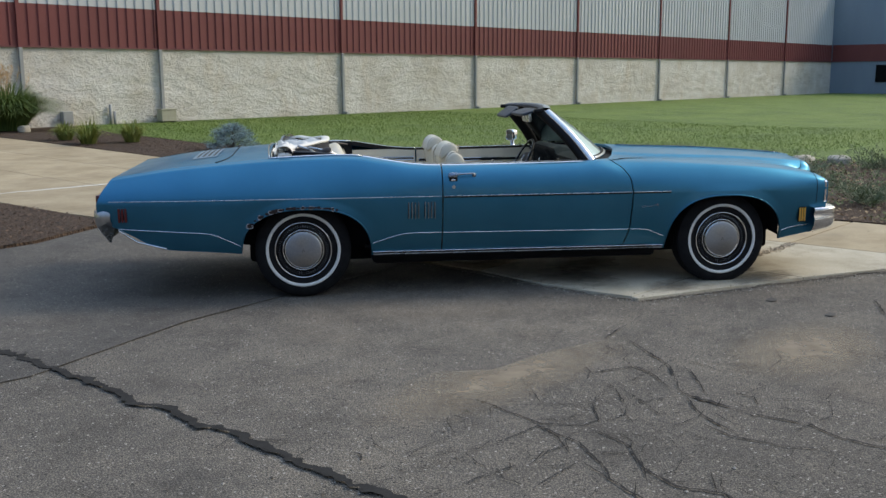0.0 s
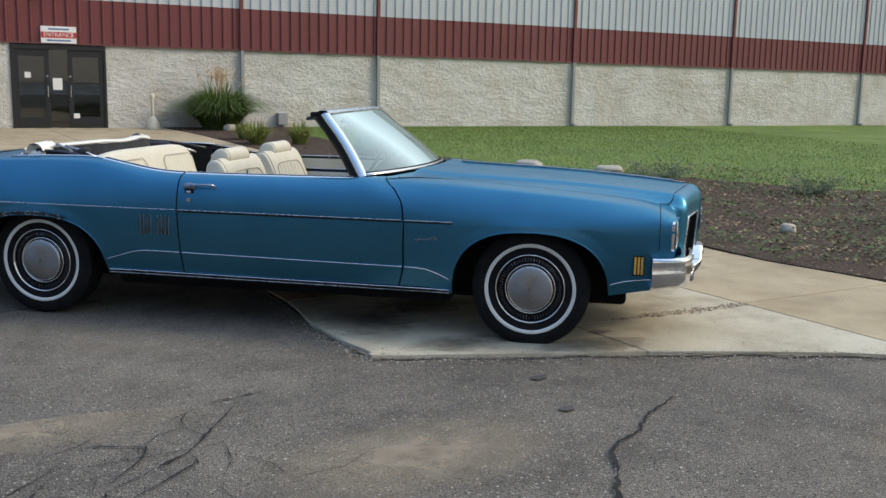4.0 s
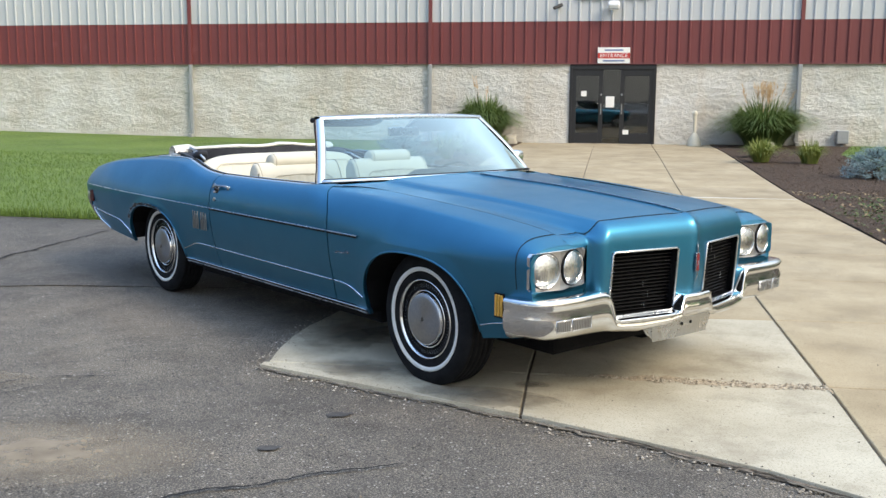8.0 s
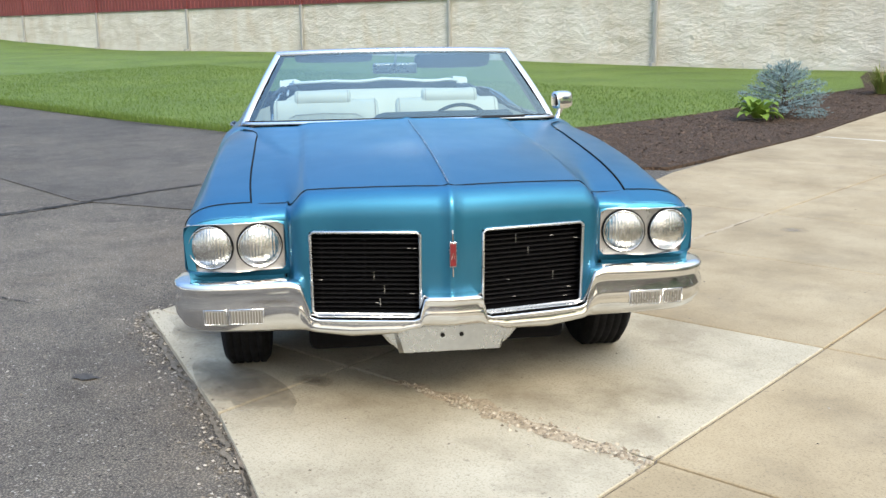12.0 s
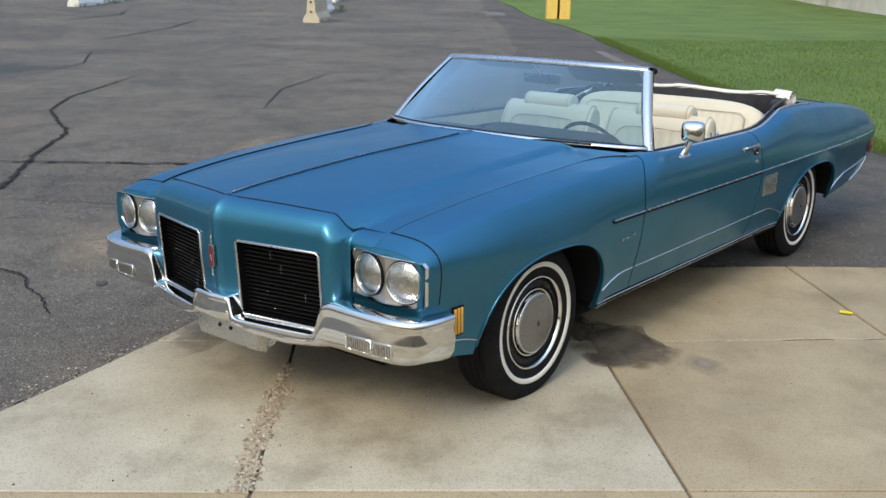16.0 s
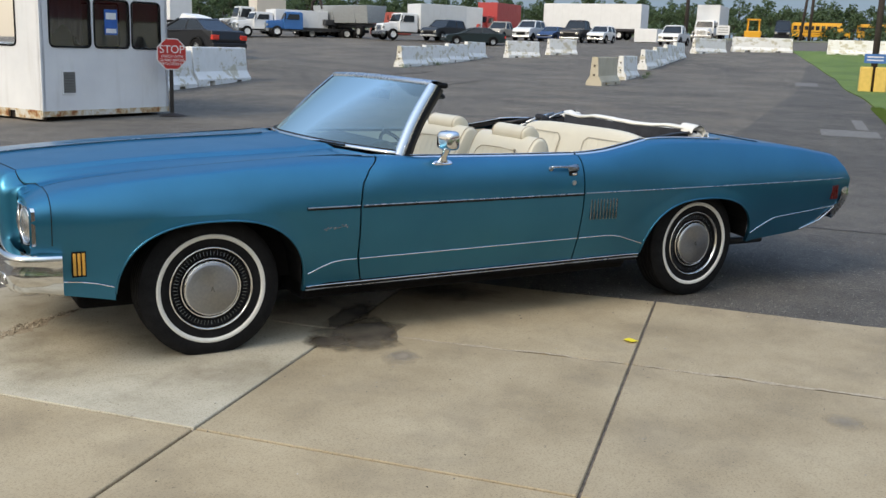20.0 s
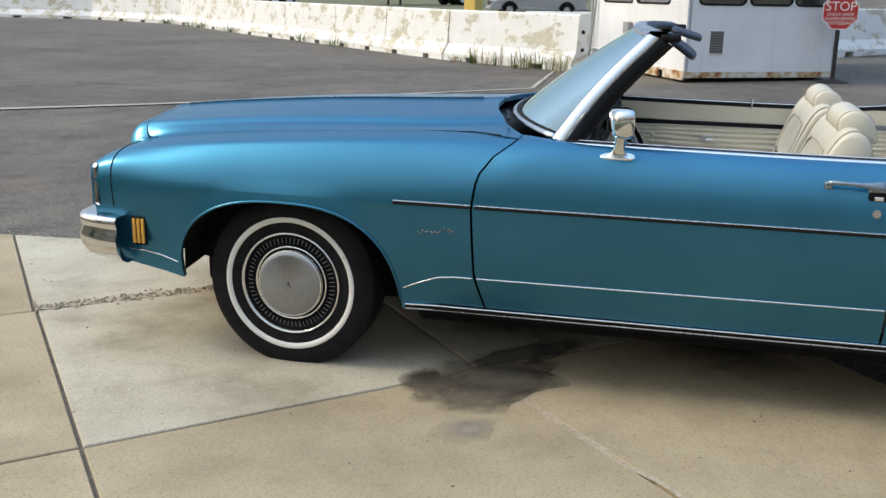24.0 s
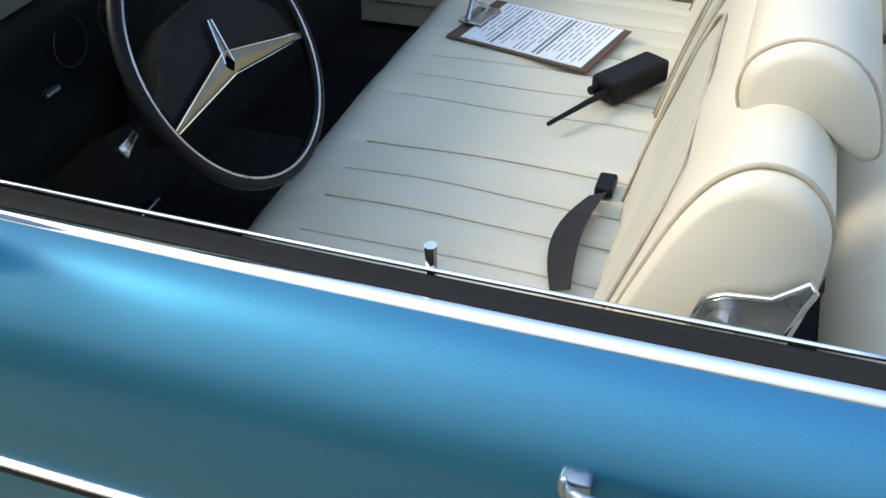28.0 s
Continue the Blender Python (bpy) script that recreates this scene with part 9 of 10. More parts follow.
pole_sign(-38.0, 4.75)
yp = thing("yellow_block", pose(-24.5, -52.5, gz(-24.5, -52.5), 0, 0, 30), "yellow concrete block at the lot's grass edge", "block")
box("block_body", -0.45, 0.45, -0.4, 0.4, 0.0, 1.0, bpy.data.materials["yellow painted concrete"], yp, bevel=0.05)
for x, y, h, lean in ((-102.0, -10.0, 12.0, 0.0), (-142.5, 2.6, 12.0, 0.2), (-143.5, 1.4, 11.0, 0.9)):
    pl = thing("utility_pole", pose(x, y, gz(x, y), 0, 0, 0), "dark wooden utility pole", "pole", "utility poles")
    add("mast", *tube([(0, 0, -0.3), (0, lean * 0.5, h / 2), (0, lean, h)], lambda q: 0.22 - 0.05 * q, 10), bpy.data.materials["dark weathered pole"], pl, smooth=True)
    box("cross_arm", -0.06, 0.06, lean * 0.93 - 1.1, lean * 0.93 + 1.1, h * 0.93, h * 0.93 + 0.12, bpy.data.materials["dark weathered pole"], pl)
sg = thing("white_sign", pose(-102.5, -6.2, gz(-102.5, -6.2), 0, 0, 0) @ Matrix.Diagonal((0.7, 0.7, 0.7, 1)), "small white sign board on posts", "sign")
box("board", 0.0, 0.05, -0.95, 0.95, 1.2, 2.6, WHITE_PAINT, sg)
for z in (1.5, 1.85, 2.2):
    box("print_bar", 0.05, 0.056, -0.7, 0.7, z, z + 0.14, PIPE, sg)
for s in (1, -1):
    box("sign_post", -0.06, 0.0, s * 0.8 - 0.04, s * 0.8 + 0.04, 0, 2.6, PIPE, sg)


# ---- trees and grass beyond the lot ----
# leaf colours lightened to hold the haze of the distance
LEAF_A = leaf_mat("hazed tree leaves", (0.042, 0.078, 0.034), (0.100, 0.150, 0.065), 0.25)
BARK = simple("bark", (0.06, 0.045, 0.035), 0.9, vary=0.3, scale=9)


def leaf_cloud(rnd, centres, count, size):
    """Small leaf clumps as bent quads round the centres (x, y, z, radius)."""
    verts, faces = [], []
    for _ in range(count):
        cx, cy, cz, r = rnd.choice(centres)
        d = Vector((rnd.gauss(0, 1), rnd.gauss(0, 1), rnd.gauss(0, 0.8))).normalized() * r * rnd.uniform(0.55, 1.08)
        p = Vector((cx, cy, cz)) + d
        q = Vector((rnd.gauss(0, 1), rnd.gauss(0, 1), rnd.gauss(0, 1))).normalized()
        u = q.orthogonal().normalized() * size * rnd.uniform(0.6, 1.3)
        w = q.cross(u).normalized() * size * rnd.uniform(0.4, 0.9)
        k = len(verts)
        verts += [p - u, p - w * 0.8 + q * size * 0.2, p + u, p + w * 0.8 + q * size * 0.2]
        faces.append((k, k + 1, k + 2, k + 3))
    return verts, faces


TREES = []
for i in range(5):
    rnd = random.Random(40 + i)
    hh = 1.0
    centres = []
    limbs = []
    for k in range(16):
        a, z = rnd.uniform(0, 6.28), rnd.uniform(2.2, 7.6)
        reach = (2.6 if i != 3 else 1.5) * (1 - 0.6 * abs((z - 4.2) / 4.5)) * rnd.uniform(0.5, 1.1)
        p = (reach * math.cos(a), reach * math.sin(a), z)
        centres.append((*p, rnd.uniform(0.7, 1.35)))
        limbs.append(p)
    centres.append((0, 0, 8.0, 1.0))
    vv, ff = leaf_cloud(rnd, centres, 620, 0.38)
    crown = mesh_of("crown", vv, ff, LEAF_A)
    tv, tf = tube([(0, 0, -0.3), (0.08, 0.05, 2.5), (-0.05, 0.1, 5.0), (0, 0, 7.8)], lambda q: 0.22 * (1 - 0.85 * q), 7)
    for p in limbs:
        lv, lf = tube([(0, 0, p[2] * 0.62), (p[0] * 0.5, p[1] * 0.5, p[2] * 0.85), p], lambda q: 0.07 * (1 - 0.7 * q), 4)
        b = len(tv)
        tv += lv
        tf += [tuple(j + b for j in q) for q in lf]
    TREES.append((crown, mesh_of("trunk", tv, tf, BARK)))


def tree(x, y, s, k, spin):
    t = thing("tree", Matrix.Translation((x, y, gz(x, y) - 0.1)) @ Matrix.Rotation(spin, 4, "Z") @ Matrix.Diagonal((s, s, s * 0.95, 1)), "leafy green tree at the edge of the lot", "tree", "distant trees")
    for nm, me in zip(("crown", "trunk"), TREES[k % 5]):
        c = new(nm, me)
        c.parent = t
        tagged(c)


rnd = random.Random(77)
for row, (back, n, smin, smax) in enumerate(((0.0, 96, 0.40, 0.58), (10.0, 96, 0.5, 0.74), (20.0, 84, 0.62, 0.92))):
    for k in range(n):
        u = (k + rnd.uniform(-0.4, 0.4)) / n
        az = radians(172 + 60 * u)
        r = 172 + back + rnd.uniform(-6, 6)
        tree(7 + r * math.cos(az), 2 + r * math.sin(az), rnd.uniform(smin, smax), rnd.randrange(5), rnd.uniform(0, 6.28))
cs = []
for k in range(260):
    az, r = radians(rnd.uniform(170, 234)), 166 + rnd.uniform(-4, 6)
    x, y = 7 + r * math.cos(az), 2 + r * math.sin(az)
    cs.append((x, y, gz(x, y) + 0.9, rnd.uniform(0.9, 1.9)))
vv, ff = leaf_cloud(rnd, cs, 9000, 0.42)
tagged(add("undergrowth", vv, ff, LEAF_A), "dense green bushes along the edge of the lot", "bushes", kind="stuff")
FIELD = grass_mat("rough grass", (0.10, 0.11, 0.045), (0.15, 0.15, 0.07), (0.20, 0.19, 0.10))
flat_patch("grass_field", [(-300, -120), (-150, -105), (-128, -50), (-128, 18), (-300, 60)], 0.03, FIELD, "rough grass beyond the lot", "grass", 9.0)
flat_patch("grass_verge", [(-60, -120), (40, -130), (40, -58), (-12, -54), (-30, -52), (-46, -60)], 0.03, FIELD, "dry grass verge beyond the barriers", "grass", 6.0)


# ---- plants ----
def blades(rnd, count, spread, length, width, droop, lean=0.9, segs=5, base=0.12):
    """Arching grass blades growing from one foot."""
    verts, faces = [], []
    for _ in range(count):
        a = rnd.uniform(0, 2 * math.pi)
        r0 = base * math.sqrt(rnd.random())
        ln = length * rnd.uniform(0.6, 1.08)
        out = spread * rnd.uniform(0.05, 1.0) ** 0.6
        d, side = Vector((math.cos(a), math.sin(a), 0)), Vector((-math.sin(a), math.cos(a), 0))
        tw = rnd.uniform(-0.3, 0.3)
        k = len(verts)
        for i in range(segs + 1):
            u = i / segs
            ratio = out / max(spread, 0.01)
            z = ln * (1.9 * u - (1.45 + droop * 0.25) * u * u * (0.45 + 0.55 * ratio)) * lean
            p = d * (r0 + out * u ** 1.15) + side * tw * u * u * out + Vector((0, 0, max(0.01, z)))
            w = width * (1 - u ** 2.2) * 0.5 + 0.0005
            verts += [p - side * w, p + side * w]
        for i in range(segs):
            faces.append((k + 2 * i, k + 2 * i + 1, k + 2 * i + 3, k + 2 * i + 2))
    return verts, faces


ORN = leaf_mat("ornamental grass", (0.060, 0.112, 0.026), (0.160, 0.225, 0.066), 0.35)
PLUME = leaf_mat("tan plumes", (0.42, 0.29, 0.16), (0.55, 0.40, 0.24), 0.2)
LILY = leaf_mat("daylily leaves", (0.11, 0.17, 0.028), (0.28, 0.29, 0.075), 0.3)
DRY = leaf_mat("dry stalks", (0.26, 0.17, 0.09), (0.40, 0.29, 0.15), 0.1)
SPRUCE = leaf_mat("blue spruce needles", (0.08, 0.145, 0.16), (0.23, 0.34, 0.37), 0.1)
HOSTA = leaf_mat("hosta leaves", (0.13, 0.24, 0.03), (0.24, 0.36, 0.07), 0.25)
WEED = leaf_mat("low weeds", (0.035, 0.075, 0.018), (0.13, 0.18, 0.05), 0.2)
JUNIPER = leaf_mat("juniper sprays", (0.05, 0.085, 0.035), (0.14, 0.17, 0.08), 0.1)


def ornamental_grass(x, y, wide, high, plumes, label):
    g = thing("ornamental_grass", pose(x, y, gz(x, y) + 0.03), label, "grass clump")
    rnd = random.Random(int(x * 10) + 5)
    add("foliage", *blades(rnd, 2300, wide * 0.62, high * 0.95, 0.026, 0.3, 1.0, 8, wide * 0.22), ORN, g)
    verts, faces = [], []
    for k in range(plumes):
        a, r = rnd.uniform(0, 6.28), rnd.uniform(0.1, 0.75)
        x1, y1, z1 = r * math.cos(a), r * math.sin(a) * 0.6, high * rnd.uniform(1.08, 1.32)
        v, f = tube([(x1 * 0.3, y1 * 0.3, high * 0.5), (x1 * 0.8, y1 * 0.8, z1 - 0.3)], 0.004, 4)
        b = len(verts)
        verts += v
        faces += [tuple(j + b for j in q) for q in f]
        for j in range(26):
            u = rnd.random()
            p = Vector((x1 * (0.8 + 0.2 * u), y1 * (0.8 + 0.2 * u), z1 - 0.32 + 0.34 * u))
            d = Vector((rnd.gauss(0, 1), rnd.gauss(0, 1), 1.4)).normalized() * 0.09
            w = d.orthogonal().normalized() * 0.012
            b = len(verts)
            verts += [p - w, p + w, p + d]
            faces.append((b, b + 1, b + 2))
    if plumes:
        add("plumes", verts, faces, PLUME, g, "feathery tan seed plumes")


ornamental_grass(-0.3, 20.9, 1.75, 1.40, 3, "tall clump of arching green grass against the wall")
ornamental_grass(7.3, 20.7, 2.2, 1.33, 26, "tall clump of green grass with tan plumes")


def daylily(x, y, wide, high, dry, label):
    g = thing("daylily", pose(x, y, gz(x, y) + 0.03), label, "perennial")
    rnd = random.Random(int(x * 17 + y * 3))
    add("leaves", *blades(rnd, 260, wide * 0.5, high * 1.1, 0.020, 0.3, 1.0, 6, 0.16), LILY, g)
    if dry:
        v, f = blades(rnd, 40, wide * 0.3, high * 1.15, 0.008, 0.15, 1.0, 3, 0.14)
        add("dry_stalks", v, f, DRY, g, "brown dry flower stalks")


for x, y, w, h, d in ((-0.35, 14.5, 0.95, 0.55, True), (0.10, 15.6, 1.0, 0.55, True), (-0.3, 16.7, 0.8, 0.5, True), (0.35, 19.2, 0.5, 0.3, False), (6.4, 14.8, 1.0, 0.50, False), (7.35, 14.6, 0.75, 0.48, False), (6.6, 16.2, 0.7, 0.4, False)):
    daylily(x, y, w, h, d, "yellow-green daylily clump in the mulch" + (" with dry flower stalks" if d else ""))


def spruce(x, y, wide, high, label):
    g = thing("blue_spruce", pose(x, y, gz(x, y) + 0.02), label, "shrub")
    rnd = random.Random(int(x * 31))
    add("stem", *tube([(0, 0, 0), (0.02, 0.01, high * 0.85)], lambda q: 0.04 * (1 - 0.7 * q), 7), BARK, g)
    verts, faces, bv, bf = [], [], [], []
    for k in range(74):
        u = (k + 0.5) / 74
        a = k * 2.39996
        z = high * (0.04 + 0.86 * u)
        r = wide * 0.52 * (1 - u ** 1.7) ** 0.6 * rnd.uniform(0.72, 1.12) + 0.05
        tip = Vector((r * math.cos(a), r * math.sin(a), z + high * rnd.uniform(0.0, 0.12)))
        root = Vector((0, 0, z * 0.8))
        v, f = tube([root, root.lerp(tip, 0.6), tip], 0.006, 4)
        b = len(bv)
        bv += v
        bf += [tuple(j + b for j in q) for q in f]
        for j in range(95):
            w = rnd.uniform(0.25, 1.0) ** 0.7
            p = root.lerp(tip, w) + Vector((rnd.gauss(0, 1), rnd.gauss(0, 1), rnd.gauss(0, 0.6))) * 0.045 * (1.3 - 0.6 * w)
            d = ((tip - root).normalized() * 0.6 + Vector((rnd.gauss(0, 0.7), rnd.gauss(0, 0.7), rnd.gauss(0.35, 0.5)))).normalized() * rnd.uniform(0.03, 0.055)
            s = d.orthogonal().normalized() * 0.006
            q = len(verts)
            verts += [p - s, p + s, p + d]
            faces.append((q, q + 1, q + 2))
    add("branchwork", bv, bf, BARK, g)
    add("needles", verts, faces, SPRUCE, g, "silvery blue needles")


spruce(-0.3, 9.95, 1.30, 0.86, "low blue spruce with silvery needles")
spruce(7.9, 11.6, 1.05, 0.58, "small spreading blue spruce")
spruce(-0.95, 19.3, 0.9, 0.45, "small blue spruce near the wall")


def hosta(x, y):
    g = thing("hosta", pose(x, y, gz(x, y) + 0.03), "bright green broad-leaved hosta", "perennial")
    rnd = random.Random(9)
    for k in range(26):
        a, ln = k * 2.4, rnd.uniform(0.20, 0.34)
        rise = rnd.uniform(0.12, 0.42)
        verts = []
        for i in range(7):
            u = i / 6
            w = 0.085 * math.sin(math.pi * min(1, u * 0.93 + 0.07)) ** 0.8
            r = 0.06 + ln * u
            z = 0.05 + rise * (1 - (1 - u) ** 2) - 0.16 * u * u
            for q, dz in ((-1, 0.02), (0, -0.006), (1, 0.02)):
                verts.append((r * math.cos(a) - q * w * math.sin(a), r * math.sin(a) + q * w * math.cos(a), z + dz))
        add("leaf", verts, grid_faces(7, 3), HOSTA, g, smooth=True)


hosta(-0.40, 9.30)


# ---- low growth in the weedy bed ----
def weeds(name, area, count, size, height, mat, seed, label, patchy=0.0):
    rnd = random.Random(seed)
    x0, x1, y0, y1 = area
    verts, faces = [], []
    while count:
        x, y = rnd.uniform(x0, x1), rnd.uniform(y0, y1)
        if x < east(y) + 0.05 or noise.noise(Vector((x * 0.9, y * 0.9, seed))) < patchy:
            count -= 1
            continue
        count -= 1
        for _ in range(3):
            a = rnd.uniform(0, 6.28)
            p = Vector((x + rnd.gauss(0, 0.04), y + rnd.gauss(0, 0.04), gz(x, y) + 0.03 + rnd.uniform(0.0, height)))
            d = Vector((math.cos(a), math.sin(a), rnd.uniform(-0.1, 0.7))) * size * rnd.uniform(0.6, 1.2)
            s = Vector((-math.sin(a), math.cos(a), 0)) * size * 0.35
            k = len(verts)
            verts += [p, p + d * 0.5 - s, p + d, p + d * 0.5 + s]
            faces.append((k, k + 1, k + 2, k + 3))
    tagged(add(name, verts, faces, mat), label, "weeds", kind="stuff")


weeds("low_weeds", (5.95, 13.5, -5.5, 8.0), 6500, 0.05, 0.07, WEED, 3, "low green weeds over the mulch bed", -0.12)
weeds("dry_litter", (5.95, 13.5, -5.5, 9.0), 2600, 0.05, 0.012, DRY, 4, "dry leaves and litter on the mulch", -0.2)


def juniper(x, y, r, h):
    g = thing("juniper", pose(x, y, gz(x, y) + 0.02), "low spreading grey-green juniper", "shrub", "junipers")
    rnd = random.Random(int(x * 77))
    verts, faces = [], []
    for k in range(34):
        a = k * 2.4
        tip = Vector((r * math.cos(a), r * math.sin(a), 0)) * rnd.uniform(0.4, 1.05) + Vector((0, 0, h * rnd.uniform(0.35, 1.1)))
        for j in range(40):
            u = rnd.uniform(0.15, 1.0)
            p = tip * u + Vector((rnd.gauss(0, 1), rnd.gauss(0, 1), rnd.gauss(0, 0.6))) * 0.035
            d = (tip.normalized() + Vector((rnd.gauss(0, 0.6), rnd.gauss(0, 0.6), rnd.gauss(0.2, 0.5)))).normalized() * rnd.uniform(0.04, 0.10)
            s = d.orthogonal().normalized() * 0.008
            q = len(verts)
            verts += [p - s, p + s, p + d]
            faces.append((q, q + 1, q + 2))
    add("foliage", verts, faces, JUNIPER, g)


for x, y, r, h in ((7.6, -1.4, 0.6, 0.42), (8.6, -2.6, 0.7, 0.45), (9.5, 0.3, 0.6, 0.40), (11.0, 3.2, 0.5, 0.3), (10.2, 5.6, 0.6, 0.35), (12.3, 0.0, 0.6, 0.35)):
    juniper(x, y, r, h)


# ---- stones ----
STONE = simple("pale fieldstone", (0.38, 0.35, 0.29), 0.9, vary=0.25, scale=5, bump=0.6, bscale=25)


def rock(x, y, a, b, c, spin, label, seed):
    vv, ff = pillow(a, b, c, e=0.75, nu=24, nv=14)
    v = []
    for p in vv:
        q = Vector(p)
        k = 1 + 0.22 * noise.noise(Vector((p[0] / a * 1.4 + seed, p[1] / b * 1.4, p[2] / c * 1.4))) + 0.06 * noise.noise(Vector((p[0] * 14, p[1] * 14, p[2] * 14 + seed)))
        v.append(q * k)
    ob = add("rock", v, ff, STONE, smooth=True)
    ob.matrix_basis = pose(x, y, gz(x, y) + 0.03 + c * 0.55, 0, 0, spin)
    return tagged(ob, label, "rock")


rock(-1.75, 5.4, 0.50, 0.34, 0.24, 12, "broad pale boulder in the mulch bed", 1)
rock(7.25, 19.6, 0.17, 0.13, 0.12, 30, "small pale stone beside the tall grass", 2)
rock(0.45, 20.6, 0.22, 0.16, 0.17, 10, "pale stone at the corner of the bed", 3)
rock(7.5, 0.55, 0.10, 0.08, 0.06, 50, "small grey stone among the weeds", 4)
for k, (x, y) in enumerate(((12.6, 1.4), (13.0, 0.9), (12.2, 2.3), (9.6, 8.6), (10.4, 7.2))):
    rock(x, y, 0.26, 0.18, 0.09, 40 * k, "flat stone at the edge of the bed", 5 + k)


# ---- grass blades ----
def turf(name, inside, area, count, seed, label, h=0.055):
    rnd = random.Random(seed)
    verts, faces = [], []
    for _ in range(count):
        x, y = rnd.uniform(*area[:2]), rnd.uniform(*area[2:])
        if not inside(x, y):
            continue
        z = gz(x, y) + 0.03
        a = rnd.uniform(0, 6.28)
        s = Vector((math.cos(a), math.sin(a), 0)) * 0.005
        t = Vector((rnd.gauss(0, 0.02), rnd.gauss(0, 0.02), h * rnd.uniform(0.6, 1.3)))
        p = Vector((x, y, z))
        k = len(verts)
        verts += [p - s, p + s, p + t]
        faces.append((k, k + 1, k + 2))
    tagged(add(name, verts, faces, BLADE), label, "grass", kind="stuff")


def in_poly(poly):
    def test(x, y):
        hit = False
        for (a, b), (c, d) in zip(poly, poly[1:] + poly[:1]):
            if (b > y) != (d > y) and x < (c - a) * (y - b) / (d - b) + a:
                hit = not hit
        return hit
    return test


turf("grass_blades", in_poly(LAWN_W), (-22, -1.2, 3.85, 14.0), 60000, 21, "mown grass blades of the lawn")
turf("grass_blades", in_poly(LAWN_E), (8.4, 24.0, 2.0, 21.7), 50000, 22, "mown grass blades of the lawn")
turf("grass_fringe", lambda x, y: True, (-22, -2.5, 3.75, 4.05), 9000, 23, "longer grass along the lawn's edge", 0.10)


def tuft(x, y, r, h, n, mat=None):
    g = thing("weed_tuft", pose(x, y, gz(x, y)), "green weeds growing at the barrier's foot", "weeds", "weeds at the barriers")
    rnd = random.Random(int(abs(x * 91 + y * 13)))
    add("leaf_clump", *blades(rnd, n, r, h, 0.012, 0.3, 1.0, 4, r * 0.7), mat or LILY, g)


rnd = random.Random(5)
for k in range(20):
    u = rnd.random()
    x, y = -5.9 + 0.5 * u + rnd.uniform(0.0, 0.5), -13.2 - 3.2 * u
    tuft(x, y, rnd.uniform(0.12, 0.3), rnd.uniform(0.10, 0.55), 16, WEED if k % 3 else DRY)
for x, y in ((-4.3, -22.0), (-4.2, -24.5), (-3.7, -30.5), (-3.6, -34.3), (-3.5, -35.6), (-3.2, -38.4), (-40.8, -17.6), (-46.0, -17.6), (-42.0, -5.3), (-45.0, -5.6)):
    tuft(x, y, 0.35, 0.30, 40, WEED)


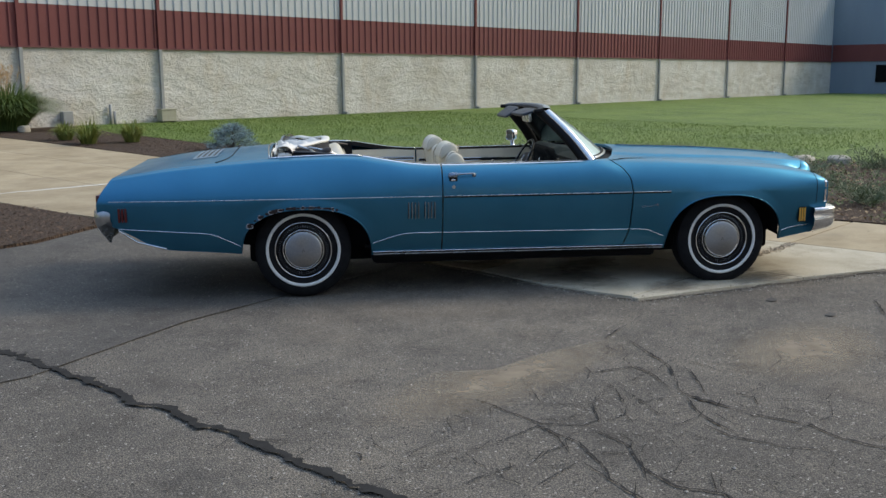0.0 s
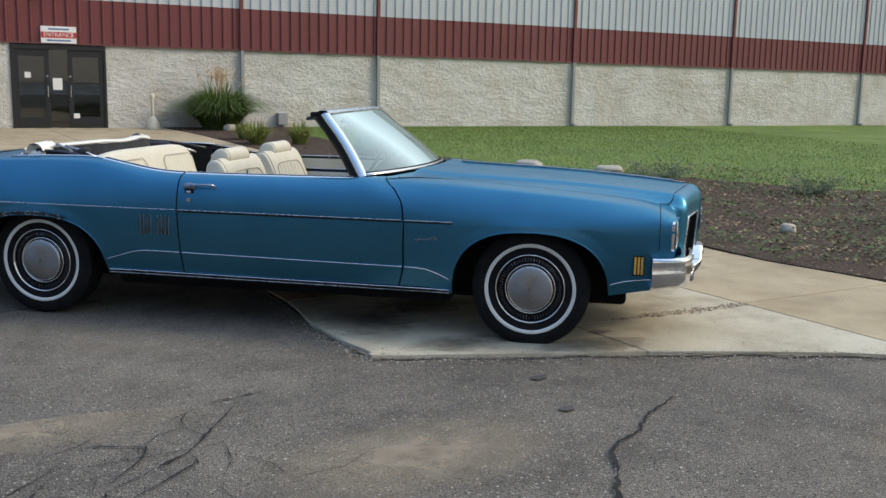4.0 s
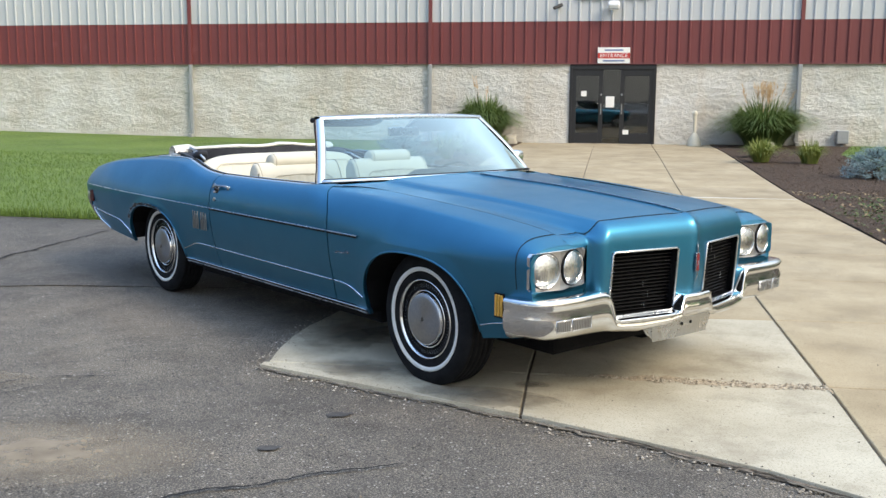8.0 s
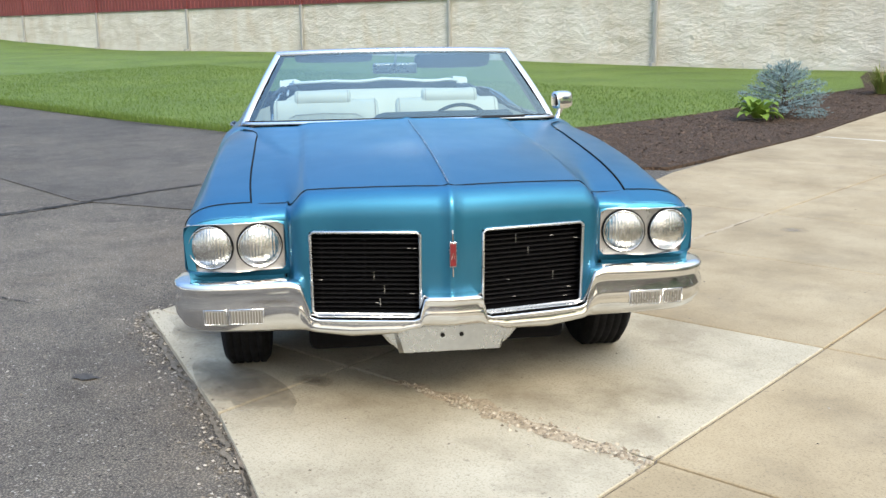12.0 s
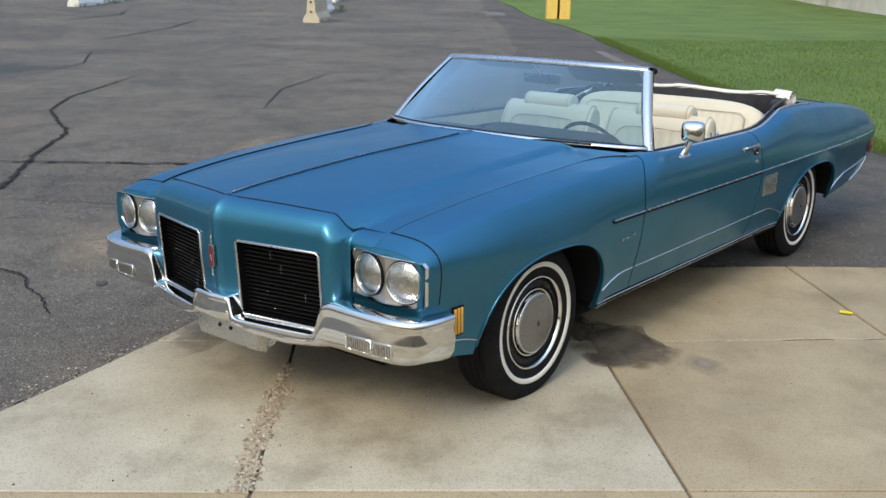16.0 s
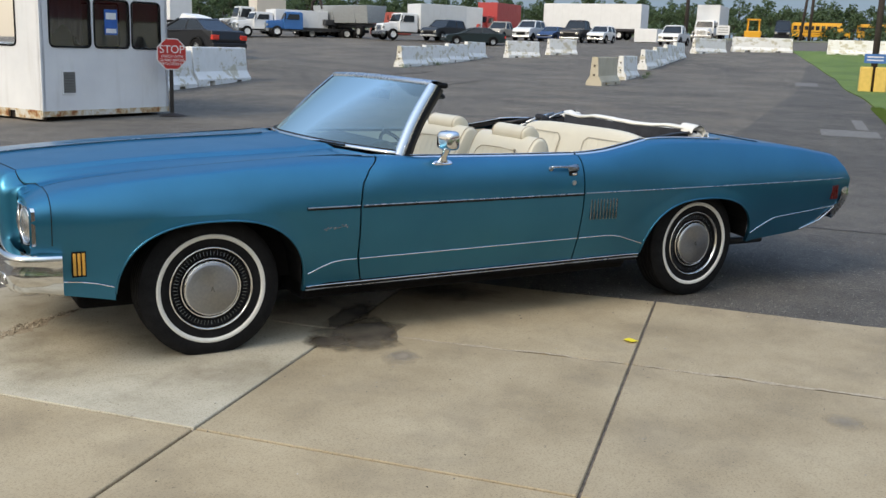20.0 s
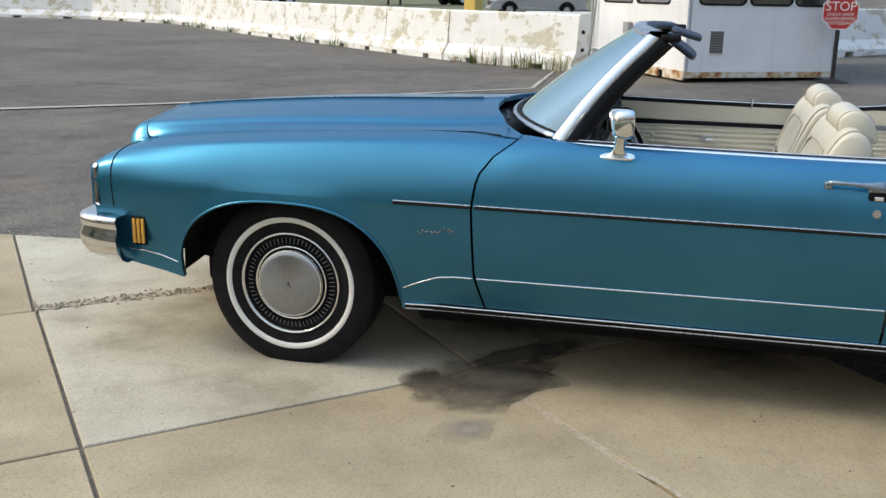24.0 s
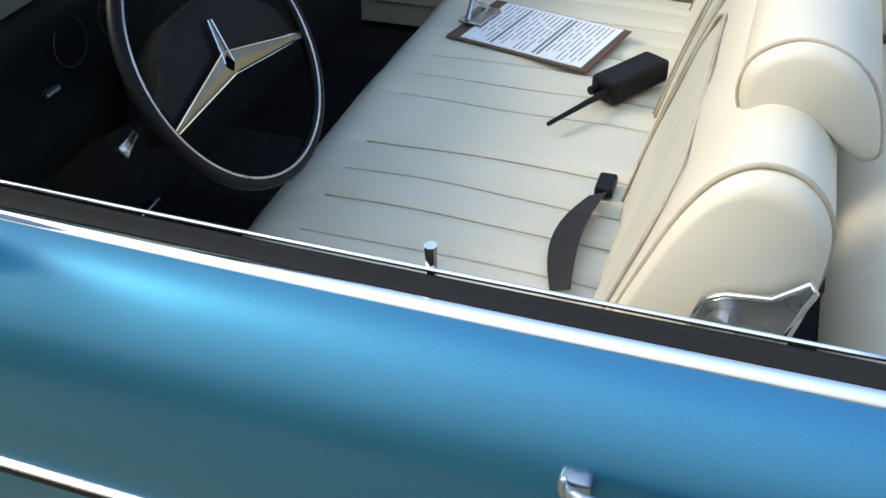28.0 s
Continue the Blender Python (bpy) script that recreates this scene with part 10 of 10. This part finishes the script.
# ---- entrance signs and wall fittings ----
def wall_fittings():
    y = WALL_Y - 0.09
    sw, sr = bpy.data.materials["sign white"], bpy.data.materials["sign red"]
    sn = thing("entrance_sign", pose(3.26, y, 2.668), "white sign with a red entrance band over the doors", "sign")
    box("sign_board", -0.448, 0.448, -0.02, 0.05, -0.22, 0.22, sw, sn, bevel=0.004)
    box("sign_band", -0.446, 0.446, -0.024, -0.02, -0.085, 0.07, sr, sn)
    lettering("letters", "ENTRANCE", 0.15, Matrix.Translation((0, -0.026, -0.008)) @ Matrix.Rotation(radians(90), 4, "X"), sw, sn)
    ink = simple("sign ink", (0.10, 0.16, 0.34), 0.6)
    for z, w in ((0.145, 0.26), (-0.15, 0.30)):
        box("print_bar", -w, w, -0.023, -0.02, z - 0.02, z + 0.02, ink, sn)
    fl = thing("floodlight", pose(3.22, y - 0.02, 4.02), "white wall floodlight above the entrance", "floodlight")
    box("back_box", -0.09, 0.09, 0.0, 0.11, -0.06, 0.12, WHITE_PAINT, fl, bevel=0.02)
    part("housing", moved(box_bm(-0.16, 0.16, -0.12, 0.12, -0.09, 0.09, 0.05), Matrix.Translation((0, -0.14, 0.02)) @ Matrix.Rotation(radians(35), 4, "X")), WHITE_PAINT, fl)
    part("lens", moved(box_bm(-0.13, 0.13, -0.10, 0.10, -0.008, 0.008, 0.004), Matrix.Translation((0, -0.19, -0.06)) @ Matrix.Rotation(radians(35), 4, "X")), LAMP_GLASS, fl)
    sc = thing("security_camera", pose(1.70, y - 0.02, 4.04), "dark security camera on a wall bracket", "camera")
    box("bracket", -0.04, 0.04, 0.0, 0.10, -0.05, 0.05, BLACK_METAL, sc)
    add("arm", *tube([(0, 0.02, 0), (0.02, -0.14, 0.03), (0.02, -0.2, 0.0)], 0.015, 6), BLACK_METAL, sc)
    part("camera_body", moved(box_bm(-0.14, 0.14, -0.045, 0.045, -0.045, 0.045, 0.015), Matrix.Translation((-0.02, -0.2, -0.03)) @ Matrix.Rotation(radians(-25), 4, "Y") @ Matrix.Rotation(radians(20), 4, "Z")), BLACK_METAL, sc)
    dp = box("panel_sign", 2.2, 4.3, y - 0.03, y + 0.05, 4.23, 5.2, BLACK_METAL, bevel=0.01)
    tagged(dp, "dark sign panel high on the cladding", "sign")
    jb = thing("utility_box", pose(9.5, y - 0.08, 0.19), "grey utility box low on the wall", "utility box", "wall boxes")
    box("case", -0.155, 0.155, -0.06, 0.16, 0.08, 0.44, PIPE, jb, bevel=0.012)
    box("case_door", -0.14, 0.14, -0.066, -0.06, 0.10, 0.42, PIPE, jb, bevel=0.002)
    box("stub", -0.03, 0.03, 0.0, 0.06, -0.02, 0.08, PIPE, jb)
    jb = thing("utility_box", pose(12.65, y - 0.28, 0.17), "tan utility box on short legs by the wall", "utility box", "wall boxes")
    tan = simple("tan enamel", (0.36, 0.35, 0.27), 0.6)
    box("case", -0.26, 0.26, -0.14, 0.14, 0.07, 0.42, tan, jb, bevel=0.015)
    box("lid", -0.28, 0.28, -0.16, 0.16, 0.42, 0.45, tan, jb, bevel=0.008)
    for s in (1, -1):
        box("leg", s * 0.2 - 0.03, s * 0.2 + 0.03, -0.1, 0.1, -0.03, 0.07, BLACK_METAL, jb)
    ps = thing("pipe_stub", pose(10.9, y - 0.02, 0.17), "short grey pipe stub against the wall", "pipe")
    for dx, h in ((0.0, 0.62), (0.13, 0.42)):
        add("pipe", *tube([(dx, 0, -0.03), (dx, 0, h)], 0.045, 10), PIPE, ps, smooth=True)
    # stains that run down the blocks
    rs = Mat("rust-washed block paint", rough=0.9)
    f = rs.noise(3.0, 5, stretch=(1.5, 1, 0.5))
    rs.color(rs.ramp(f, [(0.3, (0.52, 0.42, 0.30)), (0.6, (0.42, 0.27, 0.14)), (0.75, (0.30, 0.15, 0.07))]))
    pt = thing("smokers_post", pose(5.5, 20.95, gz(5.5, 20.95) + 0.02), "cream plastic smokers' post with a domed head", "ash bin")
    cream = simple("cream polymer", (0.62, 0.57, 0.45), 0.6)
    add("base", *lathe([(0.20, 0.0), (0.20, 0.06), (0.13, 0.24), (0.06, 0.34), (0.045, 0.36)], 24, "z"), cream, pt, smooth=True)
    add("neck", *lathe([(0.045, 0.34), (0.04, 0.80), (0.05, 0.84)], 18, "z"), cream, pt, smooth=True)
    add("head", *lathe([(0.05, 0.82), (0.065, 0.85), (0.065, 0.92), (0.04, 0.955), (0.001, 0.965)], 18, "z"), cream, pt, smooth=True)


wall_fittings()


# ---- cracks and marks on the ground ----
def ground_marks():
    g = ground_ob = bpy.data.objects["ground"]
    CRK = [
        ("tar_crack", [(-2.1, 3.2), (-2.12, 0.5), (-2.05, -2.0), (-2.1, -4.5), (-2.1, -7.0)], 0.048, TAR),
        ("crack", [(2.5, -3.19), (2.2, -3.36), (1.73, -3.67), (1.2, -4.4), (0.1, -4.87), (-0.9, -4.84), (-2.67, -5.22), (-4.05, -5.4), (-6.05, -6.33), (-7.6, -6.6), (-11.6, -6.47)], 0.040, TAR),
        ("crack", [(-4.0, -8.2), (-1.5, -7.2), (1.8, -7.0), (4.2, -6.4)], 0.018, TAR),
        ("crack", [(-12.0, -3.0), (-9.0, -3.6), (-6.5, -3.5)], 0.025, TAR),
        ("crack", [(-16.0, -9.0), (-13.0, -8.2), (-10.5, -8.4)], 0.03, TAR),
        ("crack", [(-1.5, -14.2), (0.6, -13.2), (2.4, -12.9), (3.6, -14.0)], 0.03, TAR),
        ("crack", [(-4.6, -14.6), (-3.0, -14.4), (-1.7, -14.9), (0.5, -16.0)], 0.04, TAR),
        ("crack", [(-30.0, -9.5), (-24.0, -9.2), (-19.0, -9.8)], 0.06, TAR),
        ("crack", [(-36.0, -14.0), (-30.0, -12.5), (-26.0, -12.9)], 0.08, TAR),
    ]
    for k, (nm, pts, w, mat) in enumerate(CRK):
        ribbon(nm, pts, w, mat, g, 0.009, 0.8, 0.016, k + 1)
    # the web of cracks where the asphalt has broken up
    web = [
        (0.016, [(0.51, -2.4), (0.36, -2.61), (0.16, -2.89), (-0.2, -3.15)]),
        (0.043, [(-0.2, -3.15), (-0.22, -3.27), (-0.26, -3.44)]),
        (0.019, [(-0.26, -3.44), (-0.27, -3.58), (-0.24, -3.81), (-0.32, -4.02), (-0.31, -4.18), (-0.40, -4.6)]),
        (0.014, [(0.17, -2.88), (0.18, -3.0), (-0.16, -3.27)]),
        (0.017, [(-0.23, -3.18), (-0.44, -3.38), (-0.52, -3.52), (-0.54, -3.66)]),
        (0.014, [(-0.99, -2.27), (-0.97, -2.52), (-1.01, -2.76), (-1.04, -2.89), (-0.91, -3.04), (-0.82, -3.06), (-0.57, -2.85)]),
        (0.016, [(-1.36, -2.87), (-1.06, -2.9), (-1.12, -3.15), (-1.26, -3.37), (-1.36, -3.47), (-1.42, -3.61), (-1.5, -3.9)]),
        (0.019, [(-0.91, -3.04), (-0.96, -3.18), (-1.0, -3.34), (-1.18, -3.51), (-1.25, -3.7), (-1.2, -3.87), (-1.3, -4.2)]),
        (0.014, [(-0.26, -2.49), (-0.19, -2.64), (0.03, -2.74), (-0.01, -2.86), (-0.19, -3.1)]),
        (0.010, [(-0.35, -2.9), (-0.49, -3.14), (-0.57, -3.23), (-0.42, -3.34)]),
        (0.015, [(-0.53, -3.4), (-0.61, -3.63), (-0.57, -3.85), (-0.52, -3.95), (-0.49, -4.1)]),
        (0.016, [(0.42, -2.30), (0.81, -2.22)]),
    ]
    CRACK = simple("open crack", (0.012, 0.011, 0.011), 0.95, vary=0.3, scale=20)
    for k, (w, pts) in enumerate(web):
        ribbon("crack", pts, w * 0.55, CRACK, g, 0.004, 1.1, 0.010, 60 + k)
    rnd = random.Random(12)
    for k in range(20):
        x, y = rnd.uniform(-1.7, 0.0), rnd.uniform(-4.6, -2.5)
        a = rnd.uniform(0, 6.28)
        mid = (x + 0.12 * math.cos(a), y + 0.12 * math.sin(a))
        b = a + rnd.uniform(-0.9, 0.9)
        ribbon("fine_crack", [(x, y), mid, (mid[0] + 0.12 * math.cos(b), mid[1] + 0.12 * math.sin(b))], rnd.uniform(0.003, 0.006), TAR, g, 0.004, 0.8, 0.03, k)
    # finer meshes of cracks between them
    rnd = random.Random(77)
    for x0, x1, y0, y1, cell, keep in ((-1.9, 0.35, -4.5, -2.3, 0.23, 0.72), (-3.6, -1.9, -3.6, -1.9, 0.40, 0.40), (0.3, 1.5, -3.6, -2.5, 0.38, 0.25)):
        nx, ny = int((x1 - x0) / cell), int((y1 - y0) / cell)
        knot = {(i, j): (x0 + cell * (i + (0.5 if j % 2 else 0) + rnd.uniform(-0.38, 0.38)), y0 + cell * (j + rnd.uniform(-0.38, 0.38))) for i in range(nx + 1) for j in range(ny + 1)}
        for (i, j), p in knot.items():
            for q in ((i + 1, j), (i, j + 1)):
                if q in knot and rnd.random() < keep:
                    e = knot[q]
                    mid = ((p[0] + e[0]) / 2 + rnd.uniform(-0.05, 0.05), (p[1] + e[1]) / 2 + rnd.uniform(-0.05, 0.05))
                    ribbon("fine_crack", [p, mid, e], rnd.uniform(0.002, 0.0055), CRACK, g, 0.004, 1.2, 0.015, rnd.randint(1, 900))
    stain = Mat("oily stain", rough=0.6)
    stain.color(stain.ramp(stain.noise(6.0, 5), [(0.35, (0.055, 0.045, 0.034)), (0.7, (0.17, 0.145, 0.11))]))
    faint = Mat("faint grease stain", rough=0.8)
    faint.color(faint.ramp(faint.noise(9.0, 5), [(0.35, (0.22, 0.19, 0.15)), (0.7, (0.36, 0.31, 0.25))]))

    dust = Mat("tan dust", rough=0.95)
    dust.color(dust.ramp(dust.noise(7.0, 5), [(0.3, (0.24, 0.19, 0.135)), (0.7, (0.40, 0.33, 0.24))]))
    grime = Mat("ground-in road grime", rough=0.9)
    grime.color(grime.ramp(grime.noise(8.0, 5), [(0.3, (0.10, 0.085, 0.066)), (0.7, (0.20, 0.170, 0.130))]))
    for m in (stain, faint, dust, grime):  # thin at the rim, dense in the middle
        co = m.t.nodes.new("ShaderNodeTexCoord")
        off = m.t.nodes.new("ShaderNodeVectorMath")
        off.operation = "MULTIPLY_ADD"
        off.inputs[1].default_value, off.inputs[2].default_value = (2, 2, 0), (-1, -1, 0)
        m.link(co.outputs["Generated"], off.inputs[0])
        ln = m.t.nodes.new("ShaderNodeVectorMath")
        ln.operation = "LENGTH"
        m.link(off.outputs[0], ln.inputs[0])
        d = m.math("ADD", ln.outputs["Value"], m.math("MULTIPLY", m.noise(11.0, 5, 0.65), 0.9))
        m.link(m.ramp(m.math("MULTIPLY", d, 0.6), [(0.35, (0.6,) * 3), (0.78, (0,) * 3)] if m is not stain else [(0.50, (0.95,) * 3), (0.84, (0,) * 3)]), m.t.nodes["Principled BSDF"].inputs["Alpha"])

    def blot(x, y, a, b, spin, mat, parent, lift, seed, name="oil_stain", rag=0.3):
        n = 44
        v = []
        for k in range(n):
            t = 2 * math.pi * k / n
            r = 1 + rag * noise.noise(Vector((math.cos(t) * 1.8, math.sin(t) * 1.8, seed))) * 2 + 0.12 * noise.noise(Vector((math.cos(t) * 6, math.sin(t) * 6, seed)))
            px, py = a * r * math.cos(t), b * r * math.sin(t)
            qx, qy = x + px * math.cos(spin) - py * math.sin(spin), y + px * math.sin(spin) + py * math.cos(spin)
            v.append((qx, qy, gz(qx, qy) + lift))
        return add(name, v, [tuple(range(n))], mat, parent)

    blot(2.95, -0.25, 0.36, 0.26, 0.3, stain.m, walk_pad, 0.0235, 1)
    blot(2.60, -0.42, 0.34, 0.09, 0.2, stain.m, walk_pad, 0.0240, 2)
    blot(3.12, -0.30, 0.16, 0.12, 0.2, stain.m, walk_pad, 0.0237, 6)
    for k, (x, y, a, b, spin) in enumerate(((1.78, -1.15, 0.46, 0.36, 1.3), (1.95, -1.90, 0.44, 0.17, -0.4), (2.70, -2.28, 0.55, 0.13, -0.42), (2.35, -0.9, 0.5, 0.3, 0.4), (1.80, -0.2, 0.42, 0.34, 1.5))):
        blot(x, y, a, b, spin, grime.m, walk_pad, 0.0225 + 0.0002 * k, 21 + k, "ground_in_dirt")
    blot(3.18, 0.12, 0.17, 0.09, 0.6, faint.m, walk_pad, 0.0235, 3)
    blot(3.2, 2.15, 0.15, 0.08, 0.4, faint.m, walk_pad, 0.0235, 8)
    blot(2.91, -2.05, 0.12, 0.07, 0.4, faint.m, walk_pad, 0.0235, 4)
    oily = simple("oily asphalt", (0.060, 0.056, 0.052), 0.8, vary=0.4, scale=30, bump=0.5)
    for x, y, r in ((2.08, -2.63, 0.07), (1.91, -3.11, 0.06), (-3.4, -7.2, 0.10), (-0.5, -9.2, 0.06)):
        blot(x, y, r * 0.8, r * 0.45, 0.3, oily, g, 0.004, x, "dark_spot")
    blot(-0.75, -2.35, 1.15, 0.36, -0.2, dust.m, g, 0.0035, 11, "dusty_patch")
    blot(1.0, -3.3, 0.9, 0.35, 0.3, dust.m, g, 0.0035, 15, "dusty_patch")
    blot(-3.0, -3.0, 1.1, 0.4, 0.1, dust.m, g, 0.0035, 17, "dusty_patch")
    blot(3.2, -4.3, 0.9, 0.4, -0.4, dust.m, g, 0.0035, 19, "dusty_patch")
    # grit and wear in the joints of the pad
    sand = simple("sandy grit", (0.40, 0.33, 0.24), 0.95, vary=0.4, scale=60, bump=0.9, bscale=120)
    ribbon("gravelly_joint", [(3.15, -1.84), (3.6, -1.83), (4.0, -1.86), (4.38, -1.81)], 0.085, sand, walk_pad, 0.0215, 0.6, 0.04, 3)
    ribbon("sandy_joint", [(2.88, -0.30), (2.86, 0.1), (2.83, 0.5), (2.79, 1.14)], 0.022, sand, walk_pad, 0.0215, 0.7, 0.03, 4)
    ribbon("sandy_joint", [(2.79, 1.2), (2.785, 2.0), (2.79, 2.66)], 0.028, sand, walk_pad, 0.0215, 0.7, 0.03, 5)
    ribbon("joint_filler", [(1.0, 8.0), (2.5, 7.97), (4.4, 8.01), (5.95, 7.98)], 0.09, simple("pale joint filler", (0.62, 0.60, 0.54), 0.8, vary=0.1), walk_pad, 0.0215, 0.15, 0.15, 6)
    rnd = random.Random(91)
    verts, faces = [], []
    for k in range(420):
        x = rnd.uniform(3.2, 4.40)
        y = -1.84 + rnd.gauss(0, 0.030 if x > 3.5 else 0.012)
        r = rnd.uniform(0.004, 0.012)
        b = len(verts)
        for q in range(5):
            a = q * 1.257 + rnd.random()
            verts.append((x + r * math.cos(a), y + r * math.sin(a), gz(x, y) + 0.020 + rnd.uniform(0, 0.4) * r))
        verts.append((x, y, gz(x, y) + 0.021 + r * 0.8))
        faces += [(b + q, b + (q + 1) % 5, b + 5) for q in range(5)]
    pm = Mat("joint gravel", rough=0.95)
    pm.color(pm.ramp(pm.island(), [(0.0, (0.16, 0.13, 0.095)), (0.5, (0.30, 0.25, 0.185)), (1.0, (0.50, 0.44, 0.35))]))
    tagged(add("joint_gravel", verts, faces, pm.m), "brown gravel in the broken slab joint", "gravel", kind="stuff")
    # crumbled edge where the pad meets the asphalt
    edge = [(1.30, 3.3), (1.47, 2.43), (1.44, 1.15), (1.50, 0.5), (1.48, -0.6), (1.40, -1.1), (1.41, -1.5), (1.45, -1.95), (1.9, -2.15), (2.34, -2.33), (2.93, -2.56), (3.39, -2.78), (3.93, -3.06), (4.36, -3.36), (5.2, -3.98)]
    dirt = simple("edge dirt", (0.16, 0.14, 0.112), 0.95, vary=0.5, scale=25, bump=0.9, bscale=140)
    ribbon("crumbled_edge", edge, 0.019, dirt, g, 0.007, 1.2, 0.014, 7)
    # gutter strip of concrete across the lot
    gut = [(40.0, -10.9), (12.0, -10.3), (4.2, -10.1), (0.9, -10.1), (-3.5, -10.55), (-5.7, -13.4)]
    ribbon("concrete_strip", gut, 0.17, CONCRETE_GREY, g, 0.010, 0.10, 0.3, 9)
    PATCHED = simple("patched asphalt", (0.155, 0.147, 0.135), 0.9, vary=0.3, scale=8, bump=0.5)
    for x, y, w, h in ((-14.0, 2.9, 0.75, 0.55), (-16.4, 3.2, 1.4, 0.12), (-42.5, 2.2, 1.3, 0.5)):
        v = [(x - w, y - h, gz(x - w, y) + 0.009), (x + w, y - h, gz(x + w, y) + 0.009), (x + w, y + h, gz(x + w, y) + 0.009), (x - w, y + h, gz(x - w, y) + 0.009)]
        add("pale_patch", v, [(0, 1, 2, 3)], PATCHED, g)
    tag = add("paper_tag", [(2.345, 1.10, 0.026), (2.40, 1.075, 0.027), (2.435, 1.13, 0.031), (2.385, 1.16, 0.026)], [(0, 1, 2, 3)], simple("yellow paper", (0.85, 0.68, 0.03), 0.7))
    tagged(tag, "small yellow paper tag lying on the concrete", "litter")
    # loose grit
    rnd = random.Random(31)
    verts, faces = [], []
    for k in range(3200):
        x, y = rnd.uniform(-3.5, 5.8), rnd.uniform(-6.0, 7.0)
        if k > 1500:
            q, f = rnd.randrange(len(edge) - 1), rnd.random()
            x = edge[q][0] + (edge[q + 1][0] - edge[q][0]) * f + rnd.gauss(-0.02, 0.05)
            y = edge[q][1] + (edge[q + 1][1] - edge[q][1]) * f + rnd.gauss(-0.02, 0.05)
        on = west(y) < x < 5.9 and y > linear(FRONT, x)
        z = gz(x, y) + (0.020 if on else 0.0)
        r = rnd.uniform(0.003, 0.010) * (0.7 if on else 1)
        b = len(verts)
        for q in range(4):
            a = q * 1.571 + rnd.random()
            verts.append((x + r * math.cos(a), y + r * math.sin(a), z + rnd.uniform(0, 0.3) * r))
        verts.append((x, y, z + r * 0.8))
        faces += [(b + q, b + (q + 1) % 4, b + 4) for q in range(4)]
    gm = Mat("loose grit", rough=0.95)
    gm.color(gm.ramp(gm.island(), [(0.0, (0.07, 0.06, 0.05)), (0.5, (0.22, 0.19, 0.15)), (1.0, (0.48, 0.44, 0.38))]))
    tagged(add("loose_grit", verts, faces, gm.m), "loose grit and crumbs on the pad", "grit", kind="stuff")


ground_marks()


# ---- bark chips on the beds ----
def chips(area, count, seed, test):
    rnd = random.Random(seed)
    verts, faces = [], []
    for _ in range(count):
        x, y = rnd.uniform(*area[:2]), rnd.uniform(*area[2:])
        if not test(x, y):
            continue
        a, r = rnd.uniform(0, 6.28), rnd.uniform(0.012, 0.035)
        d = Vector((math.cos(a), math.sin(a), rnd.uniform(-0.3, 0.4))) * r
        w = Vector((-math.sin(a), math.cos(a), rnd.uniform(-0.3, 0.3))) * r * 0.35
        p = Vector((x, y, gz(x, y) + 0.04 + rnd.uniform(0, 0.012)))
        k = len(verts)
        verts += [p - d, p - w, p + d, p + w]
        faces.append((k, k + 1, k + 2, k + 3))
    m = Mat("bark chips", rough=0.95)
    m.color(m.ramp(m.island(), [(0.0, (0.025, 0.015, 0.010)), (0.6, (0.09, 0.052, 0.032)), (1.0, (0.20, 0.13, 0.085))]))
    tagged(add("bark_chips", verts, faces, m.m), "loose brown bark chips on the bed", "mulch", kind="stuff")


chips((-2.6, 1.0, 3.6, 16.0), 16000, 51, in_poly(BED_W))
chips((6.0, 9.8, 8.2, 17.0), 7000, 52, in_poly(BED_E))
chips((6.0, 12.0, -4.5, 8.5), 9000, 53, in_poly(IVY_BED))
